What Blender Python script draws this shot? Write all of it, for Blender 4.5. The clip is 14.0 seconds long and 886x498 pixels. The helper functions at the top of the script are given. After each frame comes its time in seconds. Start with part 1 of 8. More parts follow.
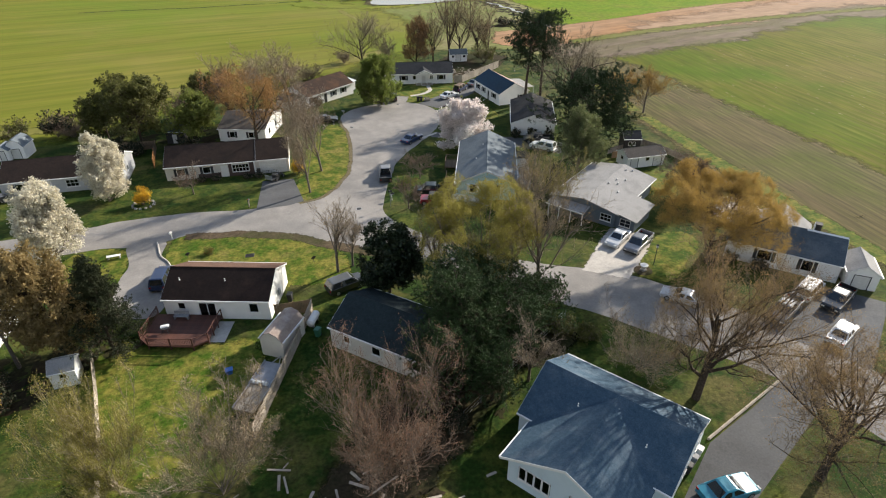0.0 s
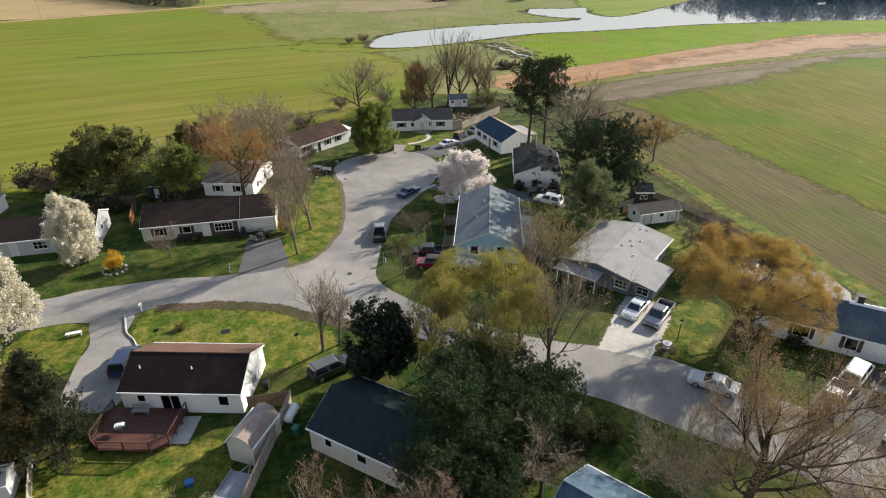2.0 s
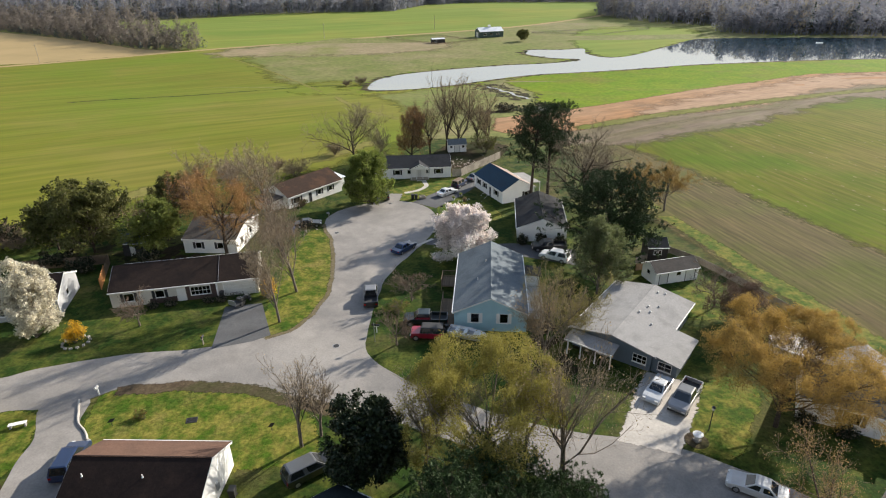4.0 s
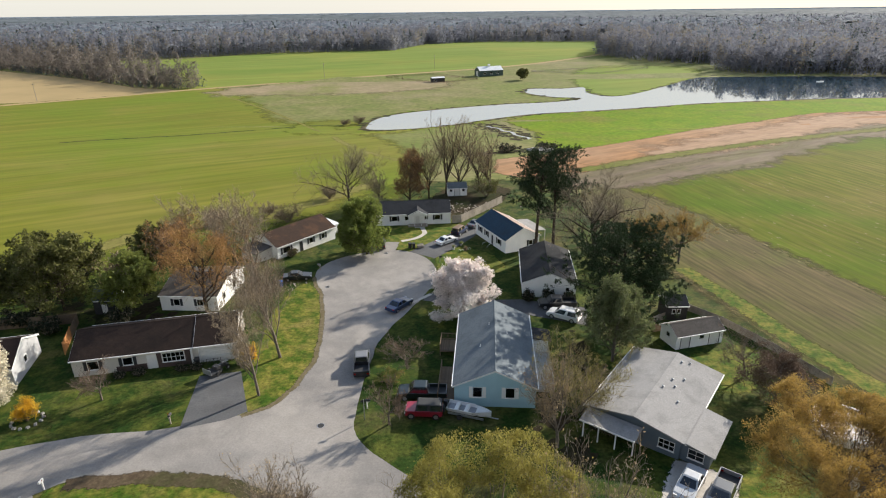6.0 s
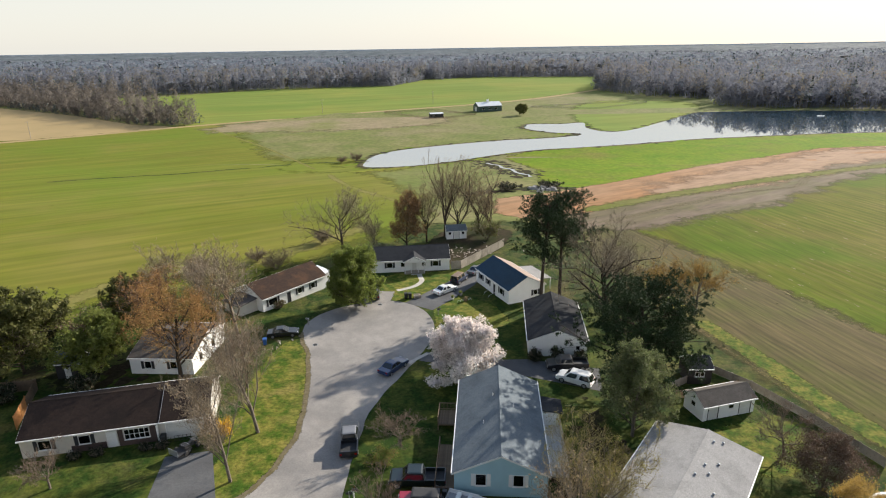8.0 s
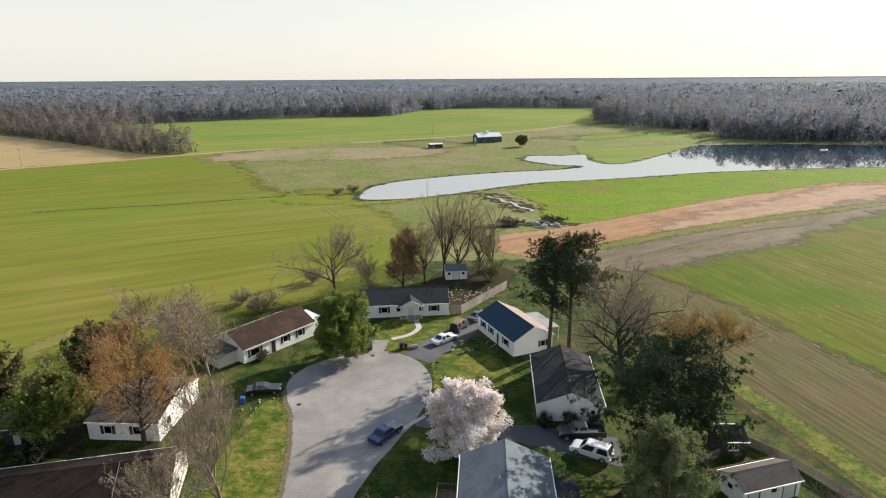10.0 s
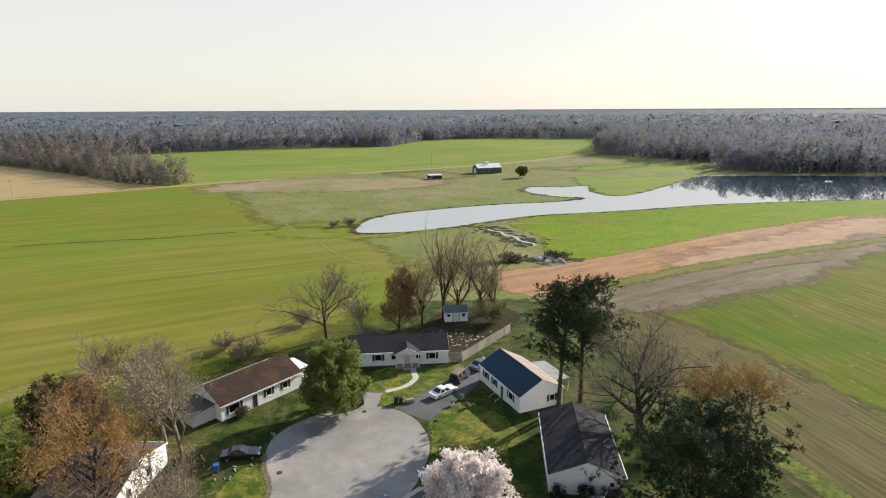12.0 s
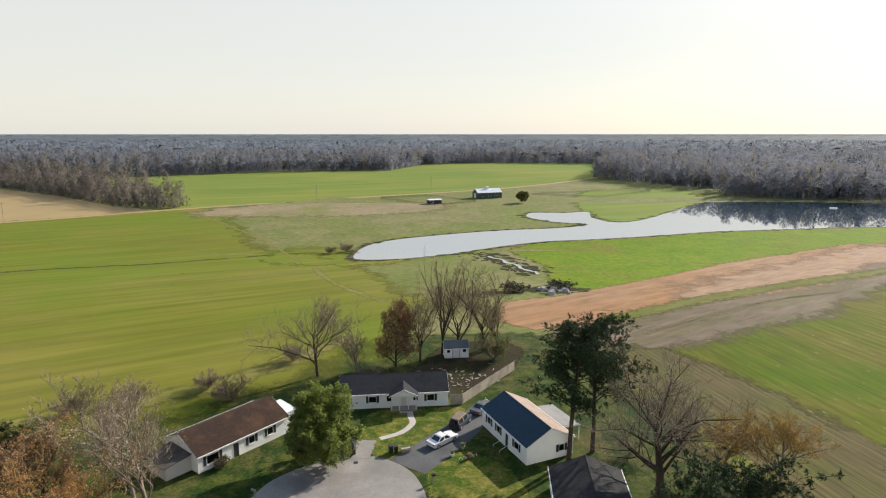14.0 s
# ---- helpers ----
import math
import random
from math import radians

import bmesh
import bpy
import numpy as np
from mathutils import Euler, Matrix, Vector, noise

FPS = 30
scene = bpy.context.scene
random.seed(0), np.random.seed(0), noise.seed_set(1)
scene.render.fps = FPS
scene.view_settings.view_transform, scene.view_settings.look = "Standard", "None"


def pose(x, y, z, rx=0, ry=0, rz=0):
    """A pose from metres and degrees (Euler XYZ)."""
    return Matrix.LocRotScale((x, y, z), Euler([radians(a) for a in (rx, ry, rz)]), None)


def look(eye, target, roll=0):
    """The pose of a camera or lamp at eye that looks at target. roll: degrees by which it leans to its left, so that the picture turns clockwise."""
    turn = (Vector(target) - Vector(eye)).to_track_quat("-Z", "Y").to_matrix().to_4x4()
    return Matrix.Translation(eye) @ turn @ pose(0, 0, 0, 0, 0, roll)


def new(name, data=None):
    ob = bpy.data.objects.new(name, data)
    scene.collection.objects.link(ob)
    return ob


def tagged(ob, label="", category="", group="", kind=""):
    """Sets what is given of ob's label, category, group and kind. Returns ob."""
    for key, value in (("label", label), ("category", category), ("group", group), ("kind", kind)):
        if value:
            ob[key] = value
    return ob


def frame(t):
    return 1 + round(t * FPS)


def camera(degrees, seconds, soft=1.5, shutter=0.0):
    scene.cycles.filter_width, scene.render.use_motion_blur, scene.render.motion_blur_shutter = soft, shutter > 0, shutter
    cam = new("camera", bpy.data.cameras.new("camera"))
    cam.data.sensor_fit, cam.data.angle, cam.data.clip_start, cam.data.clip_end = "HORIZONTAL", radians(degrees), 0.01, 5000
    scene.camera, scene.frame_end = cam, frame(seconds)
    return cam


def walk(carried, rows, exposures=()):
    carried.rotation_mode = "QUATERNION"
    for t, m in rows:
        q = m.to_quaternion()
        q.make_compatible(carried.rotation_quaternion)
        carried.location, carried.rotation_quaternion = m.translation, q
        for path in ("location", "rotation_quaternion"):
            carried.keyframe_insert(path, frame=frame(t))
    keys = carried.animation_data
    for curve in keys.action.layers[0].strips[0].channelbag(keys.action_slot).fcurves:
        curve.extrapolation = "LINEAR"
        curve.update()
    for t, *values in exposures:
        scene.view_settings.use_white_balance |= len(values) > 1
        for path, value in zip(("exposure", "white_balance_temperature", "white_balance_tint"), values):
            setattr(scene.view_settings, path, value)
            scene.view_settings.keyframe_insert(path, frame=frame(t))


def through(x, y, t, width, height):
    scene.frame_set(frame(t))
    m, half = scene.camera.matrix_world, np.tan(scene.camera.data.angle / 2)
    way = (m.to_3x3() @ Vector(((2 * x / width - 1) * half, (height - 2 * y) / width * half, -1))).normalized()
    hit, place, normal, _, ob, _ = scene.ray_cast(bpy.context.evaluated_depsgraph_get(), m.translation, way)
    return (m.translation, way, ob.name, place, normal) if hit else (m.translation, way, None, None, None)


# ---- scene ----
cam = camera(73.7, 14.0, soft=1.1)
METRES, EYE, TILT, LEAN, TURN = 54.9, 36.0, -1.5, -1.0, 0.0
PATH = [
    (0, (0.591, -0.987, 39.242), (0.586, 0.702, 38.172), -0.0),
    (0.5, (0.642, 1.232, 39.225), (0.637, 2.937, 38.179), -0.0),
    (1, (0.739, 3.445, 39.208), (0.733, 5.166, 38.188), -0.1),
    (1.5, (0.858, 5.654, 39.18), (0.85, 7.389, 38.186), -0.2),
    (2, (1.023, 7.745, 39.158), (1.012, 9.494, 38.187), -0.3),
    (2.5, (1.168, 9.863, 39.122), (1.156, 11.626, 38.178), -0.4),
    (3, (1.298, 12.015, 39.081), (1.284, 13.791, 38.163), -0.6),
    (5.5, (1.643, 22.459, 38.931), (1.63, 24.299, 38.147), -0.7),
    (6, (1.656, 24.433, 38.953), (1.643, 26.283, 38.194), -0.7),
    (6.5, (1.672, 26.483, 38.978), (1.661, 28.345, 38.246), -0.7),
    (7, (1.69, 28.502, 38.995), (1.68, 30.374, 38.289), -0.7),
    (7.5, (1.769, 30.567, 39.071), (1.759, 32.448, 38.391), -0.8),
    (8, (1.853, 32.588, 39.141), (1.843, 34.476, 38.483), -0.9),
    (10.5, (1.598, 43.559, 39.2), (1.597, 45.484, 38.655), -0.3),
    (11, (1.637, 45.673, 39.217), (1.637, 47.604, 38.696), -0.3),
    (11.5, (1.644, 47.64, 39.225), (1.645, 49.578, 38.728), -0.2),
    (12, (1.651, 49.503, 39.178), (1.652, 51.446, 38.704), -0.3),
    (12.5, (1.671, 51.378, 39.144), (1.672, 53.327, 38.693), -0.3),
    (13, (1.67, 53.16, 39.133), (1.672, 55.113, 38.701), -0.2),
    (13.5, (1.614, 54.764, 39.136), (1.617, 56.721, 38.722), -0.2),
    (14, (1.53, 56.281, 39.142), (1.534, 58.242, 38.745), -0.0),
]
walk(cam, [(t, look(eye, target, roll)) for t, eye, target, roll in PATH], exposures=((0.0, 0.93), (6.0, 0.91), (11.0, 0.88), (14.0, 0.81)))

from mathutils.geometry import tessellate_polygon

# ---- world and light ----
SUN_AZ, SUN_EL = radians(47.5), radians(24)
world = bpy.data.worlds.new("sky")
scene.world = world
world.use_nodes = True
wn = world.node_tree
sky = wn.nodes.new("ShaderNodeTexSky")
sky.sky_type, sky.sun_disc = "NISHITA", False
sky.sun_elevation, sky.sun_rotation = SUN_EL, SUN_AZ
sky.air_density, sky.dust_density, sky.ozone_density = 1.0, 0.8, 1.0
haze = wn.nodes.new("ShaderNodeHueSaturation")
haze.inputs["Saturation"].default_value = 0.95
wn.links.new(sky.outputs[0], haze.inputs["Color"])
warm = wn.nodes.new("ShaderNodeMix")
warm.data_type, warm.blend_type = "RGBA", "MULTIPLY"
warm.inputs[0].default_value, warm.inputs[7].default_value = 1.0, (1.02, 1.05, 1.06, 1)
wn.links.new(haze.outputs[0], warm.inputs[6])
# pale haze all round, thinning out above the horizon
co = wn.nodes.new("ShaderNodeTexCoord")
sep = wn.nodes.new("ShaderNodeSeparateXYZ")
wn.links.new(co.outputs["Generated"], sep.inputs[0])
thin = wn.nodes.new("ShaderNodeMapRange")
thin.interpolation_type = "SMOOTHSTEP"
thin.inputs[1].default_value, thin.inputs[2].default_value = 0.10, 0.80
thin.inputs[3].default_value, thin.inputs[4].default_value = 0.88, 0.0
wn.links.new(sep.outputs[2], thin.inputs[0])
veil = wn.nodes.new("ShaderNodeMix")
veil.data_type = "RGBA"
veil.inputs[7].default_value = (3.90, 3.80, 3.52, 1)
wn.links.new(thin.outputs[0], veil.inputs[0])
wn.links.new(warm.outputs[2], veil.inputs[6])
wn.links.new(veil.outputs[2], wn.nodes["Background"].inputs[0])
wn.nodes["Background"].inputs[1].default_value = 0.12
sun = new("sun", bpy.data.lights.new("sun", "SUN"))
sun.data.energy, sun.data.angle, sun.data.color = 5.0, radians(0.6), (1.0, 0.92, 0.80)
sun.matrix_world = look((0, 0, 0), (-math.sin(SUN_AZ) * math.cos(SUN_EL), -math.cos(SUN_AZ) * math.cos(SUN_EL), -math.sin(SUN_EL)))


# ---- materials ----
def mat(name, c1, c2=None, scale=1.0, c3=None, scale3=0.15, mix3=0.5, rough=0.85, bump=0.0, bscale=30.0, metal=0.0,
        stretch=None, spin=0.0, rnd=0.0, spec=0.5, wave=None, island=0.0, detail=6.0, rows=None, c4=None, grain=None, sharp=0.2):
    """A surface of two colours mixed by noise, a third one in large blotches, with fine relief."""
    m = bpy.data.materials.new(name)
    m.use_nodes = True
    nt = m.node_tree
    N, K = nt.nodes, nt.links
    bs = N["Principled BSDF"]
    bs.inputs["Roughness"].default_value = rough
    bs.inputs["Metallic"].default_value = metal
    bs.inputs["Specular IOR Level"].default_value = spec
    tc = N.new("ShaderNodeTexCoord")
    mp = N.new("ShaderNodeMapping")
    K.new(tc.outputs["Object"], mp.inputs[0])
    mp.vector_type = "TEXTURE"
    mp.inputs["Rotation"].default_value = (0, 0, radians(spin))
    if stretch:
        mp.inputs["Scale"].default_value = tuple(1 / k for k in stretch)

    def noi(sc, det=detail, src=None):
        n = N.new("ShaderNodeTexNoise")
        n.inputs["Scale"].default_value, n.inputs["Detail"].default_value = sc, det
        n.inputs["Roughness"].default_value = 0.62
        K.new(src or mp.outputs[0], n.inputs["Vector"])
        return n.outputs[0]

    def ramp(v, a, b):
        r = N.new("ShaderNodeMapRange")
        r.inputs[1].default_value, r.inputs[2].default_value = a, b
        K.new(v, r.inputs[0])
        return r.outputs[0]

    def blend(f, a, b):
        x = N.new("ShaderNodeMix")
        x.data_type = "RGBA"
        if isinstance(f, float):
            x.inputs[0].default_value = f
        else:
            K.new(f, x.inputs[0])
        for sock, v in ((x.inputs[6], a), (x.inputs[7], b)):
            if isinstance(v, tuple):
                sock.default_value = (*v, 1)
            else:
                K.new(v, sock)
        return x.outputs[2]
    col = c1
    if c2:
        col = blend(ramp(noi(scale), 0.5 - sharp, 0.5 + sharp), c1, c2)
    if c3:
        f = ramp(noi(scale3, 4.0, tc.outputs["Object"]), 0.5 - mix3 * 0.1, 0.72)
        col = blend(f, col, c3)
    if rows:
        # crop rows: (angle, rows per metre, colour, share)
        m2 = N.new("ShaderNodeMapping")
        m2.inputs["Rotation"].default_value = (0, 0, radians(-rows[0]))
        K.new(tc.outputs["Object"], m2.inputs[0])
        w = N.new("ShaderNodeTexWave")
        w.bands_direction = "Y"
        w.inputs["Scale"].default_value, w.inputs["Distortion"].default_value = rows[1], rows[4] if len(rows) > 4 else 0.8
        w.inputs["Detail"].default_value, w.inputs["Detail Scale"].default_value = 4.0, 0.8
        K.new(m2.outputs[0], w.inputs[0])
        gate = ramp(noi(0.05, 3.0, tc.outputs["Object"]), 0.25, 0.55)
        mu = N.new("ShaderNodeMath")
        mu.operation = "MULTIPLY"
        K.new(ramp(w.outputs[1], 0.4, 0.85), mu.inputs[0])
        K.new(gate, mu.inputs[1])
        mv = N.new("ShaderNodeMath")
        mv.operation = "MULTIPLY"
        mv.inputs[1].default_value = rows[3]
        K.new(mu.outputs[0], mv.inputs[0])
        col = blend(mv.outputs[0], col, rows[2])
    if c4:
        # another colour in patches: (colour, scale, from, to)
        col = blend(ramp(noi(c4[1], 7.0, tc.outputs["Object"]), c4[2], c4[3]), col, c4[0])
    if grain:
        # fine light and dark flecks: (scale, amount)
        hv = N.new("ShaderNodeHueSaturation")
        gr = N.new("ShaderNodeMapRange")
        gr.inputs[1].default_value, gr.inputs[2].default_value = 0.28, 0.72
        gr.inputs[3].default_value, gr.inputs[4].default_value = 1 - grain[1], 1 + grain[1]
        K.new(noi(grain[0], 9.0), gr.inputs[0])
        K.new(gr.outputs[0], hv.inputs["Value"])
        K.new(col, hv.inputs["Color"])
        col = hv.outputs[0]
    if rnd or island:
        src = N.new("ShaderNodeObjectInfo").outputs["Random"] if rnd else N.new("ShaderNodeNewGeometry").outputs["Random Per Island"]
        h = N.new("ShaderNodeHueSaturation")
        r = N.new("ShaderNodeMapRange")
        k = rnd or island
        r.inputs[3].default_value, r.inputs[4].default_value = 1 - k, 1 + k
        K.new(src, r.inputs[0])
        K.new(r.outputs[0], h.inputs["Value"])
        if isinstance(col, tuple):
            h.inputs["Color"].default_value = (*col, 1)
        else:
            K.new(col, h.inputs["Color"])
        col = h.outputs[0]
    if isinstance(col, tuple):
        bs.inputs["Base Color"].default_value = (*col, 1)
    else:
        K.new(col, bs.inputs["Base Color"])
    if bump or wave:
        bp = N.new("ShaderNodeBump")
        bp.inputs["Strength"].default_value = bump or 0.4
        bp.inputs["Distance"].default_value = 0.05
        if wave:
            w = N.new("ShaderNodeTexWave")
            w.bands_direction, w.wave_profile = wave[0], "SAW"
            w.inputs["Scale"].default_value = wave[1]
            K.new(tc.outputs["Object"], w.inputs[0])
            K.new(w.outputs[1], bp.inputs["Height"])
        else:
            K.new(noi(bscale, 4.0), bp.inputs["Height"])
        K.new(bp.outputs[0], bs.inputs["Normal"])
    return m


def glass(name, tint, rough=0.03):
    m = mat(name, tint, rough=rough, spec=0.6)
    m.node_tree.nodes["Principled BSDF"].inputs["Transmission Weight"].default_value = 0.85
    return m


def leafy(name, c1, c2, through=0.3, rough=0.7, scale=0.6, island=0.25):
    """Thin leaves: they let some light through."""
    m = mat(name, c1, c2, scale=scale, rough=rough, island=island, spec=0.25)
    nt = m.node_tree
    bs = nt.nodes["Principled BSDF"]
    tr = nt.nodes.new("ShaderNodeBsdfTranslucent")
    src = bs.inputs["Base Color"].links[0].from_socket
    nt.links.new(src, tr.inputs[0])
    mx = nt.nodes.new("ShaderNodeMixShader")
    mx.inputs[0].default_value = through
    nt.links.new(bs.outputs[0], mx.inputs[1])
    nt.links.new(tr.outputs[0], mx.inputs[2])
    nt.links.new(mx.outputs[0], nt.nodes["Material Output"].inputs[0])
    return m


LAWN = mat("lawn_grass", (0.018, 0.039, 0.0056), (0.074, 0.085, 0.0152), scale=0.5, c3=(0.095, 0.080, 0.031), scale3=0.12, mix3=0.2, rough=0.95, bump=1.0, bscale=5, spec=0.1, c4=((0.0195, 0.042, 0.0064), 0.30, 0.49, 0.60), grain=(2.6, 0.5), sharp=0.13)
# brighter grass; by the garden shed and concrete driveway it paints sunlight
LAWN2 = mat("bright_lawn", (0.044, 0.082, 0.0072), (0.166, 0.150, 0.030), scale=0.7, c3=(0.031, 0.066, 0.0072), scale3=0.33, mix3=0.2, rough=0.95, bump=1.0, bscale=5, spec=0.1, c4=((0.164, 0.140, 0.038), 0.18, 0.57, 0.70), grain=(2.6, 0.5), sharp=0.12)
FIELD = mat("green_crop", (0.112, 0.132, 0.011), (0.170, 0.160, 0.023), scale=0.45, c3=(0.190, 0.162, 0.040), scale3=0.016, mix3=0.2, rough=0.95, bump=0.6, bscale=1.2, stretch=(0.05, 1.0, 1.0), spin=28, spec=0.1, rows=(28, 0.022, (0.084, 0.106, 0.010), 0.30, 3.0), c4=((0.112, 0.152, 0.012), 0.010, 0.46, 0.64), grain=(0.35, 0.20), sharp=0.26)
FARFIELD = mat("far_crop", (0.128, 0.182, 0.034), (0.165, 0.205, 0.046), scale=0.03, c3=(0.21, 0.212, 0.048), scale3=0.008, rough=0.95, spec=0.05, stretch=(0.1, 1, 1), spin=20, grain=(0.10, 0.14))
BRIGHT = mat("new_crop", (0.085, 0.165, 0.006), (0.150, 0.195, 0.012), scale=0.10, c3=(0.15, 0.135, 0.03), scale3=0.035, mix3=0.3, rough=0.95, spec=0.05, bump=0.5, bscale=1.0, grain=(0.6, 0.28))
PASTURE = mat("pasture", (0.1058, 0.1334, 0.0294), (0.1932, 0.1702, 0.0773), scale=0.05, c3=(0.1196, 0.149, 0.0313), scale3=0.014, mix3=0.6, rough=0.95, spec=0.1, bump=0.5, bscale=0.8, c4=((0.2162, 0.1748, 0.1058), 0.010, 0.54, 0.70), grain=(0.45, 0.30))
DRYPAST = mat("dry_pasture", (0.265, 0.205, 0.130), (0.175, 0.158, 0.075), scale=0.045, c3=(0.145, 0.16, 0.042), scale3=0.02, mix3=0.1, rough=0.95, spec=0.1, grain=(0.4, 0.22))
TAN = mat("stubble", (0.34, 0.25, 0.125), (0.27, 0.205, 0.10), scale=0.03, rough=0.95, spec=0.1)
CLAY = mat("tilled_clay", (0.30, 0.150, 0.064), (0.26, 0.150, 0.078), scale=0.10, c3=(0.29, 0.19, 0.12), scale3=0.012, mix3=1.0, rough=0.95, spec=0.1, stretch=(0.22, 1, 1), spin=34, rows=(34, 0.05, (0.21, 0.125, 0.065), 0.45), grain=(0.5, 0.28))
CLAYP = mat("dry_clay", (0.31, 0.205, 0.135), (0.26, 0.165, 0.10), scale=0.10, rough=0.95, spec=0.1, stretch=(0.22, 1, 1), spin=34, grain=(0.5, 0.26))
STRAW = mat("worn_straw", (0.135, 0.138, 0.024), (0.178, 0.155, 0.050), scale=0.12, rough=0.95, spec=0.1, grain=(0.6, 0.3))
SOIL = mat("weedy_soil", (0.150, 0.112, 0.080), (0.112, 0.092, 0.054), scale=0.14, c3=(0.180, 0.140, 0.105), scale3=0.025, rough=0.95, spec=0.1, stretch=(0.2, 1, 1), spin=34, rows=(34, 0.03, (0.092, 0.088, 0.030), 0.5, 4.0), c4=((0.080, 0.094, 0.016), 0.022, 0.55, 0.70), grain=(0.7, 0.30))
SOILW = mat("soil_weeds", (0.110, 0.125, 0.024), (0.150, 0.140, 0.050), scale=0.12, rough=0.95, spec=0.05, stretch=(0.3, 1, 1), spin=34, grain=(0.6, 0.3))
ROWS_M = mat("row_soil", (0.112, 0.084, 0.038), (0.078, 0.068, 0.020), scale=0.9, c3=(0.126, 0.096, 0.046), scale3=0.05, rough=0.95, spec=0.1, stretch=(0.06, 1, 1), spin=102, bump=0.6, bscale=2, rows=(102, 0.26, (0.046, 0.042, 0.017), 0.68, 2.0), c4=((0.072, 0.078, 0.014), 0.05, 0.48, 0.64), grain=(1.6, 0.45), sharp=0.16)
FIELDR = mat("row_crop", (0.072, 0.096, 0.005), (0.116, 0.110, 0.014), scale=0.7, c3=(0.140, 0.116, 0.030), scale3=0.03, mix3=0.2, rough=0.95, spec=0.05, stretch=(0.07, 1, 1), spin=102, bump=0.6, bscale=1.5, rows=(102, 0.14, (0.156, 0.132, 0.036), 0.45, 1.6), c4=((0.070, 0.110, 0.005), 0.02, 0.48, 0.62), grain=(1.2, 0.36), sharp=0.22)
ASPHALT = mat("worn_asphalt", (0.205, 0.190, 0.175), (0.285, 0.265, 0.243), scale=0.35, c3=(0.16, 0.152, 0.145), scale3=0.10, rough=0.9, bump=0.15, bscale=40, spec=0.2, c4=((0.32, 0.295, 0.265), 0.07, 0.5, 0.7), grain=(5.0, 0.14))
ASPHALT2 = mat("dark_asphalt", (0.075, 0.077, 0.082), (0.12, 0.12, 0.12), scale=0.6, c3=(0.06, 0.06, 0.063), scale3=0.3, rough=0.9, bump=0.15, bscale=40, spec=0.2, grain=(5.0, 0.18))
CONCRETE = mat("pale_concrete", (0.37, 0.34, 0.305), (0.47, 0.435, 0.39), scale=1.2, c3=(0.34, 0.315, 0.28), scale3=0.4, rough=0.9, bump=0.1, grain=(4.0, 0.15))
DIRT = mat("bare_dirt", (0.06, 0.0424, 0.0272), (0.1, 0.076, 0.0464), scale=0.7, c3=(0.04, 0.048, 0.0144), scale3=0.2, rough=0.95, bump=0.5, bscale=8, spec=0.1, grain=(3.0, 0.35))
WORN = mat("worn_edge", (0.105, 0.088, 0.045), (0.150, 0.125, 0.080), scale=0.9, rough=0.95, spec=0.05, grain=(2.0, 0.3))
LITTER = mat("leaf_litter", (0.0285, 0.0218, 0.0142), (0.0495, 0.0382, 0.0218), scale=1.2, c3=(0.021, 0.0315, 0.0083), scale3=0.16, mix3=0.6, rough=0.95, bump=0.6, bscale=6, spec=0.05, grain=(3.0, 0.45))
WATER = mat("pond_water", (0.026, 0.052, 0.074), rough=0.02, spec=0.5, bump=0.09, bscale=0.35)
WATER.node_tree.nodes["Principled BSDF"].inputs["IOR"].default_value = 9.0
BANK = mat("muddy_bank", (0.075, 0.06, 0.034), (0.11, 0.095, 0.045), scale=0.4, rough=0.95, spec=0.1)

WHITE = mat("white_siding", (0.88, 0.87, 0.85), (0.81, 0.80, 0.775), scale=0.8, rough=0.55, wave=("Z", 2.1), bump=0.2)
GREYSID = mat("grey_siding", (0.47, 0.475, 0.48), (0.41, 0.415, 0.42), scale=0.8, rough=0.6, wave=("Z", 2.1), bump=0.2)
CREAM = mat("cream_siding", (0.66, 0.62, 0.55), (0.58, 0.54, 0.48), scale=0.8, rough=0.6, wave=("Z", 2.1), bump=0.25)
BLUESID = mat("pale_blue_siding", (0.38, 0.58, 0.65), (0.34, 0.53, 0.60), scale=0.8, rough=0.6, wave=("Z", 2.1), bump=0.25)
SLATESID = mat("slate_blue_siding", (0.13, 0.16, 0.19), (0.10, 0.13, 0.16), scale=0.8, rough=0.6, wave=("Z", 2.1), bump=0.25)
GREYBLUE = mat("light_blue_grey_siding", (0.60, 0.69, 0.74), (0.54, 0.63, 0.68), scale=0.8, rough=0.6, wave=("Z", 2.1), bump=0.2)
BLACKWD = mat("black_boards", (0.025, 0.024, 0.024), (0.04, 0.036, 0.034), scale=2, rough=0.8, wave=("X", 3.0), bump=0.3)
TRIM = mat("white_trim", (0.80, 0.79, 0.76), (0.72, 0.71, 0.68), scale=3, rough=0.5)
BRICK = mat("dark_brick", (0.096, 0.06, 0.048), (0.064, 0.044, 0.04), scale=6, rough=0.9, bump=0.2)
BLOCK = mat("concrete_block", (0.33, 0.32, 0.30), (0.25, 0.24, 0.22), scale=2, rough=0.9)


def shingle(name, c1, c2, c3):
    return mat(name, c1, c2, scale=3.0, c3=c3, scale3=0.5, mix3=0.3, rough=0.9, bump=0.35, bscale=14, stretch=(1, 1, 1), spec=0.12, detail=9, grain=(9.0, 0.25))


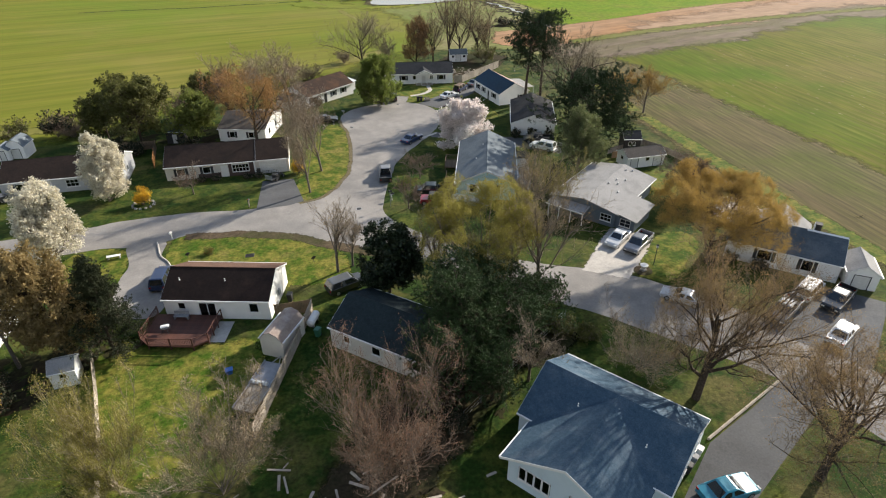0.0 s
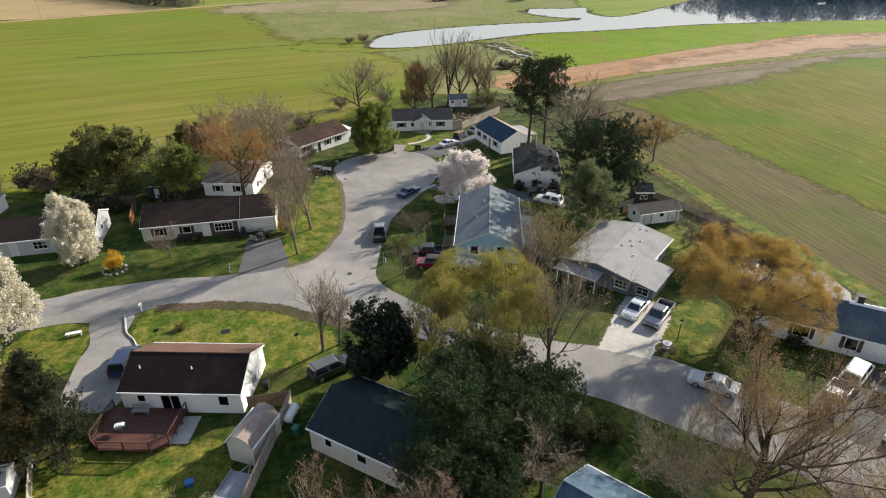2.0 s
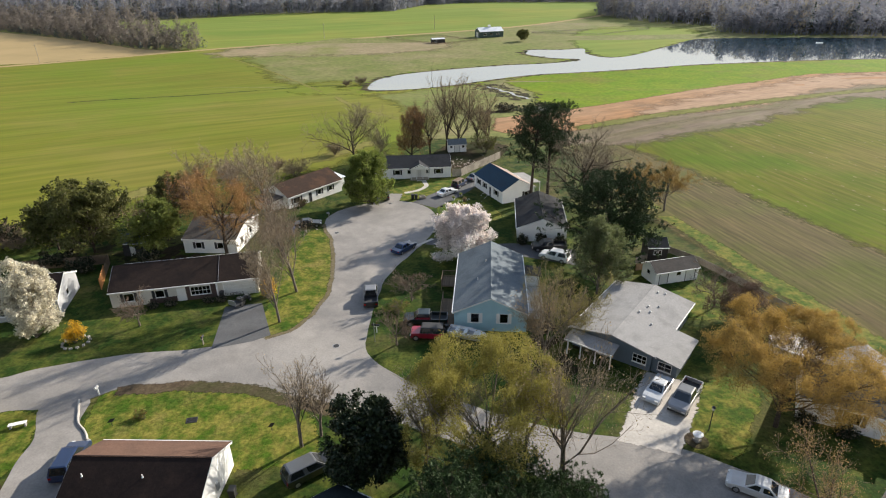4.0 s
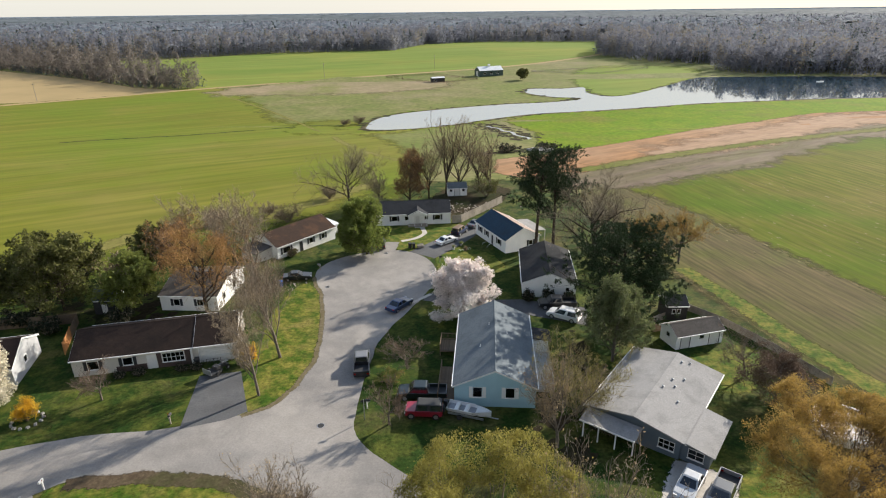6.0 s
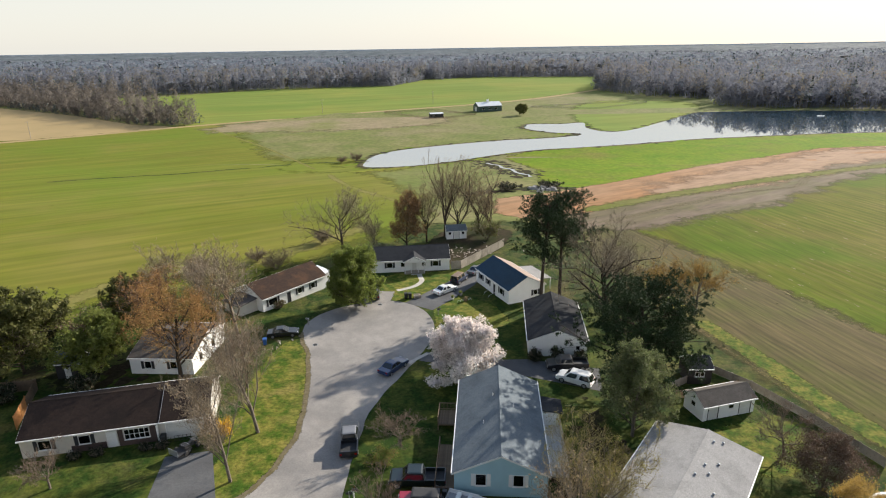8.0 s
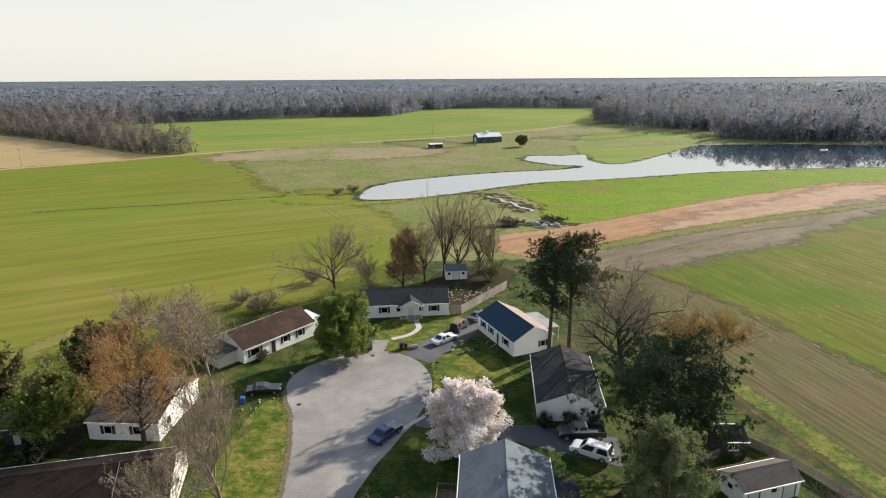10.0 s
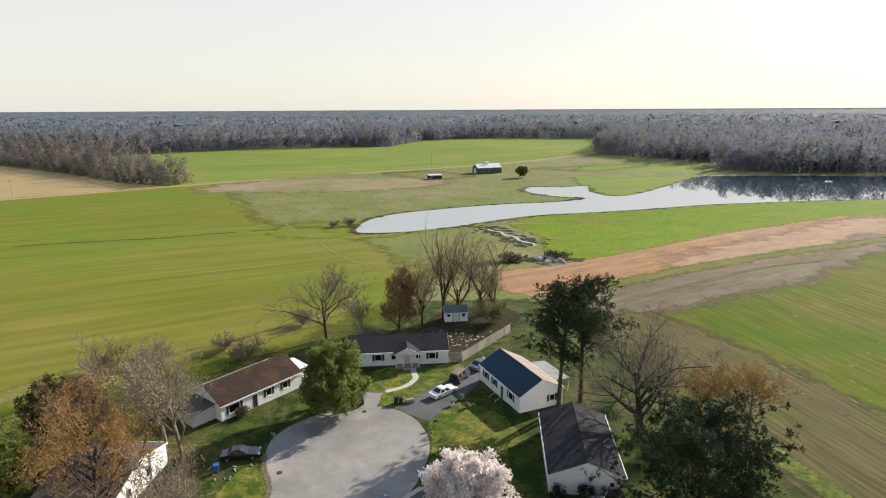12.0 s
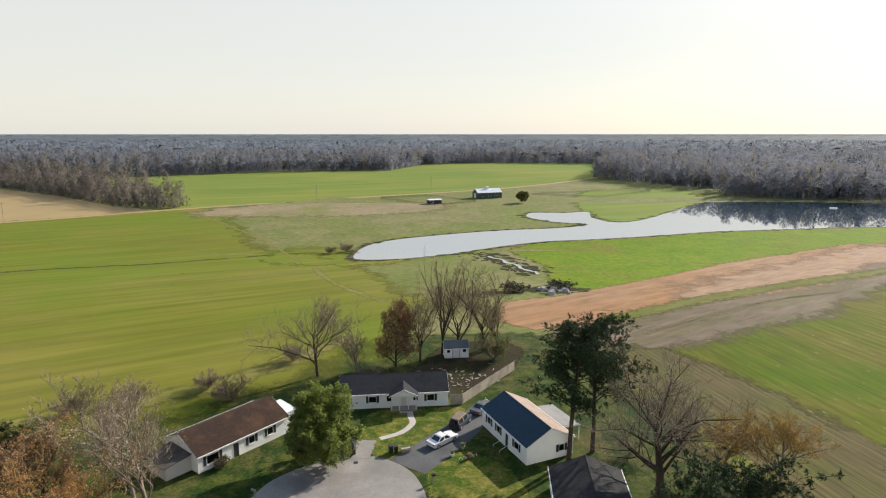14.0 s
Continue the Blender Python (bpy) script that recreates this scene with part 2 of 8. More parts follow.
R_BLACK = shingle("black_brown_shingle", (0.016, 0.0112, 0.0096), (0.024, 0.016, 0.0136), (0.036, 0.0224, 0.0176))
# lit copy of the black-brown shingle, low-sun glare mixed into the colour
R_GLARE_BROWN = shingle("faded_brown_shingle", (0.105, 0.060, 0.044), (0.135, 0.082, 0.060), (0.090, 0.055, 0.042))
R_BROWN = shingle("brown_shingle", (0.0208, 0.0144, 0.012), (0.032, 0.0216, 0.0176), (0.0168, 0.0128, 0.0112))
R_RUST = shingle("rusty_brown_shingle", (0.032, 0.021, 0.017), (0.050, 0.031, 0.022), (0.085, 0.045, 0.026))
R_STEEL = shingle("steel_grey_shingle", (0.060, 0.078, 0.094), (0.090, 0.110, 0.128), (0.125, 0.142, 0.156))
# tan that paints the sun's glare on a navy roof slope
R_GLARE_TAN = shingle("bleached_tan_shingle", (0.25, 0.195, 0.165), (0.32, 0.25, 0.21), (0.22, 0.175, 0.15))
R_GREY = shingle("grey_shingle", (0.115, 0.138, 0.155), (0.155, 0.175, 0.188), (0.095, 0.114, 0.128))
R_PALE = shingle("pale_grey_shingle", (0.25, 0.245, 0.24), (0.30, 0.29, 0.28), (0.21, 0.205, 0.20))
R_SLATE = shingle("blue_slate_shingle", (0.034, 0.066, 0.098), (0.066, 0.104, 0.142), (0.100, 0.134, 0.166))
R_TAUPE = shingle("grey_brown_shingle", (0.085, 0.075, 0.066), (0.115, 0.10, 0.088), (0.07, 0.062, 0.056))
R_DARK = shingle("charcoal_shingle", (0.0288, 0.0304, 0.0336), (0.0416, 0.0432, 0.0464), (0.024, 0.024, 0.0272))
R_TEAL = shingle("dark_teal_grey_shingle", (0.0192, 0.0288, 0.0312), (0.0288, 0.04, 0.0424), (0.016, 0.0216, 0.024))
R_NAVY = shingle("navy_shingle", (0.026, 0.052, 0.082), (0.040, 0.072, 0.105), (0.036, 0.056, 0.078))
METALW = mat("white_metal_roof", (0.75, 0.76, 0.77), (0.66, 0.67, 0.68), scale=0.5, rough=0.4, wave=("X", 1.5), bump=0.3)
RUSTED = mat("stained_shed_roof", (0.30, 0.24, 0.20), (0.20, 0.15, 0.125), scale=1.5, c3=(0.36, 0.31, 0.28), scale3=0.7, rough=0.85)

PANE = glass("window_glass", (0.035, 0.042, 0.05))
CARGLASS = mat("car_glass", (0.015, 0.018, 0.022), rough=0.05, spec=0.8)
DARKPL = mat("black_plastic", (0.02, 0.02, 0.021), (0.03, 0.03, 0.03), scale=4, rough=0.6)
RUBBER = mat("tyre_rubber", (0.018, 0.018, 0.018), (0.03, 0.029, 0.028), scale=8, rough=0.9)
ALLOY = mat("alloy", (0.45, 0.45, 0.46), (0.38, 0.38, 0.39), scale=6, rough=0.35, metal=0.8)
STEEL = mat("galvanised_steel", (0.42, 0.43, 0.44), (0.34, 0.35, 0.36), scale=4, rough=0.45, metal=0.7)
LAMPW = mat("clear_lamp", (0.7, 0.7, 0.68), rough=0.15)
LAMPR = mat("red_lamp", (0.35, 0.015, 0.012), rough=0.2)
SHUT = mat("black_shutter", (0.02, 0.022, 0.026), (0.03, 0.032, 0.036), scale=5, rough=0.6)
DOORW = mat("painted_door", (0.68, 0.67, 0.64), (0.6, 0.59, 0.56), scale=3, rough=0.5)
DECK = mat("red_deck_boards", (0.078, 0.028, 0.018), (0.108, 0.040, 0.025), scale=2, c3=(0.058, 0.026, 0.019), scale3=0.8, rough=0.75, rnd=0.15)
WOOD = mat("weathered_wood", (0.30, 0.26, 0.21), (0.38, 0.33, 0.27), scale=3, c3=(0.22, 0.18, 0.14), scale3=0.8, rough=0.85, rnd=0.15)
WOODP = mat("pale_painted_wood", (0.48, 0.46, 0.43), (0.38, 0.36, 0.33), scale=3, rough=0.8, rnd=0.12)
WOOD2 = mat("brown_fence_wood", (0.16, 0.105, 0.065), (0.22, 0.15, 0.09), scale=3, c3=(0.11, 0.08, 0.055), scale3=0.8, rough=0.85, rnd=0.2)
WOODO = mat("orange_new_wood", (0.42, 0.17, 0.05), (0.50, 0.23, 0.08), scale=3, rough=0.8, rnd=0.15)
BLUEPL = mat("blue_plastic", (0.02, 0.09, 0.32), (0.03, 0.12, 0.38), scale=4, rough=0.5)
GREENPL = mat("green_plastic", (0.02, 0.10, 0.06), (0.03, 0.13, 0.08), scale=4, rough=0.5)
GREYPL = mat("grey_tarp", (0.30, 0.30, 0.31), (0.22, 0.22, 0.23), scale=2, rough=0.7)
STONE = mat("field_stone", (0.36, 0.34, 0.31), (0.26, 0.25, 0.23), scale=4, rough=0.9, rnd=0.25)

BARK = mat("grey_bark", (0.125, 0.102, 0.083), (0.19, 0.16, 0.13), scale=3, rough=0.95, bump=0.5, bscale=12, spec=0.1, grain=(6.0, 0.3))
BARKD = mat("dark_bark", (0.044, 0.0336, 0.0264), (0.072, 0.056, 0.044), scale=3, rough=0.95, bump=0.5, bscale=12, spec=0.1, grain=(6.0, 0.3))
TWIG = mat("grey_brown_twigs", (0.205, 0.165, 0.118), (0.295, 0.240, 0.172), scale=1, rough=0.9, island=0.25, spec=0.15)
TWIGT = mat("tan_brown_twigs", (0.190, 0.140, 0.095), (0.262, 0.195, 0.130), scale=1, rough=0.9, island=0.25, spec=0.15)
TWIGR = mat("reddish_twigs", (0.165, 0.118, 0.086), (0.230, 0.168, 0.124), scale=1, rough=0.9, island=0.25, spec=0.15)
TWIGB = mat("dark_brown_twigs", (0.095, 0.068, 0.052), (0.140, 0.102, 0.078), scale=1, rough=0.9, island=0.25, spec=0.15)
TWIGW = mat("brown_willow_twigs", (0.17, 0.115, 0.055), (0.22, 0.155, 0.075), scale=1, rough=0.9, island=0.25, spec=0.15)
TWIGL = mat("pale_olive_twigs", (0.25, 0.21, 0.10), (0.32, 0.27, 0.14), scale=1, rough=0.9, island=0.25, spec=0.15)
TWIGG = mat("golden_twigs", (0.289, 0.1827, 0.0553), (0.34, 0.2338, 0.085), scale=1, rough=0.9, island=0.25, spec=0.15)
BUD_GOLD = leafy("golden_buds", (0.31, 0.200, 0.045), (0.37, 0.250, 0.075), through=0.45)
BUD_BROWN = leafy("golden_brown_buds", (0.25, 0.165, 0.070), (0.31, 0.215, 0.100), through=0.4)
BUD_LIME = leafy("lime_buds", (0.212, 0.194, 0.040), (0.278, 0.242, 0.064), through=0.5)
BUD_RED = leafy("red_brown_buds", (0.20, 0.108, 0.066), (0.26, 0.150, 0.095))
BUD_ORANGE = leafy("orange_buds", (0.300, 0.155, 0.058), (0.350, 0.205, 0.085), through=0.45)
BUD_RUST = leafy("rusty_leaves", (0.22, 0.118, 0.048), (0.28, 0.160, 0.070))
BUD_DARK = leafy("dark_brown_buds", (0.085, 0.055, 0.038), (0.12, 0.08, 0.055))
BUD_TAN = leafy("tan_buds", (0.28, 0.20, 0.11), (0.34, 0.26, 0.15))
# darker copy of the pine needles, the crown's self-shadow put into the colour
PINE_SHADED = leafy("dark_pine_needles", (0.018, 0.036, 0.012), (0.032, 0.055, 0.018), through=0.12, island=0.12)
PINE = leafy("pine_needles", (0.026, 0.050, 0.014), (0.042, 0.072, 0.022), through=0.14, island=0.14)
CEDAR = leafy("cedar_leaves", (0.0263, 0.036, 0.015), (0.0413, 0.0465, 0.0188), through=0.12)
MAGN = leafy("magnolia_leaves", (0.0165, 0.027, 0.012), (0.0263, 0.0375, 0.015), through=0.1, rough=0.35)
GREENL = leafy("young_leaves", (0.165, 0.195, 0.045), (0.215, 0.240, 0.065), through=0.55)
CEDARB = leafy("brown_cedar_leaves", (0.215, 0.160, 0.064), (0.300, 0.222, 0.100), through=0.45)
SHRUBD = leafy("dark_shrub_leaves", (0.0165, 0.021, 0.009), (0.027, 0.0315, 0.0128), through=0.2)
SPRINGL = leafy("fresh_green_leaves", (0.135, 0.175, 0.035), (0.190, 0.225, 0.055), through=0.55)
SAGEL = leafy("sage_green_leaves", (0.115, 0.140, 0.062), (0.185, 0.205, 0.085), through=0.45)
OLIVEL = leafy("olive_leaves", (0.0863, 0.0938, 0.0255), (0.1275, 0.1275, 0.0413), through=0.45)
BLOSSOM = leafy("white_blossom", (0.70, 0.65, 0.54), (0.56, 0.52, 0.38), through=0.35)
CHERRYB = leafy("pale_pink_blossom", (0.86, 0.80, 0.76), (0.74, 0.66, 0.63), through=0.4)
FORS = leafy("yellow_blossom", (0.72, 0.42, 0.02), (0.80, 0.50, 0.04), through=0.35)
# far twigs in blue-grey: the haze of distance is put into the colour
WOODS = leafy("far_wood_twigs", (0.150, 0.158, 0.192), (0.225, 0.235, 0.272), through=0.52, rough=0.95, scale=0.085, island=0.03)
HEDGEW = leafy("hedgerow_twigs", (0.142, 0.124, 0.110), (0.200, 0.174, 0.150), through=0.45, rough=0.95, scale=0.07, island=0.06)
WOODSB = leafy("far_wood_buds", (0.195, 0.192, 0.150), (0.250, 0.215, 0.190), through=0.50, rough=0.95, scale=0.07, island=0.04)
# treetop sheets and evergreens below: distance haze painted in as a blue cast
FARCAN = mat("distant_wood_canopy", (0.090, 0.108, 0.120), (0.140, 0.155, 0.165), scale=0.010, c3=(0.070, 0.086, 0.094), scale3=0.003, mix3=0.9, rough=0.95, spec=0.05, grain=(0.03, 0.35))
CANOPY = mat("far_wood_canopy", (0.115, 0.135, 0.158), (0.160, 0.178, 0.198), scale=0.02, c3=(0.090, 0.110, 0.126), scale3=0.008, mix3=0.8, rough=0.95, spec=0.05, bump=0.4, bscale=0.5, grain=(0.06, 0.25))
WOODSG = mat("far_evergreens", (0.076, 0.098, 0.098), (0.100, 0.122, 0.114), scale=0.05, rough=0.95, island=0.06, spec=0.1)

# ---- ground heights ----
GY = [-3000, 50, 130, 200, 280, 455, 700, 1500, 4900, 9000]
GZ = [-1.6, -1.6, -4.0, -5.0, -8.3, -8.3, -6.0, -8.0, -26.0, -45.0]


def ground(y):
    """The height of the ground: it falls gently to the pond and rises a little behind it."""
    return float(sum(np.interp(y + d, GY, GZ) for d in (-8, -4, 0, 4, 8)) / 5)


# ---- mesh building ----
class Shape:
    """Gathers boxes, tubes and prisms into one mesh."""

    def __init__(self):
        self.v, self.f = [], []

    def hull(self, pts, faces):
        n = len(self.v)
        self.v += [tuple(p) for p in pts]
        self.f += [tuple(n + i for i in fc) for fc in faces]
        return self

    def box(self, x0, y0, z0, x1, y1, z1, tf=None):
        p = [(x, y, z) for z in (z0, z1) for y in (y0, y1) for x in (x0, x1)]
        if tf:
            p = [tf(*q) for q in p]
        return self.hull(p, [(0, 2, 3, 1), (4, 5, 7, 6), (0, 1, 5, 4), (1, 3, 7, 5), (3, 2, 6, 7), (2, 0, 4, 6)])

    def prism(self, poly, a, b, axis="x"):
        """poly extruded from a to b: along x poly is (y, z), along y it is (x, z), along z it is (x, y)."""
        n = len(poly)
        put = {"x": lambda p, s: (s, p[0], p[1]), "y": lambda p, s: (p[0], s, p[1]), "z": lambda p, s: (p[0], p[1], s)}[axis]
        pts = [put(p, a) for p in poly] + [put(p, b) for p in poly]
        return self.hull(pts, [tuple(range(n - 1, -1, -1)), tuple(range(n, 2 * n))] + [(i, (i + 1) % n, n + (i + 1) % n, n + i) for i in range(n)])

    def tube(self, p, q, r0, r1=None, n=8):
        p, q = Vector(p), Vector(q)
        r1 = r0 if r1 is None else r1
        d = (q - p).normalized()
        a = d.orthogonal().normalized()
        b = d.cross(a)
        pts = []
        for c, r in ((p, r0), (q, r1)):
            pts += [c + (a * math.cos(2 * math.pi * i / n) + b * math.sin(2 * math.pi * i / n)) * r for i in range(n)]
        return self.hull(pts, [tuple(range(n - 1, -1, -1)), tuple(range(n, 2 * n))] + [(i, (i + 1) % n, n + (i + 1) % n, n + i) for i in range(n)])

    def wall(self, ln, h, T, holes, tf, gable=0.0):
        """A wall of thickness T in one piece with its openings, and a gable on top if wanted."""
        us = sorted({0.0, ln, *[o[0] for o in holes], *[o[1] for o in holes]} | ({ln / 2} if gable else set()))
        zs = sorted({0.0, h, *[o[2] for o in holes], *[o[3] for o in holes]})
        base = len(self.v)
        nu, nz = len(us), len(zs)
        for v in (0.0, T):
            self.v += [tf(u, v, q) for q in zs for u in us]

        def at(i, k, b):
            return base + b * nu * nz + k * nu + i

        def solid(i, k):
            if not (0 <= i < nu - 1 and 0 <= k < nz - 1):
                return False
            u, q = (us[i] + us[i + 1]) / 2, (zs[k] + zs[k + 1]) / 2
            return not any(o[0] < u < o[1] and o[2] < q < o[3] for o in holes)
        for i in range(nu - 1):
            for k in range(nz - 1):
                if not solid(i, k):
                    continue
                for b in (0, 1):
                    self.f.append((at(i, k, b), at(i + 1, k, b), at(i + 1, k + 1, b), at(i, k + 1, b)))
                for di, dk, p, q in ((-1, 0, (i, k), (i, k + 1)), (1, 0, (i + 1, k), (i + 1, k + 1)), (0, -1, (i, k), (i + 1, k)), (0, 1, (i, k + 1), (i + 1, k + 1))):
                    if not solid(i + di, k + dk) and not (gable and dk == 1 and k == nz - 2):
                        self.f.append((at(*p, 0), at(*q, 0), at(*q, 1), at(*p, 1)))
        if gable:
            n = len(self.v)
            self.v += [tf(ln / 2, 0, h + gable), tf(ln / 2, T, h + gable)]
            for b in (0, 1):
                self.f.append(tuple([at(i, nz - 1, b) for i in range(nu)] + [n + b]))
            self.f.append((at(0, nz - 1, 0), n, n + 1, at(0, nz - 1, 1)))
            self.f.append((at(nu - 1, nz - 1, 0), n, n + 1, at(nu - 1, nz - 1, 1)))
        return self

    def mesh(self, name):
        me = bpy.data.meshes.new(name)
        me.from_pydata(self.v, [], self.f)
        bm = bmesh.new()
        bm.from_mesh(me)
        bmesh.ops.recalc_face_normals(bm, faces=bm.faces)
        bm.to_mesh(me)
        bm.free()
        return me


def part(name, shape, material, parent=None, label="", smooth=False):
    me = shape.mesh(name) if isinstance(shape, Shape) else shape
    if not me.materials:
        me.materials.append(material)
    if smooth:
        me.shade_smooth()
    ob = new(name, me)
    ob.parent = parent
    if label:
        tagged(ob, label)
    return ob


def thing(name, x, y, ang=0.0, label="", category="", group="", z=None, kind=""):
    """An empty at the base of a thing, turned by ang degrees."""
    e = new(name)
    e.empty_display_size = 0.3
    e.matrix_basis = pose(x, y, ground(y) if z is None else z, 0, 0, ang)
    return tagged(e, label, category, group, kind)


def array_mesh(name, verts, quads, material):
    """A mesh from arrays of corners and of four-sided faces."""
    me = bpy.data.meshes.new(name)
    verts, quads = np.asarray(verts, np.float32), np.asarray(quads, np.int32)
    me.vertices.add(len(verts))
    me.vertices.foreach_set("co", verts.ravel())
    me.loops.add(quads.size)
    me.loops.foreach_set("vertex_index", quads.ravel())
    me.polygons.add(len(quads))
    me.polygons.foreach_set("loop_start", np.arange(len(quads), dtype=np.int32) * quads.shape[1])
    me.update(calc_edges=True)
    me.materials.append(material)
    return me


# ---- ground, fields, roads ----
def smooth_loop(pts, n=6, closed=True):
    """A smooth curve through the points."""
    out, k = [], len(pts)
    for i in range(k if closed else k - 1):
        idx = [(i - 1), i, (i + 1), (i + 2)]
        p = [Vector(pts[j % k]) if closed else Vector(pts[min(max(j, 0), k - 1)]) for j in idx]
        for s in range(n):
            t = s / n
            out.append(tuple(0.5 * (2 * p[1] + (p[2] - p[0]) * t + (2 * p[0] - 5 * p[1] + 4 * p[2] - p[3]) * t * t + (3 * p[1] - p[0] - 3 * p[2] + p[3]) * t ** 3)))
    if not closed:
        out.append(tuple(pts[-1]))
    return out


CUTS = list(range(36, 300, 8)) + [320, 360, 400, 440, 480, 520, 580, 640, 700]


FRAYED = {}


def frayed(material, width):
    """The same surface with a ragged border: it thins out in tufts across the width."""
    if (material, width) in FRAYED:
        return FRAYED[material, width]
    m = material.copy()
    m.name = material.name + "_ragged"
    N, K = m.node_tree.nodes, m.node_tree.links
    at = N.new("ShaderNodeAttribute")
    at.attribute_name = "edge"
    tc = N.new("ShaderNodeTexCoord")
    no = N.new("ShaderNodeTexNoise")
    no.inputs["Scale"].default_value, no.inputs["Detail"].default_value, no.inputs["Roughness"].default_value = 1.6 / width, 8.0, 0.7
    K.new(tc.outputs["Object"], no.inputs["Vector"])
    sp = N.new("ShaderNodeMapRange")
    sp.inputs[1].default_value, sp.inputs[2].default_value = 0.25, 0.75
    sp.inputs[3].default_value, sp.inputs[4].default_value = -0.95, -0.05
    K.new(no.outputs[0], sp.inputs[0])
    ad = N.new("ShaderNodeMath")
    K.new(at.outputs["Fac"], ad.inputs[0])
    K.new(sp.outputs[0], ad.inputs[1])
    th = N.new("ShaderNodeMapRange")
    th.inputs[1].default_value, th.inputs[2].default_value = (-0.10, 0.10) if width < 2.5 else (-0.24, 0.24)
    K.new(ad.outputs[0], th.inputs[0])
    tr = N.new("ShaderNodeBsdfTransparent")
    mx = N.new("ShaderNodeMixShader")
    out = N["Material Output"]
    K.new(th.outputs[0], mx.inputs[0])
    K.new(tr.outputs[0], mx.inputs[1])
    K.new(out.inputs[0].links[0].from_socket, mx.inputs[2])
    K.new(mx.outputs[0], out.inputs[0])
    FRAYED[material, width] = m
    return m


def patch(name, poly, lift, material, label, category, kind="structure", flat=None, wobble=0.0, fray=0.0):
    """A piece of ground in the outline poly, laid lift metres over the ground."""
    bm = bmesh.new()
    edge = bm.verts.layers.float.new("edge")
    pts = [Vector((x, y, 0)) for x, y in poly]
    if wobble:
        pts = [p + Vector((noise.noise(p * 0.35) * wobble, noise.noise(p * 0.35 + Vector((9, 4, 2))) * wobble, 0)) for p in pts]
    made = [bm.verts.new(p) for p in pts]
    for tri in tessellate_polygon([pts]):
        bm.faces.new([made[i] for i in tri])
    if fray:
        # a border that runs from half the width inside to half outside
        area = sum(p.x * q.y - q.x * p.y for p, q in zip(pts, pts[1:] + pts[:1]))
        for v in made:
            v[edge] = 1.0
        rim = []
        for i, p in enumerate(pts):
            d0, d1 = (p - pts[i - 1]).normalized(), (pts[(i + 1) % len(pts)] - p).normalized()
            d = (d0 + d1).normalized()
            out = Vector((d.y, -d.x, 0)) * (1 if area > 0 else -1)
            rim.append(bm.verts.new(p + out * fray))
        for i in range(len(pts)):
            j = (i + 1) % len(pts)
            bm.faces.new((made[i], rim[i], rim[j], made[j]))
        material = frayed(material, fray)
    lo, hi = min(v.co.y for v in bm.verts), max(v.co.y for v in bm.verts)
    if flat is None:
        for c in CUTS:
            if lo < c < hi:
                bmesh.ops.bisect_plane(bm, geom=bm.verts[:] + bm.edges[:] + bm.faces[:], plane_co=(0, c, 0), plane_no=(0, 1, 0))
    for v in bm.verts:
        v.co.z = (ground(v.co.y) if flat is None else flat) + lift * 0.4
    bmesh.ops.recalc_face_normals(bm, faces=bm.faces)
    if sum(f.normal.z for f in bm.faces) < 0:
        bmesh.ops.reverse_faces(bm, faces=bm.faces)
    me = bpy.data.meshes.new(name)
    bm.to_mesh(me)
    bm.free()
    me.materials.append(material)
    return tagged(new(name, me), label, category, kind=kind)


def strip(pts, width):
    """The outline of a band of that width along the points."""
    a, b = [], []
    for i, p in enumerate(pts):
        d = (Vector(pts[min(i + 1, len(pts) - 1)]) - Vector(pts[max(i - 1, 0)])).normalized()
        nrm = Vector((-d.y, d.x)) * width / 2
        a.append(tuple(Vector(p) + nrm))
        b.append(tuple(Vector(p) - nrm))
    return a + b[::-1]


ys = sorted(set([-600, -200, 0] + CUTS + [820, 1000, 1500, 2500, 4950]))
xs = [-4900, -800, -200, 0, 200, 800, 4900]
sheet = Shape()
for j, yy in enumerate(ys):
    sheet.v += [(xx, yy, ground(yy)) for xx in xs]
for j in range(len(ys) - 1):
    sheet.f += [(j * 7 + i, j * 7 + i + 1, j * 7 + i + 8, j * 7 + i + 7) for i in range(6)]
tagged(part("ground", sheet, PASTURE), "open pasture of mixed green and dry grass", "ground", kind="structure")

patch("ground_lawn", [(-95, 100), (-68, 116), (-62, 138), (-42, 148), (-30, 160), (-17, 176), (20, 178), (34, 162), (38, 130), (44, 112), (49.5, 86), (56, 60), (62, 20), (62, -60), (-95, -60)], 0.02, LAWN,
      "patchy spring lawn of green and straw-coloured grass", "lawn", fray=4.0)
patch("ground_field", smooth_loop([(-95, 101), (-69, 117), (-63, 138), (-43, 148), (-31, 160), (-18, 176), (-13, 205), (-33, 247), (-54, 274), (-82, 292), (-134, 392), (-164, 407), (-232, 358), (-420, 240), (-900, 60), (-500, 20), (-140, 60)], 3), 0.03, FIELD,
      "bright green winter crop field with faint drill lines", "field", fray=16.0)
patch("ground_far_field", [(-160, 412), (-70, 470), (56, 540), (148, 632), (215, 850), (16, 890), (-25, 835), (-56, 722), (-170, 706), (-290, 620)], 0.05, FARFIELD, "even green crop field before the woods", "field", fray=5.0)
patch("ground_stubble", [(-232, 364), (-168, 408), (-205, 424), (-270, 477), (-380, 545), (-900, 800), (-900, 200)], 0.05, TAN, "tan stubble field", "field", fray=5.0)
patch("ground_dry_pasture", smooth_loop([(-132, 398), (-70, 463), (-40, 466), (-3, 430), (-25, 404), (-75, 392)], 4), 0.04, DRYPAST, "dry brown pasture beside the barn", "pasture", fray=22.0)
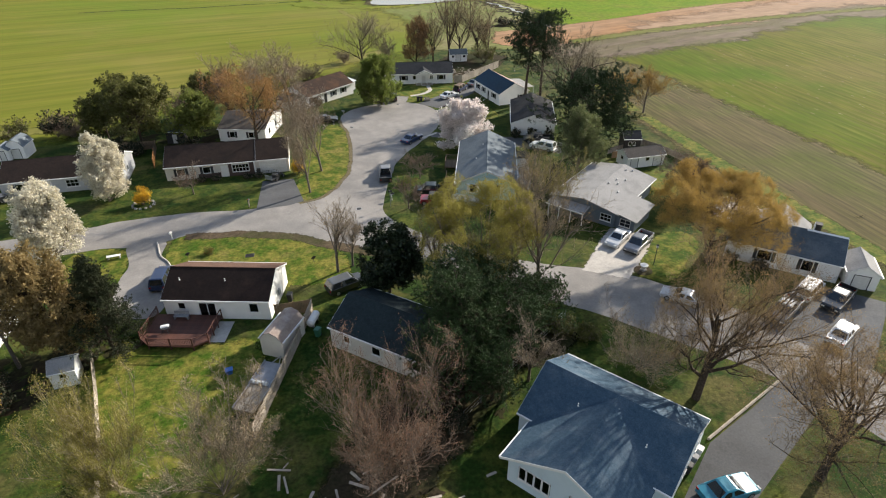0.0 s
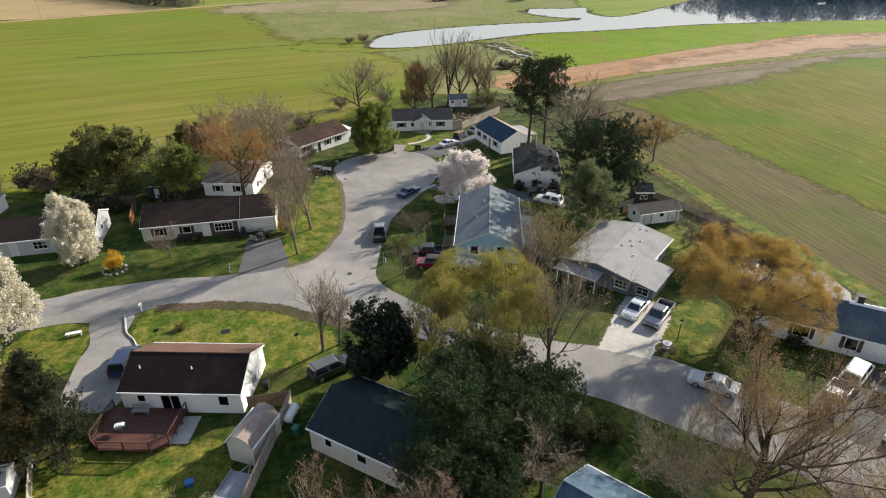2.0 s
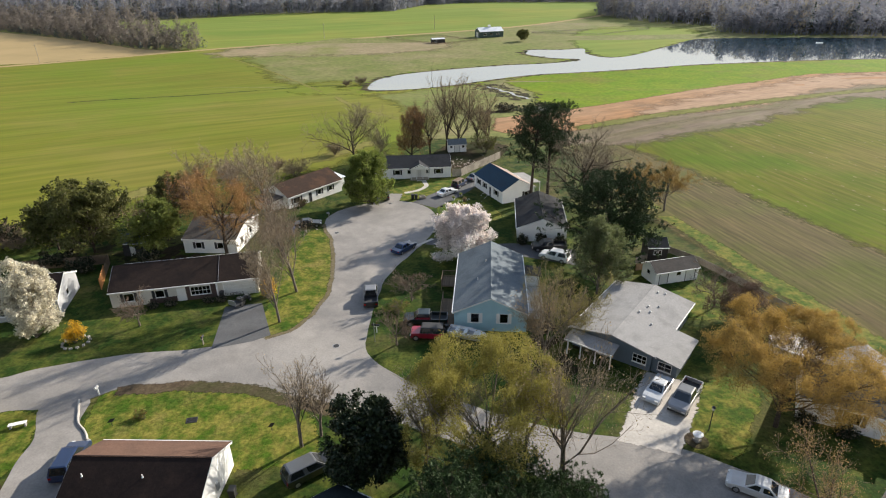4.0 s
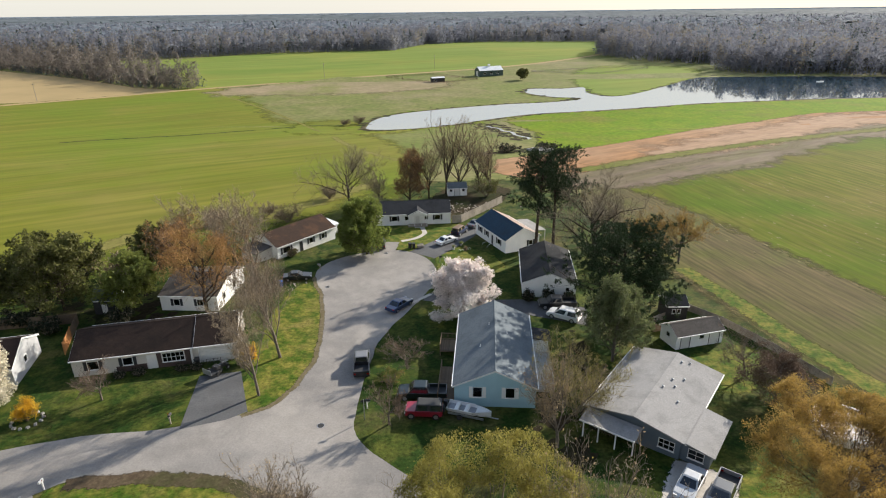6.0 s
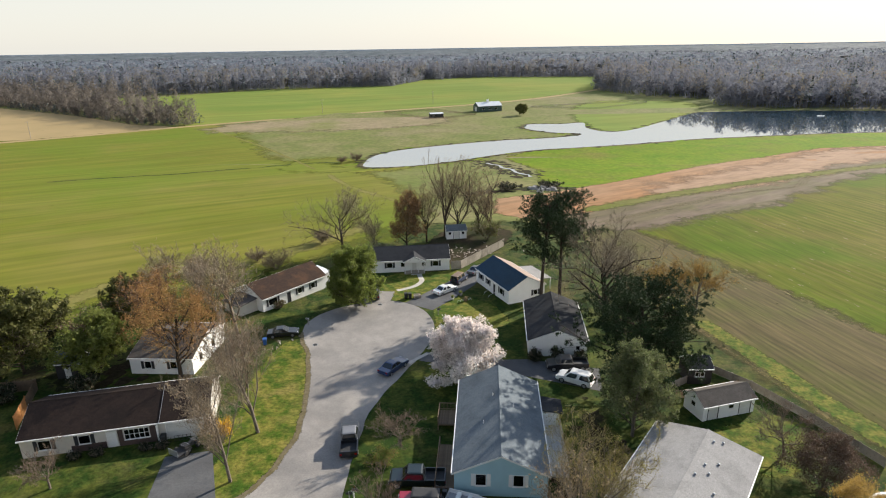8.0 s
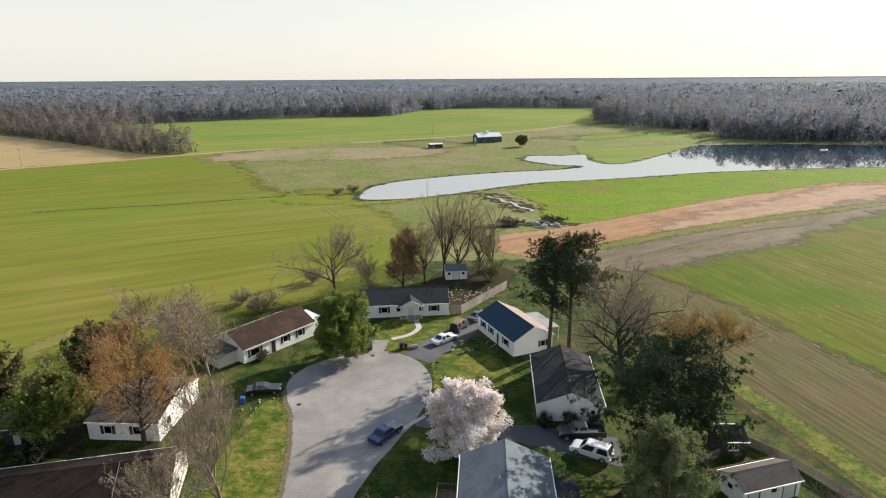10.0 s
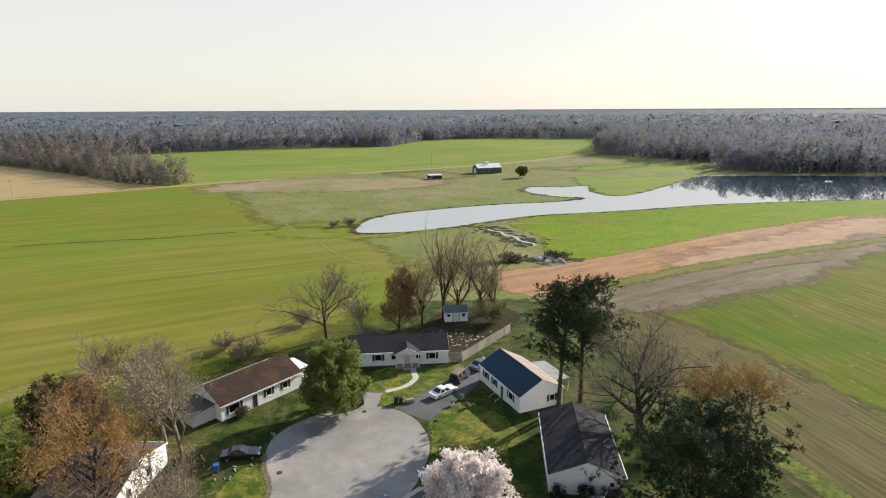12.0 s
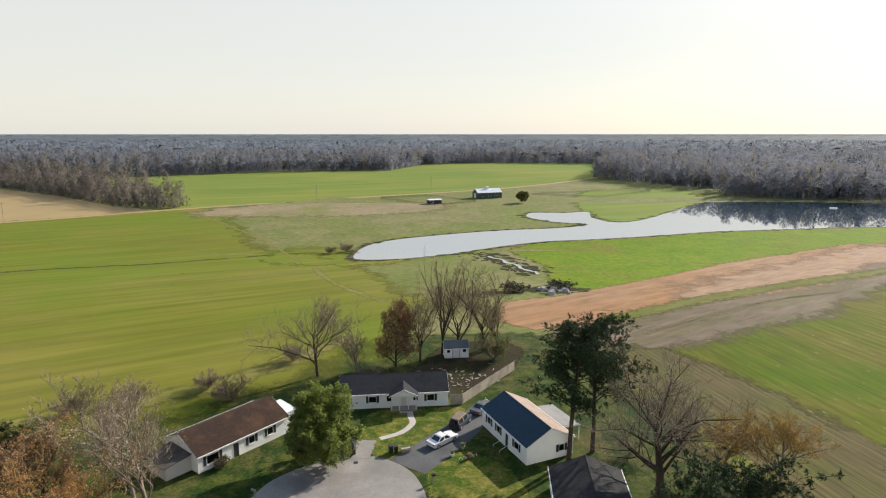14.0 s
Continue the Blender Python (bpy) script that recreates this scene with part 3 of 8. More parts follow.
patch("ground_new_crop", [(30, 288), (45, 304), (96, 318), (150, 333), (222, 343), (500, 352), (500, 312), (189, 303), (137, 283), (104, 261), (64, 231), (42, 220), (37, 235), (40, 257)], 0.03, BRIGHT, "vivid green young crop beside the pond", "field", fray=5.0)
patch("ground_clay", [(19, 203), (35, 211.5), (64, 229), (104.6, 259), (137, 280), (171, 298), (189, 301), (420, 330), (420, 312), (174, 280), (112, 238), (63, 205), (41, 188), (24, 184), (17, 188)], 0.04, CLAY, "strip of tilled orange clay", "field", wobble=3, fray=3.0)
patch("ground_soil", [(41, 187), (63, 204), (112, 237), (174, 279), (420, 311), (420, 285), (145, 242), (90, 199), (61, 183), (40, 171), (33, 180)], 0.035, SOIL, "strip of weedy brown soil", "field", fray=14.0)
patch("ground_row_field", [(40, 170.5), (61, 182.5), (90, 198.5), (145, 241.5), (420, 284), (900, 290), (900, -60), (76, -60), (66, 60), (62, 108), (50, 150)], 0.03, FIELDR, "green crop field sown in rows", "field", fray=8.0)
patch("ground_row_soil", smooth_loop([(36, 150), (44, 114), (50.5, 86), (57.5, 60), (66, 10), (88, 10), (76, 65), (66, 108), (53, 152), (42, 169)], 3), 0.045, ROWS_M, "brown plant rows along the edge of a field", "field", fray=6.0)
patch("ground_track", strip(smooth_loop([(-400, 250), (-228, 359.5), (-162, 409), (-70, 467), (56, 537), (148, 629), (190, 700)], 4, False), 4.5), 0.08, TAN, "pale farm track between fields", "track", fray=1.5)

pond = [(-29.5, 269), (-11.5, 271), (5.5, 281), (24.4, 295), (45, 306.5), (68, 312), (96, 320), (127, 331), (150, 335.5), (177, 340), (222, 345), (420, 352), (760, 360), (760, 425), (420, 432), (290, 438), (212, 456), (177, 447), (137, 401), (105, 365), (90, 362), (84, 378), (87, 400), (73, 396), (53, 396), (49, 379), (60, 362), (74, 356), (72, 349), (56, 341), (33, 336), (6, 325), (-18.7, 311), (-29.5, 297), (-32, 282)]
pond = smooth_loop(pond, 4)
shore = []
for i, p in enumerate(pond):
    d = (Vector(pond[(i + 1) % len(pond)]) - Vector(pond[i - 1])).normalized()
    shore.append((p[0] + d.y * 1.7, p[1] - d.x * 1.7))
patch("bank", shore, 0.05, BANK, "muddy bank with short dry reeds", "bank", fray=1.5)
patch("water", pond, 0.10, WATER, "calm farm pond mirroring the pale sky", "pond")
patch("water_creek", strip(smooth_loop([(19, 275), (23.5, 269), (24.6, 263), (28.2, 257), (28.6, 251), (32.2, 246), (33, 242)], 5, False), 1.3), 0.10, WATER, "narrow creek in a muddy gully", "creek", wobble=1.2)

road = smooth_loop([(-78, 59), (-60, 65.5), (-49.2, 69.5), (-45.5, 71.5), (-36.9, 74.2), (-28.9, 75.3), (-21.9, 77.4), (-17.4, 80.8), (-15.6, 88.1), (-16.1, 98.3), (-18.4, 108.7), (-21.0, 116), (-20.3, 121.7), (-16, 126.3), (-9, 128.6), (-4, 126.5), (-0.8, 121.5), (-0.3, 115), (-2.7, 106.2), (-5.7, 99.4), (-7.6, 93.6), (-8.3, 86), (-8.6, 79), (-7.9, 73.9), (-4.9, 70.3), (0, 66.6), (6, 63.3), (13.5, 60.4), (19.1, 59.3), (22.3, 58.3), (27.6, 55.5), (33, 51.5), (37, 48), (42, 42), (50, 32), (60, 16),
                    (50, 12), (42, 27), (36.5, 35.5), (32.5, 40.5), (23.3, 46.5), (17.5, 50.3), (12.2, 53), (5, 57.3), (-2, 61), (-8, 63.7), (-17, 66.8), (-20.7, 68), (-27.8, 68.6), (-34, 67.8), (-37.3, 65.4), (-40.6, 64.2), (-46, 63.4), (-60, 57), (-78, 49)], 4)
patch("road", road, 0.05, ASPHALT, "worn pale grey asphalt street with a turning circle", "road", wobble=0.25)
patch("road_driveway", smooth_loop([(-41, 64.6), (-38.6, 60), (-38.2, 56.2), (-36.2, 50.1), (-31.2, 49.6), (-31, 55), (-33.7, 60), (-35.6, 62.1), (-36.6, 66)], 4), 0.07, ASPHALT, "worn grey asphalt driveway", "driveway", wobble=0.2)
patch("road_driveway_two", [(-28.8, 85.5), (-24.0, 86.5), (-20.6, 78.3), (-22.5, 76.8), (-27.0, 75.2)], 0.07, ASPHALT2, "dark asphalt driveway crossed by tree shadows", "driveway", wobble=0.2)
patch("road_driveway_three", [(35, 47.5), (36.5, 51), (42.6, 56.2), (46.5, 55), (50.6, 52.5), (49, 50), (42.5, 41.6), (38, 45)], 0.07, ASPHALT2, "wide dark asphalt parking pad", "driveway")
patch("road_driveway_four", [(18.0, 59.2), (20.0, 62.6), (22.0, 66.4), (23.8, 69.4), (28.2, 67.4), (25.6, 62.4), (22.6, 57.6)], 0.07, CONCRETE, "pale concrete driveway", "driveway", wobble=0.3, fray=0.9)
# dark asphalt here paints the shade of the trees over the driveway
patch("road_driveway_five", [(34.5, 41.5), (29, 37.0), (23.2, 32.8), (18.5, 26.4), (14, 20), (18.5, 17), (24.6, 27.4), (35.6, 37.6)], 0.07, ASPHALT2, "asphalt driveway beside a slate-roofed house, tree shade in its colour", "driveway", wobble=0.3)
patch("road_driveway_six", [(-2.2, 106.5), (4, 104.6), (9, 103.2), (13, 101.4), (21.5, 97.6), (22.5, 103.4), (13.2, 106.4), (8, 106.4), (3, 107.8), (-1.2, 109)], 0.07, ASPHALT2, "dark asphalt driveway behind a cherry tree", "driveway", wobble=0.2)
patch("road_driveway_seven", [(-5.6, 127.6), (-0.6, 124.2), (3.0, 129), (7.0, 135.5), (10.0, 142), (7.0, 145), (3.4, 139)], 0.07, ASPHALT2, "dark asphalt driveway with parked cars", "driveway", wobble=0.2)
patch("road_driveway_eight", [(-12.8, 127.6), (-8.4, 128.4), (-8.0, 132.6), (-12.2, 133)], 0.07, ASPHALT, "short gravel parking spot", "driveway", wobble=0.3, fray=0.8)
patch("pavement_path", strip(smooth_loop([(-3.6, 142.8), (-3.3, 140.4), (-2.9, 138.0), (-4.4, 135.2), (-7.3, 133.4)], 5, False), 0.95), 0.08, CONCRETE, "curved concrete garden path", "path")
patch("pavement_patio", [(-24.0, 45.4), (-22.1, 45.4), (-22.1, 48.8), (-24.0, 48.8)], 0.09, CONCRETE, "small concrete patio slab", "patio")
patch("pavement_slab", [(-3.9, 105.9), (-1.2, 108.9), (-0.7, 108.5), (-3.4, 105.5)], 0.08, CONCRETE, "narrow concrete slab at the edge of a lawn", "slab")
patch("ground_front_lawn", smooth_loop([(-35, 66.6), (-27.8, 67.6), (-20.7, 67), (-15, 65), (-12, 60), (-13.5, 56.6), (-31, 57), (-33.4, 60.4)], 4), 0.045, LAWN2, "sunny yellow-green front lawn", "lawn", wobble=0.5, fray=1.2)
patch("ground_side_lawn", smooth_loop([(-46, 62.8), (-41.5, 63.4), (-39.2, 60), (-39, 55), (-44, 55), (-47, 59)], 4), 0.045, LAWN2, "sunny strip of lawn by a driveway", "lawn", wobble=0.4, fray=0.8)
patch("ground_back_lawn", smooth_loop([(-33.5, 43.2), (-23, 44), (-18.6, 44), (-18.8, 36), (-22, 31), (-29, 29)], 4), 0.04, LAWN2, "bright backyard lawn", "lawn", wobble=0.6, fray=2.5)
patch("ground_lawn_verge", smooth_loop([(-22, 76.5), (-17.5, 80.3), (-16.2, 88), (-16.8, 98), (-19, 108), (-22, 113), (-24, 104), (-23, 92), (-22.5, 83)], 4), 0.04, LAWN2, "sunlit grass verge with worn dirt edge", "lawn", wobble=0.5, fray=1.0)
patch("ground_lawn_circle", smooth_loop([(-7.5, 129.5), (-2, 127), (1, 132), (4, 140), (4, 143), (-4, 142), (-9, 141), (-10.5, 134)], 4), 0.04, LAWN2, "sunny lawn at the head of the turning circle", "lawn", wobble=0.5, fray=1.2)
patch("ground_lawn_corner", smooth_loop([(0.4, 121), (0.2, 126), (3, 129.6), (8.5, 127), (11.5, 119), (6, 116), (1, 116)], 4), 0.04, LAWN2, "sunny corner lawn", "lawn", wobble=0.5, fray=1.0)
# brighter grass in place of sun falling on the lawn by the shed
patch("ground_garden_lawn", smooth_loop([(29.5, 86.5), (33, 88.8), (38, 90.6), (40.5, 91.2), (43.6, 86.5), (41.5, 84.5), (36, 82), (31, 83)], 4), 0.04, LAWN2, "lawn beside a long garden shed, sunlight in its brighter colour", "lawn", wobble=0.5, fray=1.4)
# sun patch beside the driveway, painted as brighter grass
patch("ground_drive_lawn", smooth_loop([(24.2, 58.6), (26.4, 62.4), (29.6, 67.4), (32.6, 68.4), (34, 66.4), (31.6, 62.6), (29.4, 59.0), (27, 57.2)], 4), 0.04, LAWN2, "lawn beside a concrete driveway, sun patch in its brighter colour", "lawn", wobble=0.4, fray=1.0)
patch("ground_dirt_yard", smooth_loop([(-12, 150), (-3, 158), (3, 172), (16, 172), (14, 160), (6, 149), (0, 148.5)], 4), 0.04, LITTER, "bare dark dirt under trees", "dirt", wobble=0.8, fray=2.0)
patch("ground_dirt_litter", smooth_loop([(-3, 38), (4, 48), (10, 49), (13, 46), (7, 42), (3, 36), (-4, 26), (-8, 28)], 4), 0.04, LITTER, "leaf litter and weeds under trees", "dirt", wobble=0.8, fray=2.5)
patch("ground_dirt_margin", strip(smooth_loop([(-34, 67.2), (-27.8, 68.0), (-20.7, 67.4), (-14, 65.0), (-8, 63.0)], 5, False), 0.9), 0.055, DIRT, "worn dirt margin of the street", "dirt", wobble=0.4, fray=0.9)
patch("ground_dirt_verge", strip(smooth_loop([(-20.8, 77.6), (-17.4, 80.9), (-15.7, 88.1), (-16.2, 98.3), (-18.6, 108.7), (-21.1, 116)], 5, False), 0.10), 0.056, WORN, "thin dirt edge along the street", "dirt", wobble=0.4, fray=0.55)
curb = Shape()
cp = smooth_loop([(-37.5, 65.6), (-36.6, 63.9), (-35.6, 62.1), (-34.2, 60.8), (-33.3, 59.6)], 5, False)
for (x0, y0), (x1, y1) in zip(cp, cp[1:]):
    curb.tube((x0, y0, ground(y0) + 0.08), (x1, y1, ground(y1) + 0.08), 0.13, n=6)
tagged(part("curb", curb, CONCRETE), "white painted edging along a driveway", "edging", kind="structure")


# ragged edges: flat irregular tufts and worn spots
spots = np.random.default_rng(77)
LIE = [ground(c) for c in CUTS]


def lie(y):
    """The height of the ground sheet, flat from cut to cut."""
    return float(np.interp(y, CUTS, LIE))


def along(pts, n, spread):
    """n places scattered about a line."""
    p = np.array(pts, float)
    seg = np.linalg.norm(np.diff(p, axis=0), axis=1)
    c = np.concatenate([[0], np.cumsum(seg)])
    t = spots.random(n) * c[-1]
    q = np.stack([np.interp(t, c, p[:, 0]), np.interp(t, c, p[:, 1])], 1)
    return q + spots.normal(0, spread, (n, 2))


def blotches(name, label, places, lo, hi, material, lift, long=1.0, ang=0.0, category="ground cover"):
    """Irregular flat patches of that material in one mesh, longer along the angle."""
    s = Shape()
    ca, sa = math.cos(radians(ang)), math.sin(radians(ang))
    for bx, by in places:
        k = int(spots.integers(8, 13))
        r = spots.uniform(lo, hi) * (0.5 + 0.5 * spots.random())
        n = len(s.v)
        up = lift * 0.4 + 0.004 + spots.random() * 0.006
        for i in range(k):
            a = 2 * math.pi * i / k
            rr = r * spots.uniform(0.45, 1.25)
            dx, dy = math.cos(a) * rr * long, math.sin(a) * rr
            px, py = bx + dx * ca - dy * sa, by + dx * sa + dy * ca
            s.v.append((px, py, lie(py) + up))
        s.v.append((bx, by, lie(by) + up))
        s.f += [(n + i, n + (i + 1) % k, n + k) for i in range(k)]
    return tagged(part(name, s, material), label, category, kind="stuff")


patch("ground_green_lobe", smooth_loop([(94, 372), (103, 369), (130, 402), (168, 450), (190, 500), (165, 522), (128, 520), (100, 470), (92, 410)], 4), 0.06, FARFIELD, "bright green grass beside a pond cove", "pasture", fray=12.0)
blotches("bare_spots", "pale dry flecks between crop rows", np.stack([spots.uniform(56, 150, 260), spots.uniform(120, 182, 260)], 1), 0.06, 0.26, DRYPAST, 0.045, 3.0, 105)
for dx in (0.0, 1.9):
    patch("ground_dirt_track", strip(smooth_loop([(41 + dx, 177), (66.5 + dx, 193.5), (88.3 + dx, 207), (103 + dx, 213), (113.5 + dx, 217.5), (122 + dx, 228), (130 + dx, 235), (149 + dx, 247), (190 + dx, 268)], 6, False), 0.35), 0.045, WORN, "dark tractor wheel track in weedy soil", "track", wobble=0.5, fray=0.6)
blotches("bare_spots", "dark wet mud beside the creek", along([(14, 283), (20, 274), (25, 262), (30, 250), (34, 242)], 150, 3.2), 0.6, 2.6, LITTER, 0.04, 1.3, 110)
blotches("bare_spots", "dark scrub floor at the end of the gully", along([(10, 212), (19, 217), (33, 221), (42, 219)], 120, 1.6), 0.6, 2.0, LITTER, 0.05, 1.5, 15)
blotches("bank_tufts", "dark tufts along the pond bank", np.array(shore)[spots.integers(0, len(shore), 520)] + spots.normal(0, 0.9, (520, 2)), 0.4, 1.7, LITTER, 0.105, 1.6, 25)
blotches("grass_patches", "green grass creeping to the pond bank", np.array(shore)[spots.integers(0, len(shore), 420)] + spots.normal(0, 2.6, (420, 2)) + np.array([0, -2.0]), 0.4, 1.8, BRIGHT, 0.052, 2.0, 25)
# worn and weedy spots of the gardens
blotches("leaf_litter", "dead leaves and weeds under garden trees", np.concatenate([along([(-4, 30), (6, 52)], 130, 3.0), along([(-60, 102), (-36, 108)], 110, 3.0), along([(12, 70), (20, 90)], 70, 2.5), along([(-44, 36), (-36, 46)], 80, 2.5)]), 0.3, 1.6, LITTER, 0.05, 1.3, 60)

patch("ground_dirt_line", strip(smooth_loop([(-139, 394), (-92.7, 332.6), (-61.7, 286.2), (-50, 266)], 5, False), 0.15), 0.055, STRAW, "pale worn line across the field edge", "track", wobble=0.8, fray=1.2)
patch("ground_dirt_line", strip(smooth_loop([(-42, 252), (-31.3, 229.6), (-22, 216), (-13.6, 205.3)], 5, False), 0.3), 0.055, STRAW, "pale worn line of soil beside the crop", "track", wobble=0.8, fray=1.8)
patch("ground_drain", strip(smooth_loop([(-143, 245), (-125.7, 252), (-105, 258.5), (-89, 266), (-73, 273.4), (-56, 281.5), (-42.9, 281.8)], 5, False), 0.25), 0.05, LAWN, "dark drainage line of coarse grass through the field", "drain", wobble=0.9, fray=1.5)
patch("ground_weeds", strip(smooth_loop([(41.6, 190), (88, 217), (147, 246), (230, 276)], 6, False), 1.0), 0.055, SOILW, "strip of green weeds between clay and soil", "weeds", wobble=1.0, fray=4.5)
patch("ground_clay_crust", smooth_loop([(72, 214), (110, 242), (150, 270), (190, 290), (400, 318), (400, 312), (180, 278), (120, 240)], 4), 0.052, CLAYP, "pale dry crust on tilled clay", "field", fray=16.0)
patch("ground_green_margin", smooth_loop([(-60, 268), (-46, 262), (-30, 262), (-14, 268), (-30, 278), (-48, 290), (-58, 286)], 4), 0.036, FIELD, "green grass at the end of a pond", "pasture", fray=9.0)
patch("ground_weeds_strip", strip(smooth_loop([(35.5, 150), (43.6, 114), (50.0, 86), (57, 60), (65.5, 10)], 5, False), 1.6), 0.05, LAWN2, "weedy green strip along the garden fences", "weeds", wobble=0.6, fray=1.6)

patch("ground_weeds_margin", strip(smooth_loop([(-90, 104), (-69, 117), (-62.5, 138), (-43, 148), (-30.5, 160), (-18, 176)], 5, False), 1.0), 0.06, STRAW, "rough brown weeds between gardens and crop", "weeds", wobble=1.2, fray=4.0)

# ---- houses ----
def window(parent, tf, u0, u1, z0, z1, shutters=None, bars=1):
    """A framed window in a wall; tf turns (along, inward, up) into the house's own place."""
    f = Shape()
    w = 0.055
    for a in ((u0, z0, u1, z0 + w), (u0, z1 - w, u1, z1), (u0, z0 + w, u0 + w, z1 - w), (u1 - w, z0 + w, u1, z1 - w)):
        f.box(a[0], -0.03, a[1], a[2], 0.09, a[3], tf)
    for i in range(bars):
        c = u0 + (u1 - u0) * (i + 1) / (bars + 1)
        f.box(c - 0.025, 0.0, z0 + w, c + 0.025, 0.08, z1 - w, tf)
    zm = (z0 + z1) / 2
    if bars:
        f.box(u0 + w, 0.0, zm - 0.025, u1 - w, 0.08, zm + 0.025, tf)
    fr = part("window", f, TRIM, parent)
    part("pane", Shape().box(u0 + w, 0.03, z0 + w, u1 - w, 0.045, z1 - w, tf), PANE, fr)
    part("sill", Shape().box(u0 - 0.06, -0.08, z0 - 0.06, u1 + 0.06, 0.0, z0, tf), TRIM, fr)
    if shutters:
        for a, b in ((u0 - 0.42, u0 - 0.03), (u1 + 0.03, u1 + 0.42)):
            s = Shape().box(a, -0.035, z0 - 0.03, b, -0.003, z1 + 0.03, tf)
            for k in range(7):
                zz = z0 + (z1 - z0) * (k + 0.5) / 7
                s.box(a + 0.05, -0.05, zz - 0.03, b - 0.05, -0.036, zz + 0.03, tf)
            part("shutter", s, shutters, parent)


def door(parent, tf, u0, u1, z0, z1, kind):
    f = Shape()
    for a in ((u0, z1 - 0.08, u1, z1), (u0, z0, u0 + 0.08, z1 - 0.08), (u1 - 0.08, z0, u1, z1 - 0.08)):
        f.box(a[0], -0.03, a[1], a[2], 0.1, a[3], tf)
    if kind == "slider":
        fr = part("sliding_door", f, TRIM, parent, "glazed sliding patio door")
        um = (u0 + u1) / 2
        part("rail", Shape().box(um - 0.04, 0.02, z0, um + 0.04, 0.08, z1 - 0.08, tf), TRIM, fr)
        for a, b in ((u0 + 0.08, um - 0.04), (um + 0.04, u1 - 0.08)):
            part("pane", Shape().box(a, 0.04, z0 + 0.04, b, 0.055, z1 - 0.08, tf), PANE, fr)
    elif kind == "garage":
        fr = part("garage_door", f, TRIM, parent, "white sectional garage door")
        n = 4
        for i in range(n):
            za, zb = z0 + (z1 - 0.08 - z0) * i / n, z0 + (z1 - 0.08 - z0) * (i + 1) / n
            part("panel", Shape().box(u0 + 0.08, 0.03, za + 0.012, u1 - 0.08, 0.07, zb - 0.012, tf), DOORW, fr)
    else:
        fr = part("door", f, SHUT if kind == "barn" else TRIM, parent)
        leaf = Shape().box(u0 + 0.08, 0.03, z0, u1 - 0.08, 0.07, z1 - 0.08, tf)
        leaf.box(u0 + 0.2, 0.018, z0 + 0.2, u1 - 0.2, 0.029, z0 + 0.85, tf).box(u0 + 0.2, 0.018, z0 + 1.05, u1 - 0.2, 0.029, z1 - 0.25, tf)
        part("door_leaf", leaf, SHUT if kind == "dark" else DOORW, fr)
        part("door_handle", Shape().tube(tf(u1 - 0.16, 0.03, z0 + 1.0), tf(u1 - 0.16, -0.04, z0 + 1.0), 0.03), STEEL, fr)


def chevron(W, h, rise, ov, th):
    """The cross-section of a gable roof over a depth W."""
    s = rise / (W / 2)
    return [(-ov, h - ov * s), (W / 2, h + rise), (W + ov, h - ov * s), (W + ov, h - ov * s - th), (W / 2, h + rise - th), (-ov, h - ov * s - th)]


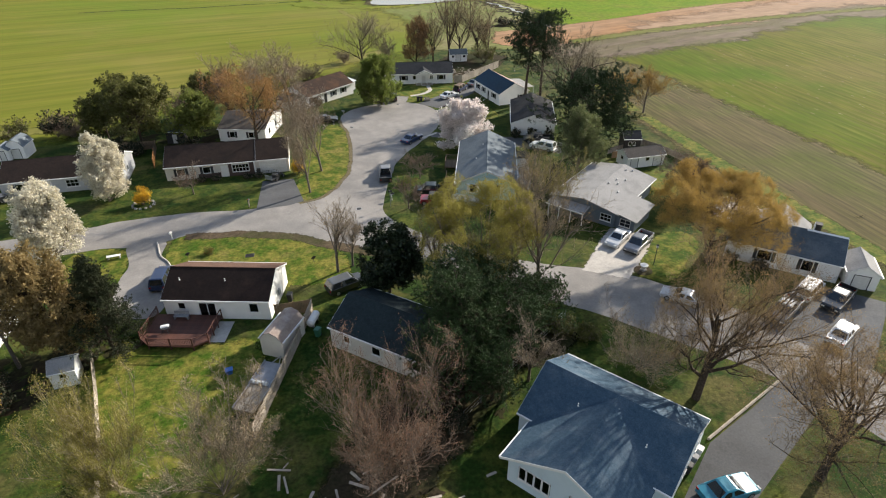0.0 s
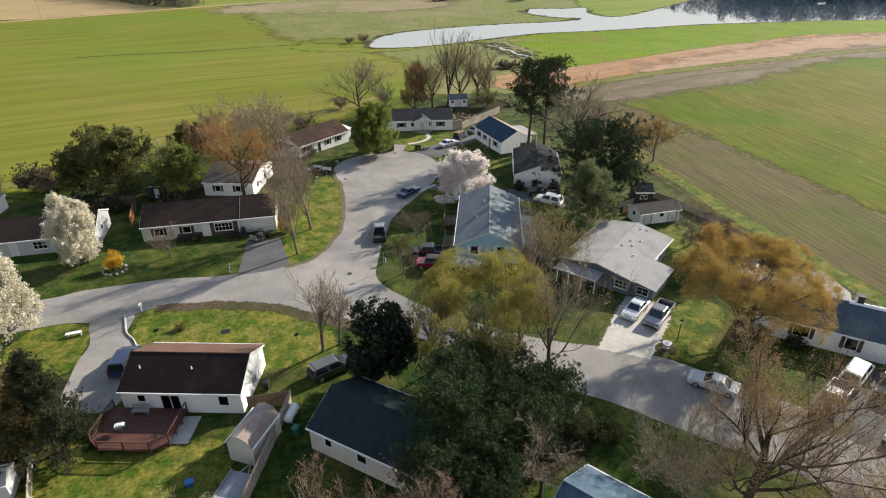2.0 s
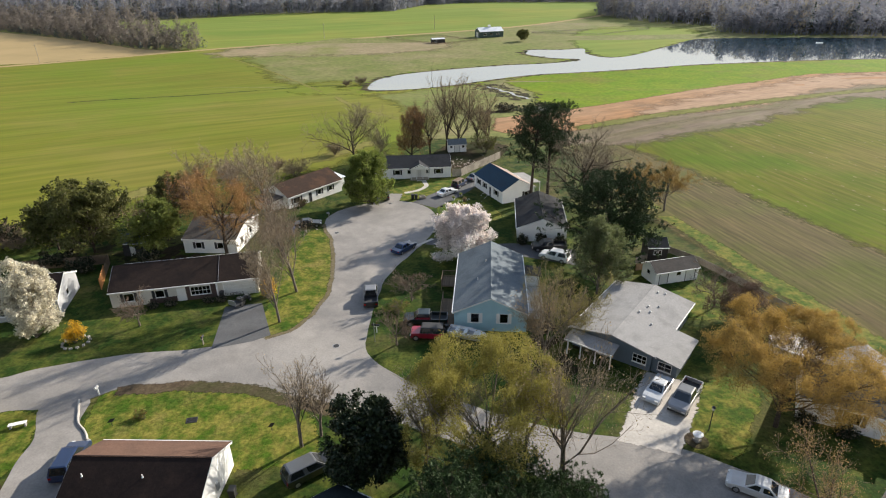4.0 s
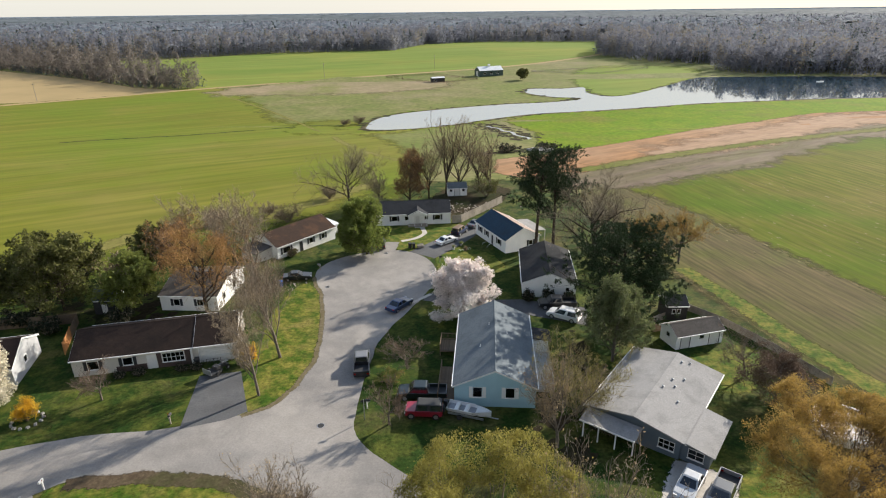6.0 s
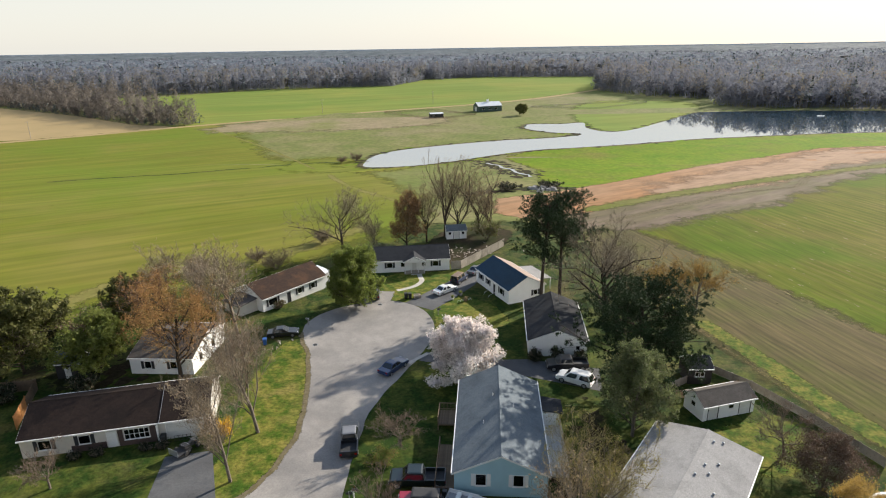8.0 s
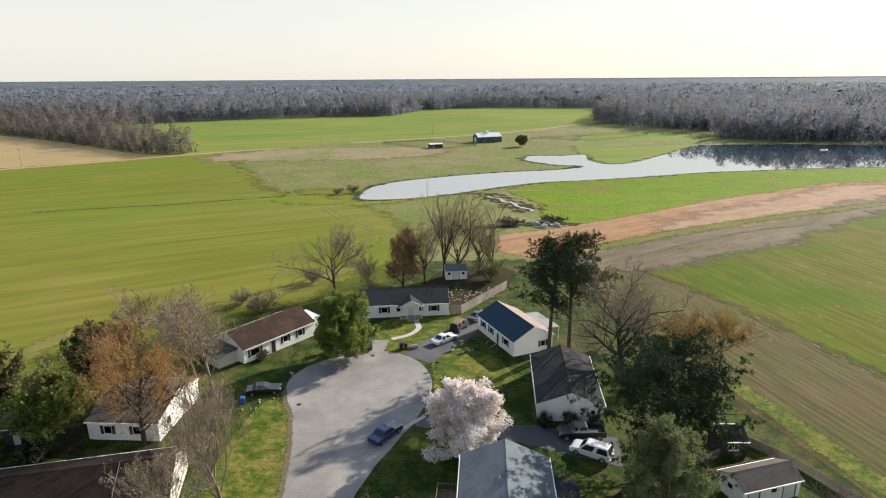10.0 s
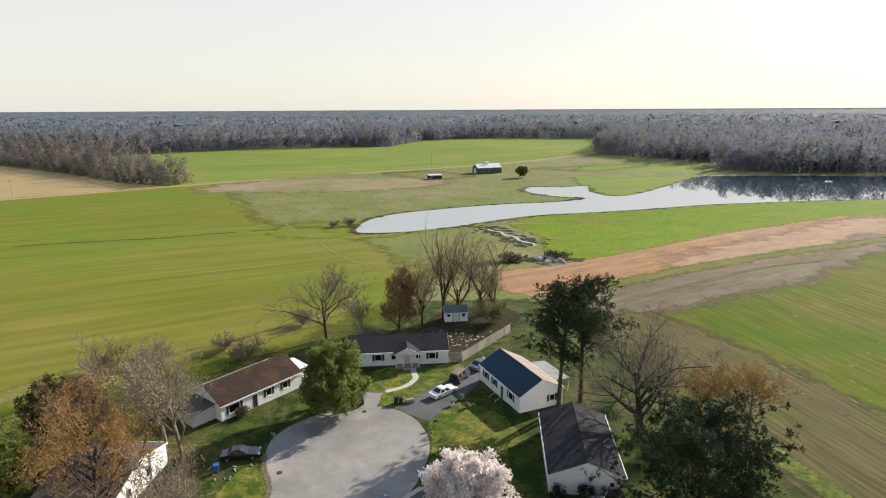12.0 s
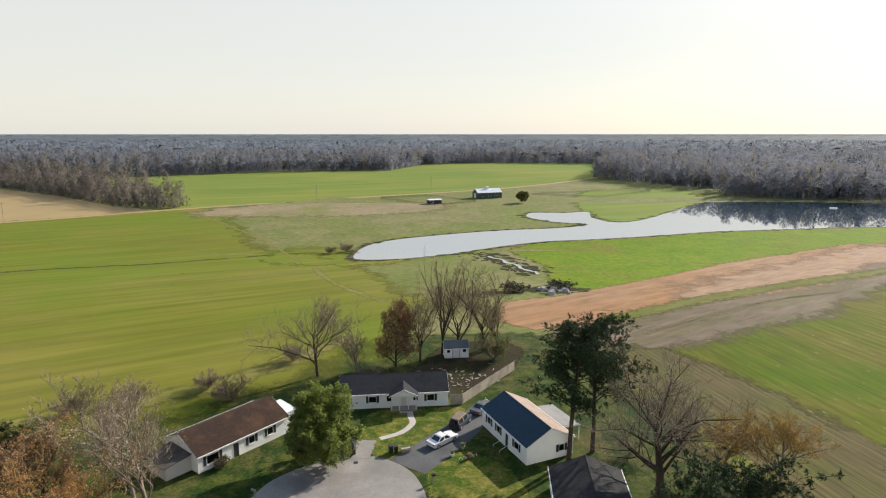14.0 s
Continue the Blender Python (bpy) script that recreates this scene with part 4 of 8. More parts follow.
def house(name, label, x, y, ang, L, W, h, rise, wall, roof, holes, ov=0.2, category="house", base=0.35, vents=(), trim=TRIM, shut=SHUT, rake=True, found=True, z=None, gamb=False):
    """A one-storey house: ridge along its own x, front wall at y = 0. holes: side, kind, from, to, sill, head."""
    zc = ground(y + math.sin(radians(ang)) * L / 2 + math.cos(radians(ang)) * W / 2) if z is None else z
    e = thing(name, x, y, ang, label, category, z=zc)
    sides = {"S": (0, 0, 1, 0, L), "E": (L, 0, 0, 1, W), "N": (L, W, -1, 0, L), "W": (0, W, 0, -1, W)}
    T = 0.16
    for key, (ox, oy, dx, dy, ln) in sides.items():
        def tf(u, v, q, ox=ox, oy=oy, dx=dx, dy=dy):
            return (ox + dx * u - dy * v, oy + dy * u + dx * v, q)
        mine = [o for o in holes if o[0] == key]
        s = Shape()
        a0 = 0.0 if key in "SN" else T
        ln2 = ln - 2 * a0
        if key in "EW":
            def tf(u, v, q, ox=ox, oy=oy, dx=dx, dy=dy):
                return (ox + dx * u - dy * v, oy + dy * u + dx * v, q)
        s.wall(ln2, h, T, [(o[2] - a0, o[3] - a0, o[4], o[5]) for o in mine], lambda u, v, q: tf(u + a0, v, q), rise - 0.03 - (rise / (W / 2)) * a0 if key in "EW" and not gamb else 0.0)
        part("wall", s, wall, e)
        for _, kind, u0, u1, z0, z1 in mine:
            if kind in ("window", "wide", "shutwin", "bay"):
                window(e, tf, u0, u1, z0, z1, shut if kind == "shutwin" else None, {"wide": 2, "bay": 4}.get(kind, 0))
            else:
                door(e, tf, u0, u1, z0, z1, kind)
    if found:
        f = Shape().box(0.03, 0.03, -0.9, L - 0.03, W - 0.03, -0.004)
        part("foundation", f, BLOCK, e)
    th = 0.14
    if gamb:
        # a roof with two pitches on each side, and boarded ends under it
        prof = [(-ov, h - 0.08), (W * 0.20, h + rise * 0.72), (W / 2, h + rise + 0.04), (W * 0.80, h + rise * 0.72), (W + ov, h - 0.08)]
        part("roof", Shape().prism([(u, q + th * 0.6) for u, q in prof] + [(u, q) for u, q in prof[::-1]], -ov, L + ov), roof, e)
        inner = [(0.01, h - 0.004)] + [(u, q - 0.01) for u, q in prof[1:4]] + [(W - 0.01, h - 0.004)]
        for a in (0.012, L - 0.072):
            part("gable", Shape().prism(inner, a, a + 0.06), wall, e)
    else:
        part("roof", Shape().prism(chevron(W, h + th, rise, ov, th), -ov * 0.7, L + ov * 0.7), roof, e)
        part("ridge_cap", Shape().prism([(W / 2 - 0.18, h + rise + th - 0.18 * rise / (W / 2) + 0.004), (W / 2, h + rise + th + 0.03), (W / 2 + 0.18, h + rise + th - 0.18 * rise / (W / 2) + 0.004), (W / 2, h + rise + th - 0.01)], -ov * 0.7, L + ov * 0.7), roof, e)
        if rake:
            for a, b in ((-ov * 0.7 - 0.03, -ov * 0.7 - 0.002), (L + ov * 0.7 + 0.002, L + ov * 0.7 + 0.03)):
                part("bargeboard", Shape().prism(chevron(W, h + th - 0.025, rise, ov + 0.02, 0.20), a, b), trim, e)
    s = rise / (W / 2)
    for yy, sg in ((-ov, -1), (W + ov, 1)):
        zz = h + th - ov * s
        part("gutter", Shape().box(-ov * 0.7, yy + (0.002 if sg > 0 else -0.11), zz - 0.15, L + ov * 0.7, yy + (0.11 if sg > 0 else -0.002), zz - 0.02), trim, e)
    for vx, vy in vents:
        zz = h + th + rise * (1 - abs(vy - W / 2) / (W / 2))
        part("vent_pipe", Shape().tube((vx, vy, zz - 0.1), (vx, vy, zz + 0.30), 0.045).tube((vx, vy, zz - 0.02), (vx, vy, zz + 0.05), 0.10, 0.06), TRIM, e, "white plastic vent pipe")
    return e


def deck(e, x0, y0, x1, y1, z, wood, posts=True, rails="SEW", board=0.14, name="deck"):
    """A raised deck of boards with posts and rails under the thing e."""
    d = part(name, Shape().box(x0 + 0.05, y0 + 0.05, z - 0.22, x1 - 0.05, y1 - 0.05, z - 0.03), wood, e)
    n = max(2, int((y1 - y0) / board))
    me = Shape().box(x0, 0, 0, x1, (y1 - y0) / n - 0.012, 0.026).mesh("board")
    me.materials.append(wood)
    for i in range(n):
        b = new("board", me)
        b.parent, b.location = d, (0, y0 + i * (y1 - y0) / n, z - 0.026)
    ends = {"S": ((x0, y0), (x1, y0)), "N": ((x0, y1), (x1, y1)), "W": ((x0, y0), (x0, y1)), "E": ((x1, y0), (x1, y1))}
    for k in rails:
        (ax, ay), (bx, by) = ends[k]
        ln = math.hypot(bx - ax, by - ay)
        for hh in (0.15, 0.95):
            part("rail", Shape().box(min(ax, bx) - 0.04, min(ay, by) - 0.04, z + hh - 0.05, max(ax, bx) + 0.04, max(ay, by) + 0.04, z + hh + 0.03), wood, e)
        m = max(2, int(ln / 1.6) + 1)
        for i in range(m):
            px, py = ax + (bx - ax) * i / (m - 1), ay + (by - ay) * i / (m - 1)
            part("post", Shape().box(px - 0.05, py - 0.05, -0.4, px + 0.05, py + 0.05, z + 1.02), wood, e)
        m = int(ln / 0.16)
        bal = Shape()
        for i in range(m):
            px, py = ax + (bx - ax) * (i + 0.5) / m, ay + (by - ay) * (i + 0.5) / m
            bal.box(px - 0.018, py - 0.018, z + 0.16, px + 0.018, py + 0.018, z + 0.92)
        part("balusters", bal, wood, e)
    return d


# white ranch with the red deck
A = house("ranch_house", "white-sided ranch house with dark brown shingle roof beside a red deck", -29.6, 49.5, -1.5, 11.4, 7.0, 2.6, 1.7, WHITE, R_BLACK,
          [("S", "window", 1.5, 2.3, 1.3, 2.15), ("S", "slider", 3.7, 5.6, 0.05, 2.2), ("S", "window", 9.2, 10.2, 1.0, 2.2),
           ("N", "shutwin", 1.5, 2.8, 1.0, 2.1), ("N", "door", 5, 5.95, 0.05, 2.1), ("N", "wide", 7.4, 9.6, 0.9, 2.1)], vents=((1.3, 2.0), (6.3, 2.0)))
# thin overlay that paints sun glare onto the far slope
part("north_shingles", Shape().prism([(3.45, 4.448), (7.22, 2.617), (7.22, 2.635), (3.45, 4.466)], -0.14, 11.54), R_GLARE_BROWN, A, "brown shingles on the far slope, sun glare in their colour")
part("electric_meter", Shape().box(11.42, 3.2, 1.0, 11.6, 3.6, 1.7).tube((11.55, 3.4, 1.4), (11.66, 3.4, 1.4), 0.12), STEEL, A)
deckA = thing("wooden_deck", -30.6, 44.3, -1.5, "red-brown stained wooden deck with low railings", "deck")
deck(deckA, 0, 0.9, 7.0, 5.1, 0.55, DECK, rails="W")
deck(deckA, 1.2, 0.0, 5.8, 0.9, 0.55, DECK, rails="S", name="deck_step")
for (ax, ay), (bx, by) in (((0, 0.9), (1.2, 0.0)), ((5.8, 0.0), (7.0, 0.9))):
    part("corner_board", Shape().prism([(ax, ay), (bx, by), (bx, 0.9) if ax == 0 else (ax, 0.9)], 0.38, 0.55, "z"), DECK, deckA)
    part("rail", Shape().tube((ax, ay, 1.5), (bx, by, 1.5), 0.05, n=6), DECK, deckA)
for i in range(4):
    part("post", Shape().box(6.95, 1.0 + i * 1.3, -0.3, 7.05, 1.1 + i * 1.3, 1.5), DECK, deckA)
part("rail", Shape().box(6.95, 1.0, 1.42, 7.05, 5.0, 1.5), DECK, deckA)
g = thing("patio_table", -28.4, 46.4, 20, "dark round patio table with a folded white cover on the deck", "table", z=ground(46) + 0.55)
part("tabletop", Shape().tube((0, 0, 0.68), (0, 0, 0.72), 0.55, n=20), DARKPL, g)
part("cover", Shape().box(-0.4, -0.22, 0.722, 0.4, 0.22, 0.80).box(-0.2, -0.15, 0.80, 0.3, 0.15, 0.86), TRIM, g, "folded white cover")
for i in range(4):
    a = i * math.pi / 2 + 0.5
    part("leg", Shape().tube((0.1 * math.cos(a), 0.1 * math.sin(a), 0.68), (0.5 * math.cos(a), 0.5 * math.sin(a), 0), 0.025), DARKPL, g)
b = thing("bench", -27.6, 48.6, -1.5, "grey slatted bench against the white wall", "bench", z=ground(48.6) + 0.55)
for i in range(4):
    part("slat", Shape().box(-0.8, -0.25 + i * 0.13, 0.42, 0.8, -0.15 + i * 0.13, 0.45), GREYPL, b)
for sx in (-0.7, 0.7):
    part("leg", Shape().box(sx - 0.04, -0.22, 0, sx + 0.04, 0.22, 0.42), GREYPL, b)
part("backrest", Shape().box(-0.8, 0.24, 0.5, 0.8, 0.28, 0.85), GREYPL, b)

# long brown-roofed ranch
B = house("ranch_house", "cream ranch house with long brown shingle roof, bay window and garage", -44.2, 85.5, 12.5, 19.3, 8.6, 2.5, 1.85, CREAM, R_BROWN,
          [("S", "shutwin", 1.7, 3.0, 0.9, 2.1), ("S", "shutwin", 5.7, 6.9, 1.0, 2.1), ("S", "door", 8.5, 9.6, 0.05, 2.1), ("S", "bay", 10.3, 12.9, 0.8, 2.1), ("S", "garage", 14.6, 18.9, 0.02, 2.2), ("E", "window", 3.5, 4.5, 1.1, 2.1)])
part("brick_skirt", Shape().box(4.9, -0.09, 0, 8.4, -0.004, 0.95).box(9.7, -0.09, 0, 13.7, -0.004, 0.75).box(9.7, -0.09, 0.75, 10.2, -0.004, 2.3).box(13.0, -0.09, 0.75, 13.7, -0.004, 2.3), BRICK, B, "dark brick facing round the bay window")
part("corner_post", Shape().box(13.75, -0.42, 0, 13.95, -0.2, 2.3), TRIM, B)
part("storm_door", Shape().box(8.56, -0.06, 0.1, 9.54, -0.035, 2.04), TRIM, B)
part("roof_strip", Shape().prism([(-0.4, 2.48), (4.3, 4.50), (4.3, 4.56), (-0.4, 2.54)], 14.09, 14.12), STEEL, B, "thin pale metal strip on the roof")
part("front_step", Shape().box(8.2, -1.5, -0.3, 14.0, -0.45, 0.05), CONCRETE, B, "narrow concrete porch slab")
# pale blue house
C = house("blue_house", "pale blue house with grey shingle gable roof and white-trimmed windows", 11.3, 78.5, 86, 16.4, 9.0, 2.9, 2.05, BLUESID, R_GREY,
          [("W", "shutwin", 2.05, 3.1, 1.45, 2.82), ("W", "shutwin", 5.65, 6.7, 1.45, 2.82), ("S", "window", 3, 4, 1.2, 2.2), ("N", "door", 7, 7.9, 0.05, 2.1), ("N", "window", 11, 12.2, 1.1, 2.1)], shut=TRIM, vents=((6.0, 6.2), (9.0, 3.0), (10.5, 5.2)), base=0.4)
annex = Shape().box(10.9, -2.3, 0, 13.4, -0.01, 2.4)
part("annex", annex, WHITE, C, "small white-sided annex")
part("annex_roof", Shape().prism([(-2.7, 2.35), (-0.02, 2.75), (-0.02, 2.85), (-2.7, 2.45)], 10.75, 13.6), R_DARK, C)
deck(C, 2.4, -2.3, 10.7, -0.03, 0.9, WOODP, rails="SW", name="side_deck")
deck(C, 0.4, 9.05, 7.0, 10.9, 0.7, WOOD2, rails="N", name="entry_deck")
deck(C, 10.6, 9.05, 13.4, 11.4, 0.7, WOOD2, rails="NE", name="porch_deck")
# slate-roofed house
D = house("slate_roof_house", "light blue-grey house with blue slate shingle roof and a cross gable", 6.9, 33.4, -37.5, 12.7, 8.6, 3.0, 2.35, GREYBLUE, R_SLATE,
          [("E", "window", 3.4, 4.4, 1.2, 2.3), ("E", "window", 6.6, 7.4, 1.2, 2.3), ("N", "shutwin", 3, 4.2, 1.1, 2.2), ("W", "window", 5, 6, 1.2, 2.2)], vents=((4.0, 2.3), (9.9, 1.9)))
wing = Shape()
for u0, u1, z0, z1 in ((0, 9.6, 0, 0.9), (0, 9.6, 2.45, 3.0), (0, 0.9, 0.9, 2.45), (3.7, 5.2, 0.9, 2.45), (7.6, 9.6, 0.9, 2.45)):
    wing.box(1.6 + u0, -4.2, z0, 1.6 + u1, -4.04, z1)
wing.prism([(1.6, 3.0), (11.2, 3.0), (6.4, 5.2)], -4.2, -4.04, "y")
wing.box(1.6, -4.03, 0, 1.76, 0.0, 3.0).box(11.04, -4.03, 0, 11.2, 0.0, 3.0)
part("wing_wall", wing, GREYBLUE, D)


def tfD(u, v, q):
    return (1.6 + u, -4.2 + v, q)


for k in range(4):
    window(D, tfD, 0.95 + k * 0.68, 1.60 + k * 0.68, 0.95, 2.4, None, 0)
for k in range(3):
    window(D, tfD, 5.3 + k * 0.75, 6.0 + k * 0.75, 0.95, 2.4, None, 0)
part("wing_roof", Shape().prism([(1.1, 2.92), (6.4, 5.38), (11.7, 2.92), (11.7, 2.78), (6.4, 5.24), (1.1, 2.78)], -4.7, 4.3, "y"), R_SLATE, D)
part("wing_bargeboard", Shape().prism([(1.07, 2.93), (6.4, 5.40), (11.73, 2.93), (11.73, 2.68), (6.4, 5.14), (1.07, 2.68)], -4.74, -4.703, "y"), TRIM, D)
part("wing_ridge", Shape().prism([(6.2, 5.30), (6.4, 5.43), (6.6, 5.30), (6.4, 5.36)], -4.7, 4.0, "y"), R_SLATE, D)
part("wing_gutter", Shape().box(0.98, -4.7, 2.76, 1.09, -0.5, 2.9), TRIM, D)
part("wing_foundation", Shape().box(1.65, -4.15, -0.8, 11.15, 0.0, -0.003), BLOCK, D)
# white house at the parking pad
E_ = house("white_house", "white-sided house with slate-blue shingle roof and black shutters", 36.1, 62.35, -29, 12.5, 7.4, 2.6, 1.8, WHITE, R_STEEL,
           [("S", "shutwin", 3.6, 5.2, 0.95, 2.3), ("S", "shutwin", 8.5, 9.7, 0.85, 2.3), ("E", "door", 1.4, 2.3, 0.05, 2.1), ("E", "window", 4, 5, 1.1, 2.1)])
part("corner_board", Shape().box(6.35, -0.05, 0, 6.5, -0.003, 2.58), TRIM, E_)
part("rear_wing", Shape().box(2.4, 7.45, 0, 8.6, 9.3, 2.5).prism([(2.4, 2.5), (8.6, 2.5), (5.5, 4.1)], 7.45, 9.3, "y"), WHITE, E_, "white rear wing")
# paler shingle than the main roof: the sun on this slope is painted in
part("rear_roof", Shape().prism([(1.9, 2.55), (5.5, 4.62), (9.1, 2.55), (9.1, 2.42), (5.5, 4.49), (1.9, 2.42)], 3.9, 9.6, "y"), R_PALE, E_, "pale grey roof of the rear wing, sunlight in its colour")
part("rear_fascia", Shape().prism([(1.9, 2.44), (5.5, 4.51), (9.1, 2.44), (9.1, 2.28), (5.5, 4.35), (1.9, 2.28)], 9.602, 9.63, "y"), TRIM, E_)
# added white strip stands in for the rear slope catching the sun
part("ridge_flashing", Shape().prism([(3.45, 4.47), (3.7, 4.60), (3.95, 4.47), (3.7, 4.57)], 8.2, 12.6), TRIM, E_, "white ridge strip painting the sunlit rear slope")
part("chimney", Shape().box(8.95, 4.1, 3.8, 9.6, 4.8, 5.15).box(8.88, 4.03, 5.15, 9.67, 4.87, 5.25), BLACKWD, E_, "dark boxed chimney")
part("chimney_side", Shape().box(8.85, 4.0, 3.8, 8.946, 4.9, 5.15), TRIM, E_, "white side panel")
part("walkway", Shape().box(1.0, -2.2, -0.3, 8.6, -1.6, 0.03), CONCRETE, E_)
# low grey house
F_ = house("low_grey_house", "slate-blue low house with wide pale grey roof and covered porch", 24.0, 70.0, 53, 13.8, 9.4, 2.5, 0.85, SLATESID, R_PALE,
           [("W", "wide", 7.3, 8.9, 0.9, 2.0), ("S", "window", 9, 10, 1.1, 2.0), ("E", "window", 3, 4, 1.1, 2.0)], ov=0.45, rake=False)
part("side_wing", Shape().box(0.25, -2.75, 0, 6.0, -0.03, 2.1), SLATESID, F_)
part("side_wing_roof", Shape().prism([(-3.2, 2.10), (-0.46, 2.58), (-0.46, 2.70), (-3.2, 2.22)], -0.3, 6.4), R_PALE, F_)


window(F_, lambda u, v, q: (0.21 + v, -0.5 - u, q), 0.2, 1.7, 0.8, 1.9, None, 1)
part("porch_roof", Shape().prism([(-2.4, 2.15), (-0.35, 2.45), (-0.35, 2.57), (-2.4, 2.27)], 3.6, 9.4, "y"), R_PALE, F_, "pale grey porch roof")
part("porch_fascia", Shape().box(-2.46, 3.6, 2.12, -2.402, 9.4, 2.29), TRIM, F_)
for yy in (3.8, 5.6, 7.4, 9.0):
    part("porch_post", Shape().box(-2.25, yy - 0.06, -0.2, -2.13, yy + 0.06, 2.17), TRIM, F_)
part("porch_floor", Shape().box(-2.4, 3.6, -0.4, -0.02, 9.2, 0.05), CONCRETE, F_)
for vx, vy in ((7.5, 3.0), (8.5, 3.6), (9.5, 2.6), (12.5, 3.8), (13.0, 3.0), (6.5, 4.0), (5.2, 2.0)):
    zz = 2.5 + 0.14 + 0.85 * (1 - abs(vy - 4.7) / 4.7)
    part("roof_vent", Shape().tube((vx, vy, zz - 0.05), (vx, vy, zz + 0.14), 0.10, 0.10).tube((vx, vy, zz + 0.14), (vx, vy, zz + 0.20), 0.15, 0.06), STEEL, F_)
# dark-roofed house among the pines
G_ = house("dark_roof_house", "white house with charcoal shingle roof under pines", -10.9, 44.9, -28.5, 12.0, 7.2, 2.6, 1.75, CREAM, R_TEAL,
           [("S", "window", 1.6, 2.4, 1.2, 2.1), ("S", "window", 5.0, 6.0, 1.1, 2.1), ("S", "shutwin", 9.6, 10.6, 1.1, 2.1), ("N", "window", 4, 5.2, 1.1, 2.1)])
# house at the head of the circle
H_ = house("ranch_house", "white ranch house with grey-brown roof, small portico and black shutters", -14.6, 142.6, 5.2, 17.2, 7.2, 2.5, 1.75, WHITE, R_DARK,
           [("S", "shutwin", 4.6, 5.8, 1.0, 2.1), ("S", "door", 9.6, 10.6, 0.05, 2.1), ("S", "shutwin", 13.8, 15.0, 1.0, 2.1), ("S", "window", 1, 2, 1.0, 2.1), ("S", "window", 7.4, 8.2, 1.1, 2.1), ("S", "window", 11.6, 12.4, 1.1, 2.1)], base=0.4)
part("portico_roof", Shape().prism([(7.8, 2.45), (10.1, 3.55), (12.4, 2.45), (12.4, 2.58), (10.1, 3.70), (7.8, 2.58)], -1.6, 2.4, "y"), R_DARK, H_)
part("portico_gable", Shape().prism([(8.1, 2.45), (12.1, 2.45), (10.1, 3.45)], -1.5, -1.4, "y"), TRIM, H_, "white portico gable")
part("portico_bargeboard", Shape().prism([(7.75, 2.46), (10.1, 3.58), (12.45, 2.46), (12.45, 2.62), (10.1, 3.76), (7.75, 2.62)], -1.66, -1.603, "y"), TRIM, H_)
for xx in (8.2, 9.4, 10.8, 12.0):
    part("column", Shape().box(xx - 0.07, -1.5, 0, xx + 0.07, -1.36, 2.45), TRIM, H_)
deck(H_, 8.0, -1.6, 12.2, -0.03, 0.3, WOOD, rails="", name="porch_floor")
part("step", Shape().box(9.4, -2.1, -0.3, 10.8, -1.62, 0.15), CONCRETE, H_)
# house with navy roof
I_ = house("navy_roof_house", "white house with navy-blue shingle roof, steps and black shutters", 7.6, 137.4, -66, 12.2, 7.3, 2.7, 1.9, WHITE, R_NAVY,
           [("S", "shutwin", 1.4, 2.5, 1.1, 2.2), ("S", "shutwin", 4.2, 5.2, 1.1, 2.2), ("S", "dark", 6.6, 7.5, 0.05, 2.15), ("S", "shutwin", 9.0, 10.2, 1.1, 2.2), ("E", "shutwin", 5.0, 5.9, 1.0, 2.0)], base=0.5)
for i in range(4):
    part("step", Shape().box(6.2, -0.4 - 0.32 * (i + 1), -0.5, 7.9, -0.4 - 0.32 * i, -0.02 - 0.15 * i), CONCRETE, I_)
# tan layer over the navy shingles: sunlight given as colour
part("east_shingles", Shape().prism([(3.62, 4.757), (7.52, 2.727), (7.52, 2.745), (3.62, 4.775)], -0.13, 12.33), R_GLARE_TAN, I_, "tan shingles on the far slope, sun glare in their colour")
part("landing", Shape().box(6.2, -0.4, -0.5, 7.9, -0.02, 0.04), CONCRETE, I_)
for xx in (6.2, 7.9):
    part("handrail", Shape().tube((xx, -0.1, 0.95), (xx, -1.6, 0.4), 0.025).tube((xx, -0.1, 0.0), (xx, -0.1, 0.95), 0.025).tube((xx, -1.6, -0.5), (xx, -1.6, 0.4), 0.025), TRIM, I_)
part("patio_cover", Shape().prism([(7.4, 2.55), (10.6, 2.25), (10.6, 2.33), (7.4, 2.63)], 2.5, 9.5), R_PALE, I_, "pale patio cover")
for xx in (2.7, 6, 9.3):
    part("patio_post", Shape().box(xx - 0.05, 10.4, -0.4, xx + 0.05, 10.5, 2.28), TRIM, I_)
# charcoal-roofed house with white gable
J_ = house("gable_house", "white-gabled house with charcoal shingle roof behind parked cars", 21.6, 106.8, 85, 13.6, 8.2, 2.6, 1.65, WHITE, R_DARK, [("N", "window", 3, 4, 1.1, 2.1), ("S", "window", 4, 5, 1.1, 2.1), ("W", "window", 6.6, 7.2, 1.3, 2.0)])
# rusty-roofed house
K_ = house("ranch_house", "white ranch house with rusty brown shingle roof and black shutters", -29.4, 124.3, 51.7, 14.0, 8.0, 2.5, 1.8, WHITE, R_RUST,
           [("S", "shutwin", 1.2, 3.0, 0.9, 2.1), ("S", "dark", 5.0, 5.95, 0.05, 2.15), ("S", "shutwin", 7.4, 8.4, 1.0, 2.1), ("S", "shutwin", 10.4, 11.4, 1.0, 2.1), ("W", "window", 3.4, 4.4, 1.0, 2.0)], base=0.5)
for i in range(3):
    part("step", Shape().box(4.7, -0.35 * (i + 1), -0.5, 6.3, -0.35 * i - 0.02, 0.02 - 0.17 * i), CONCRETE, K_)
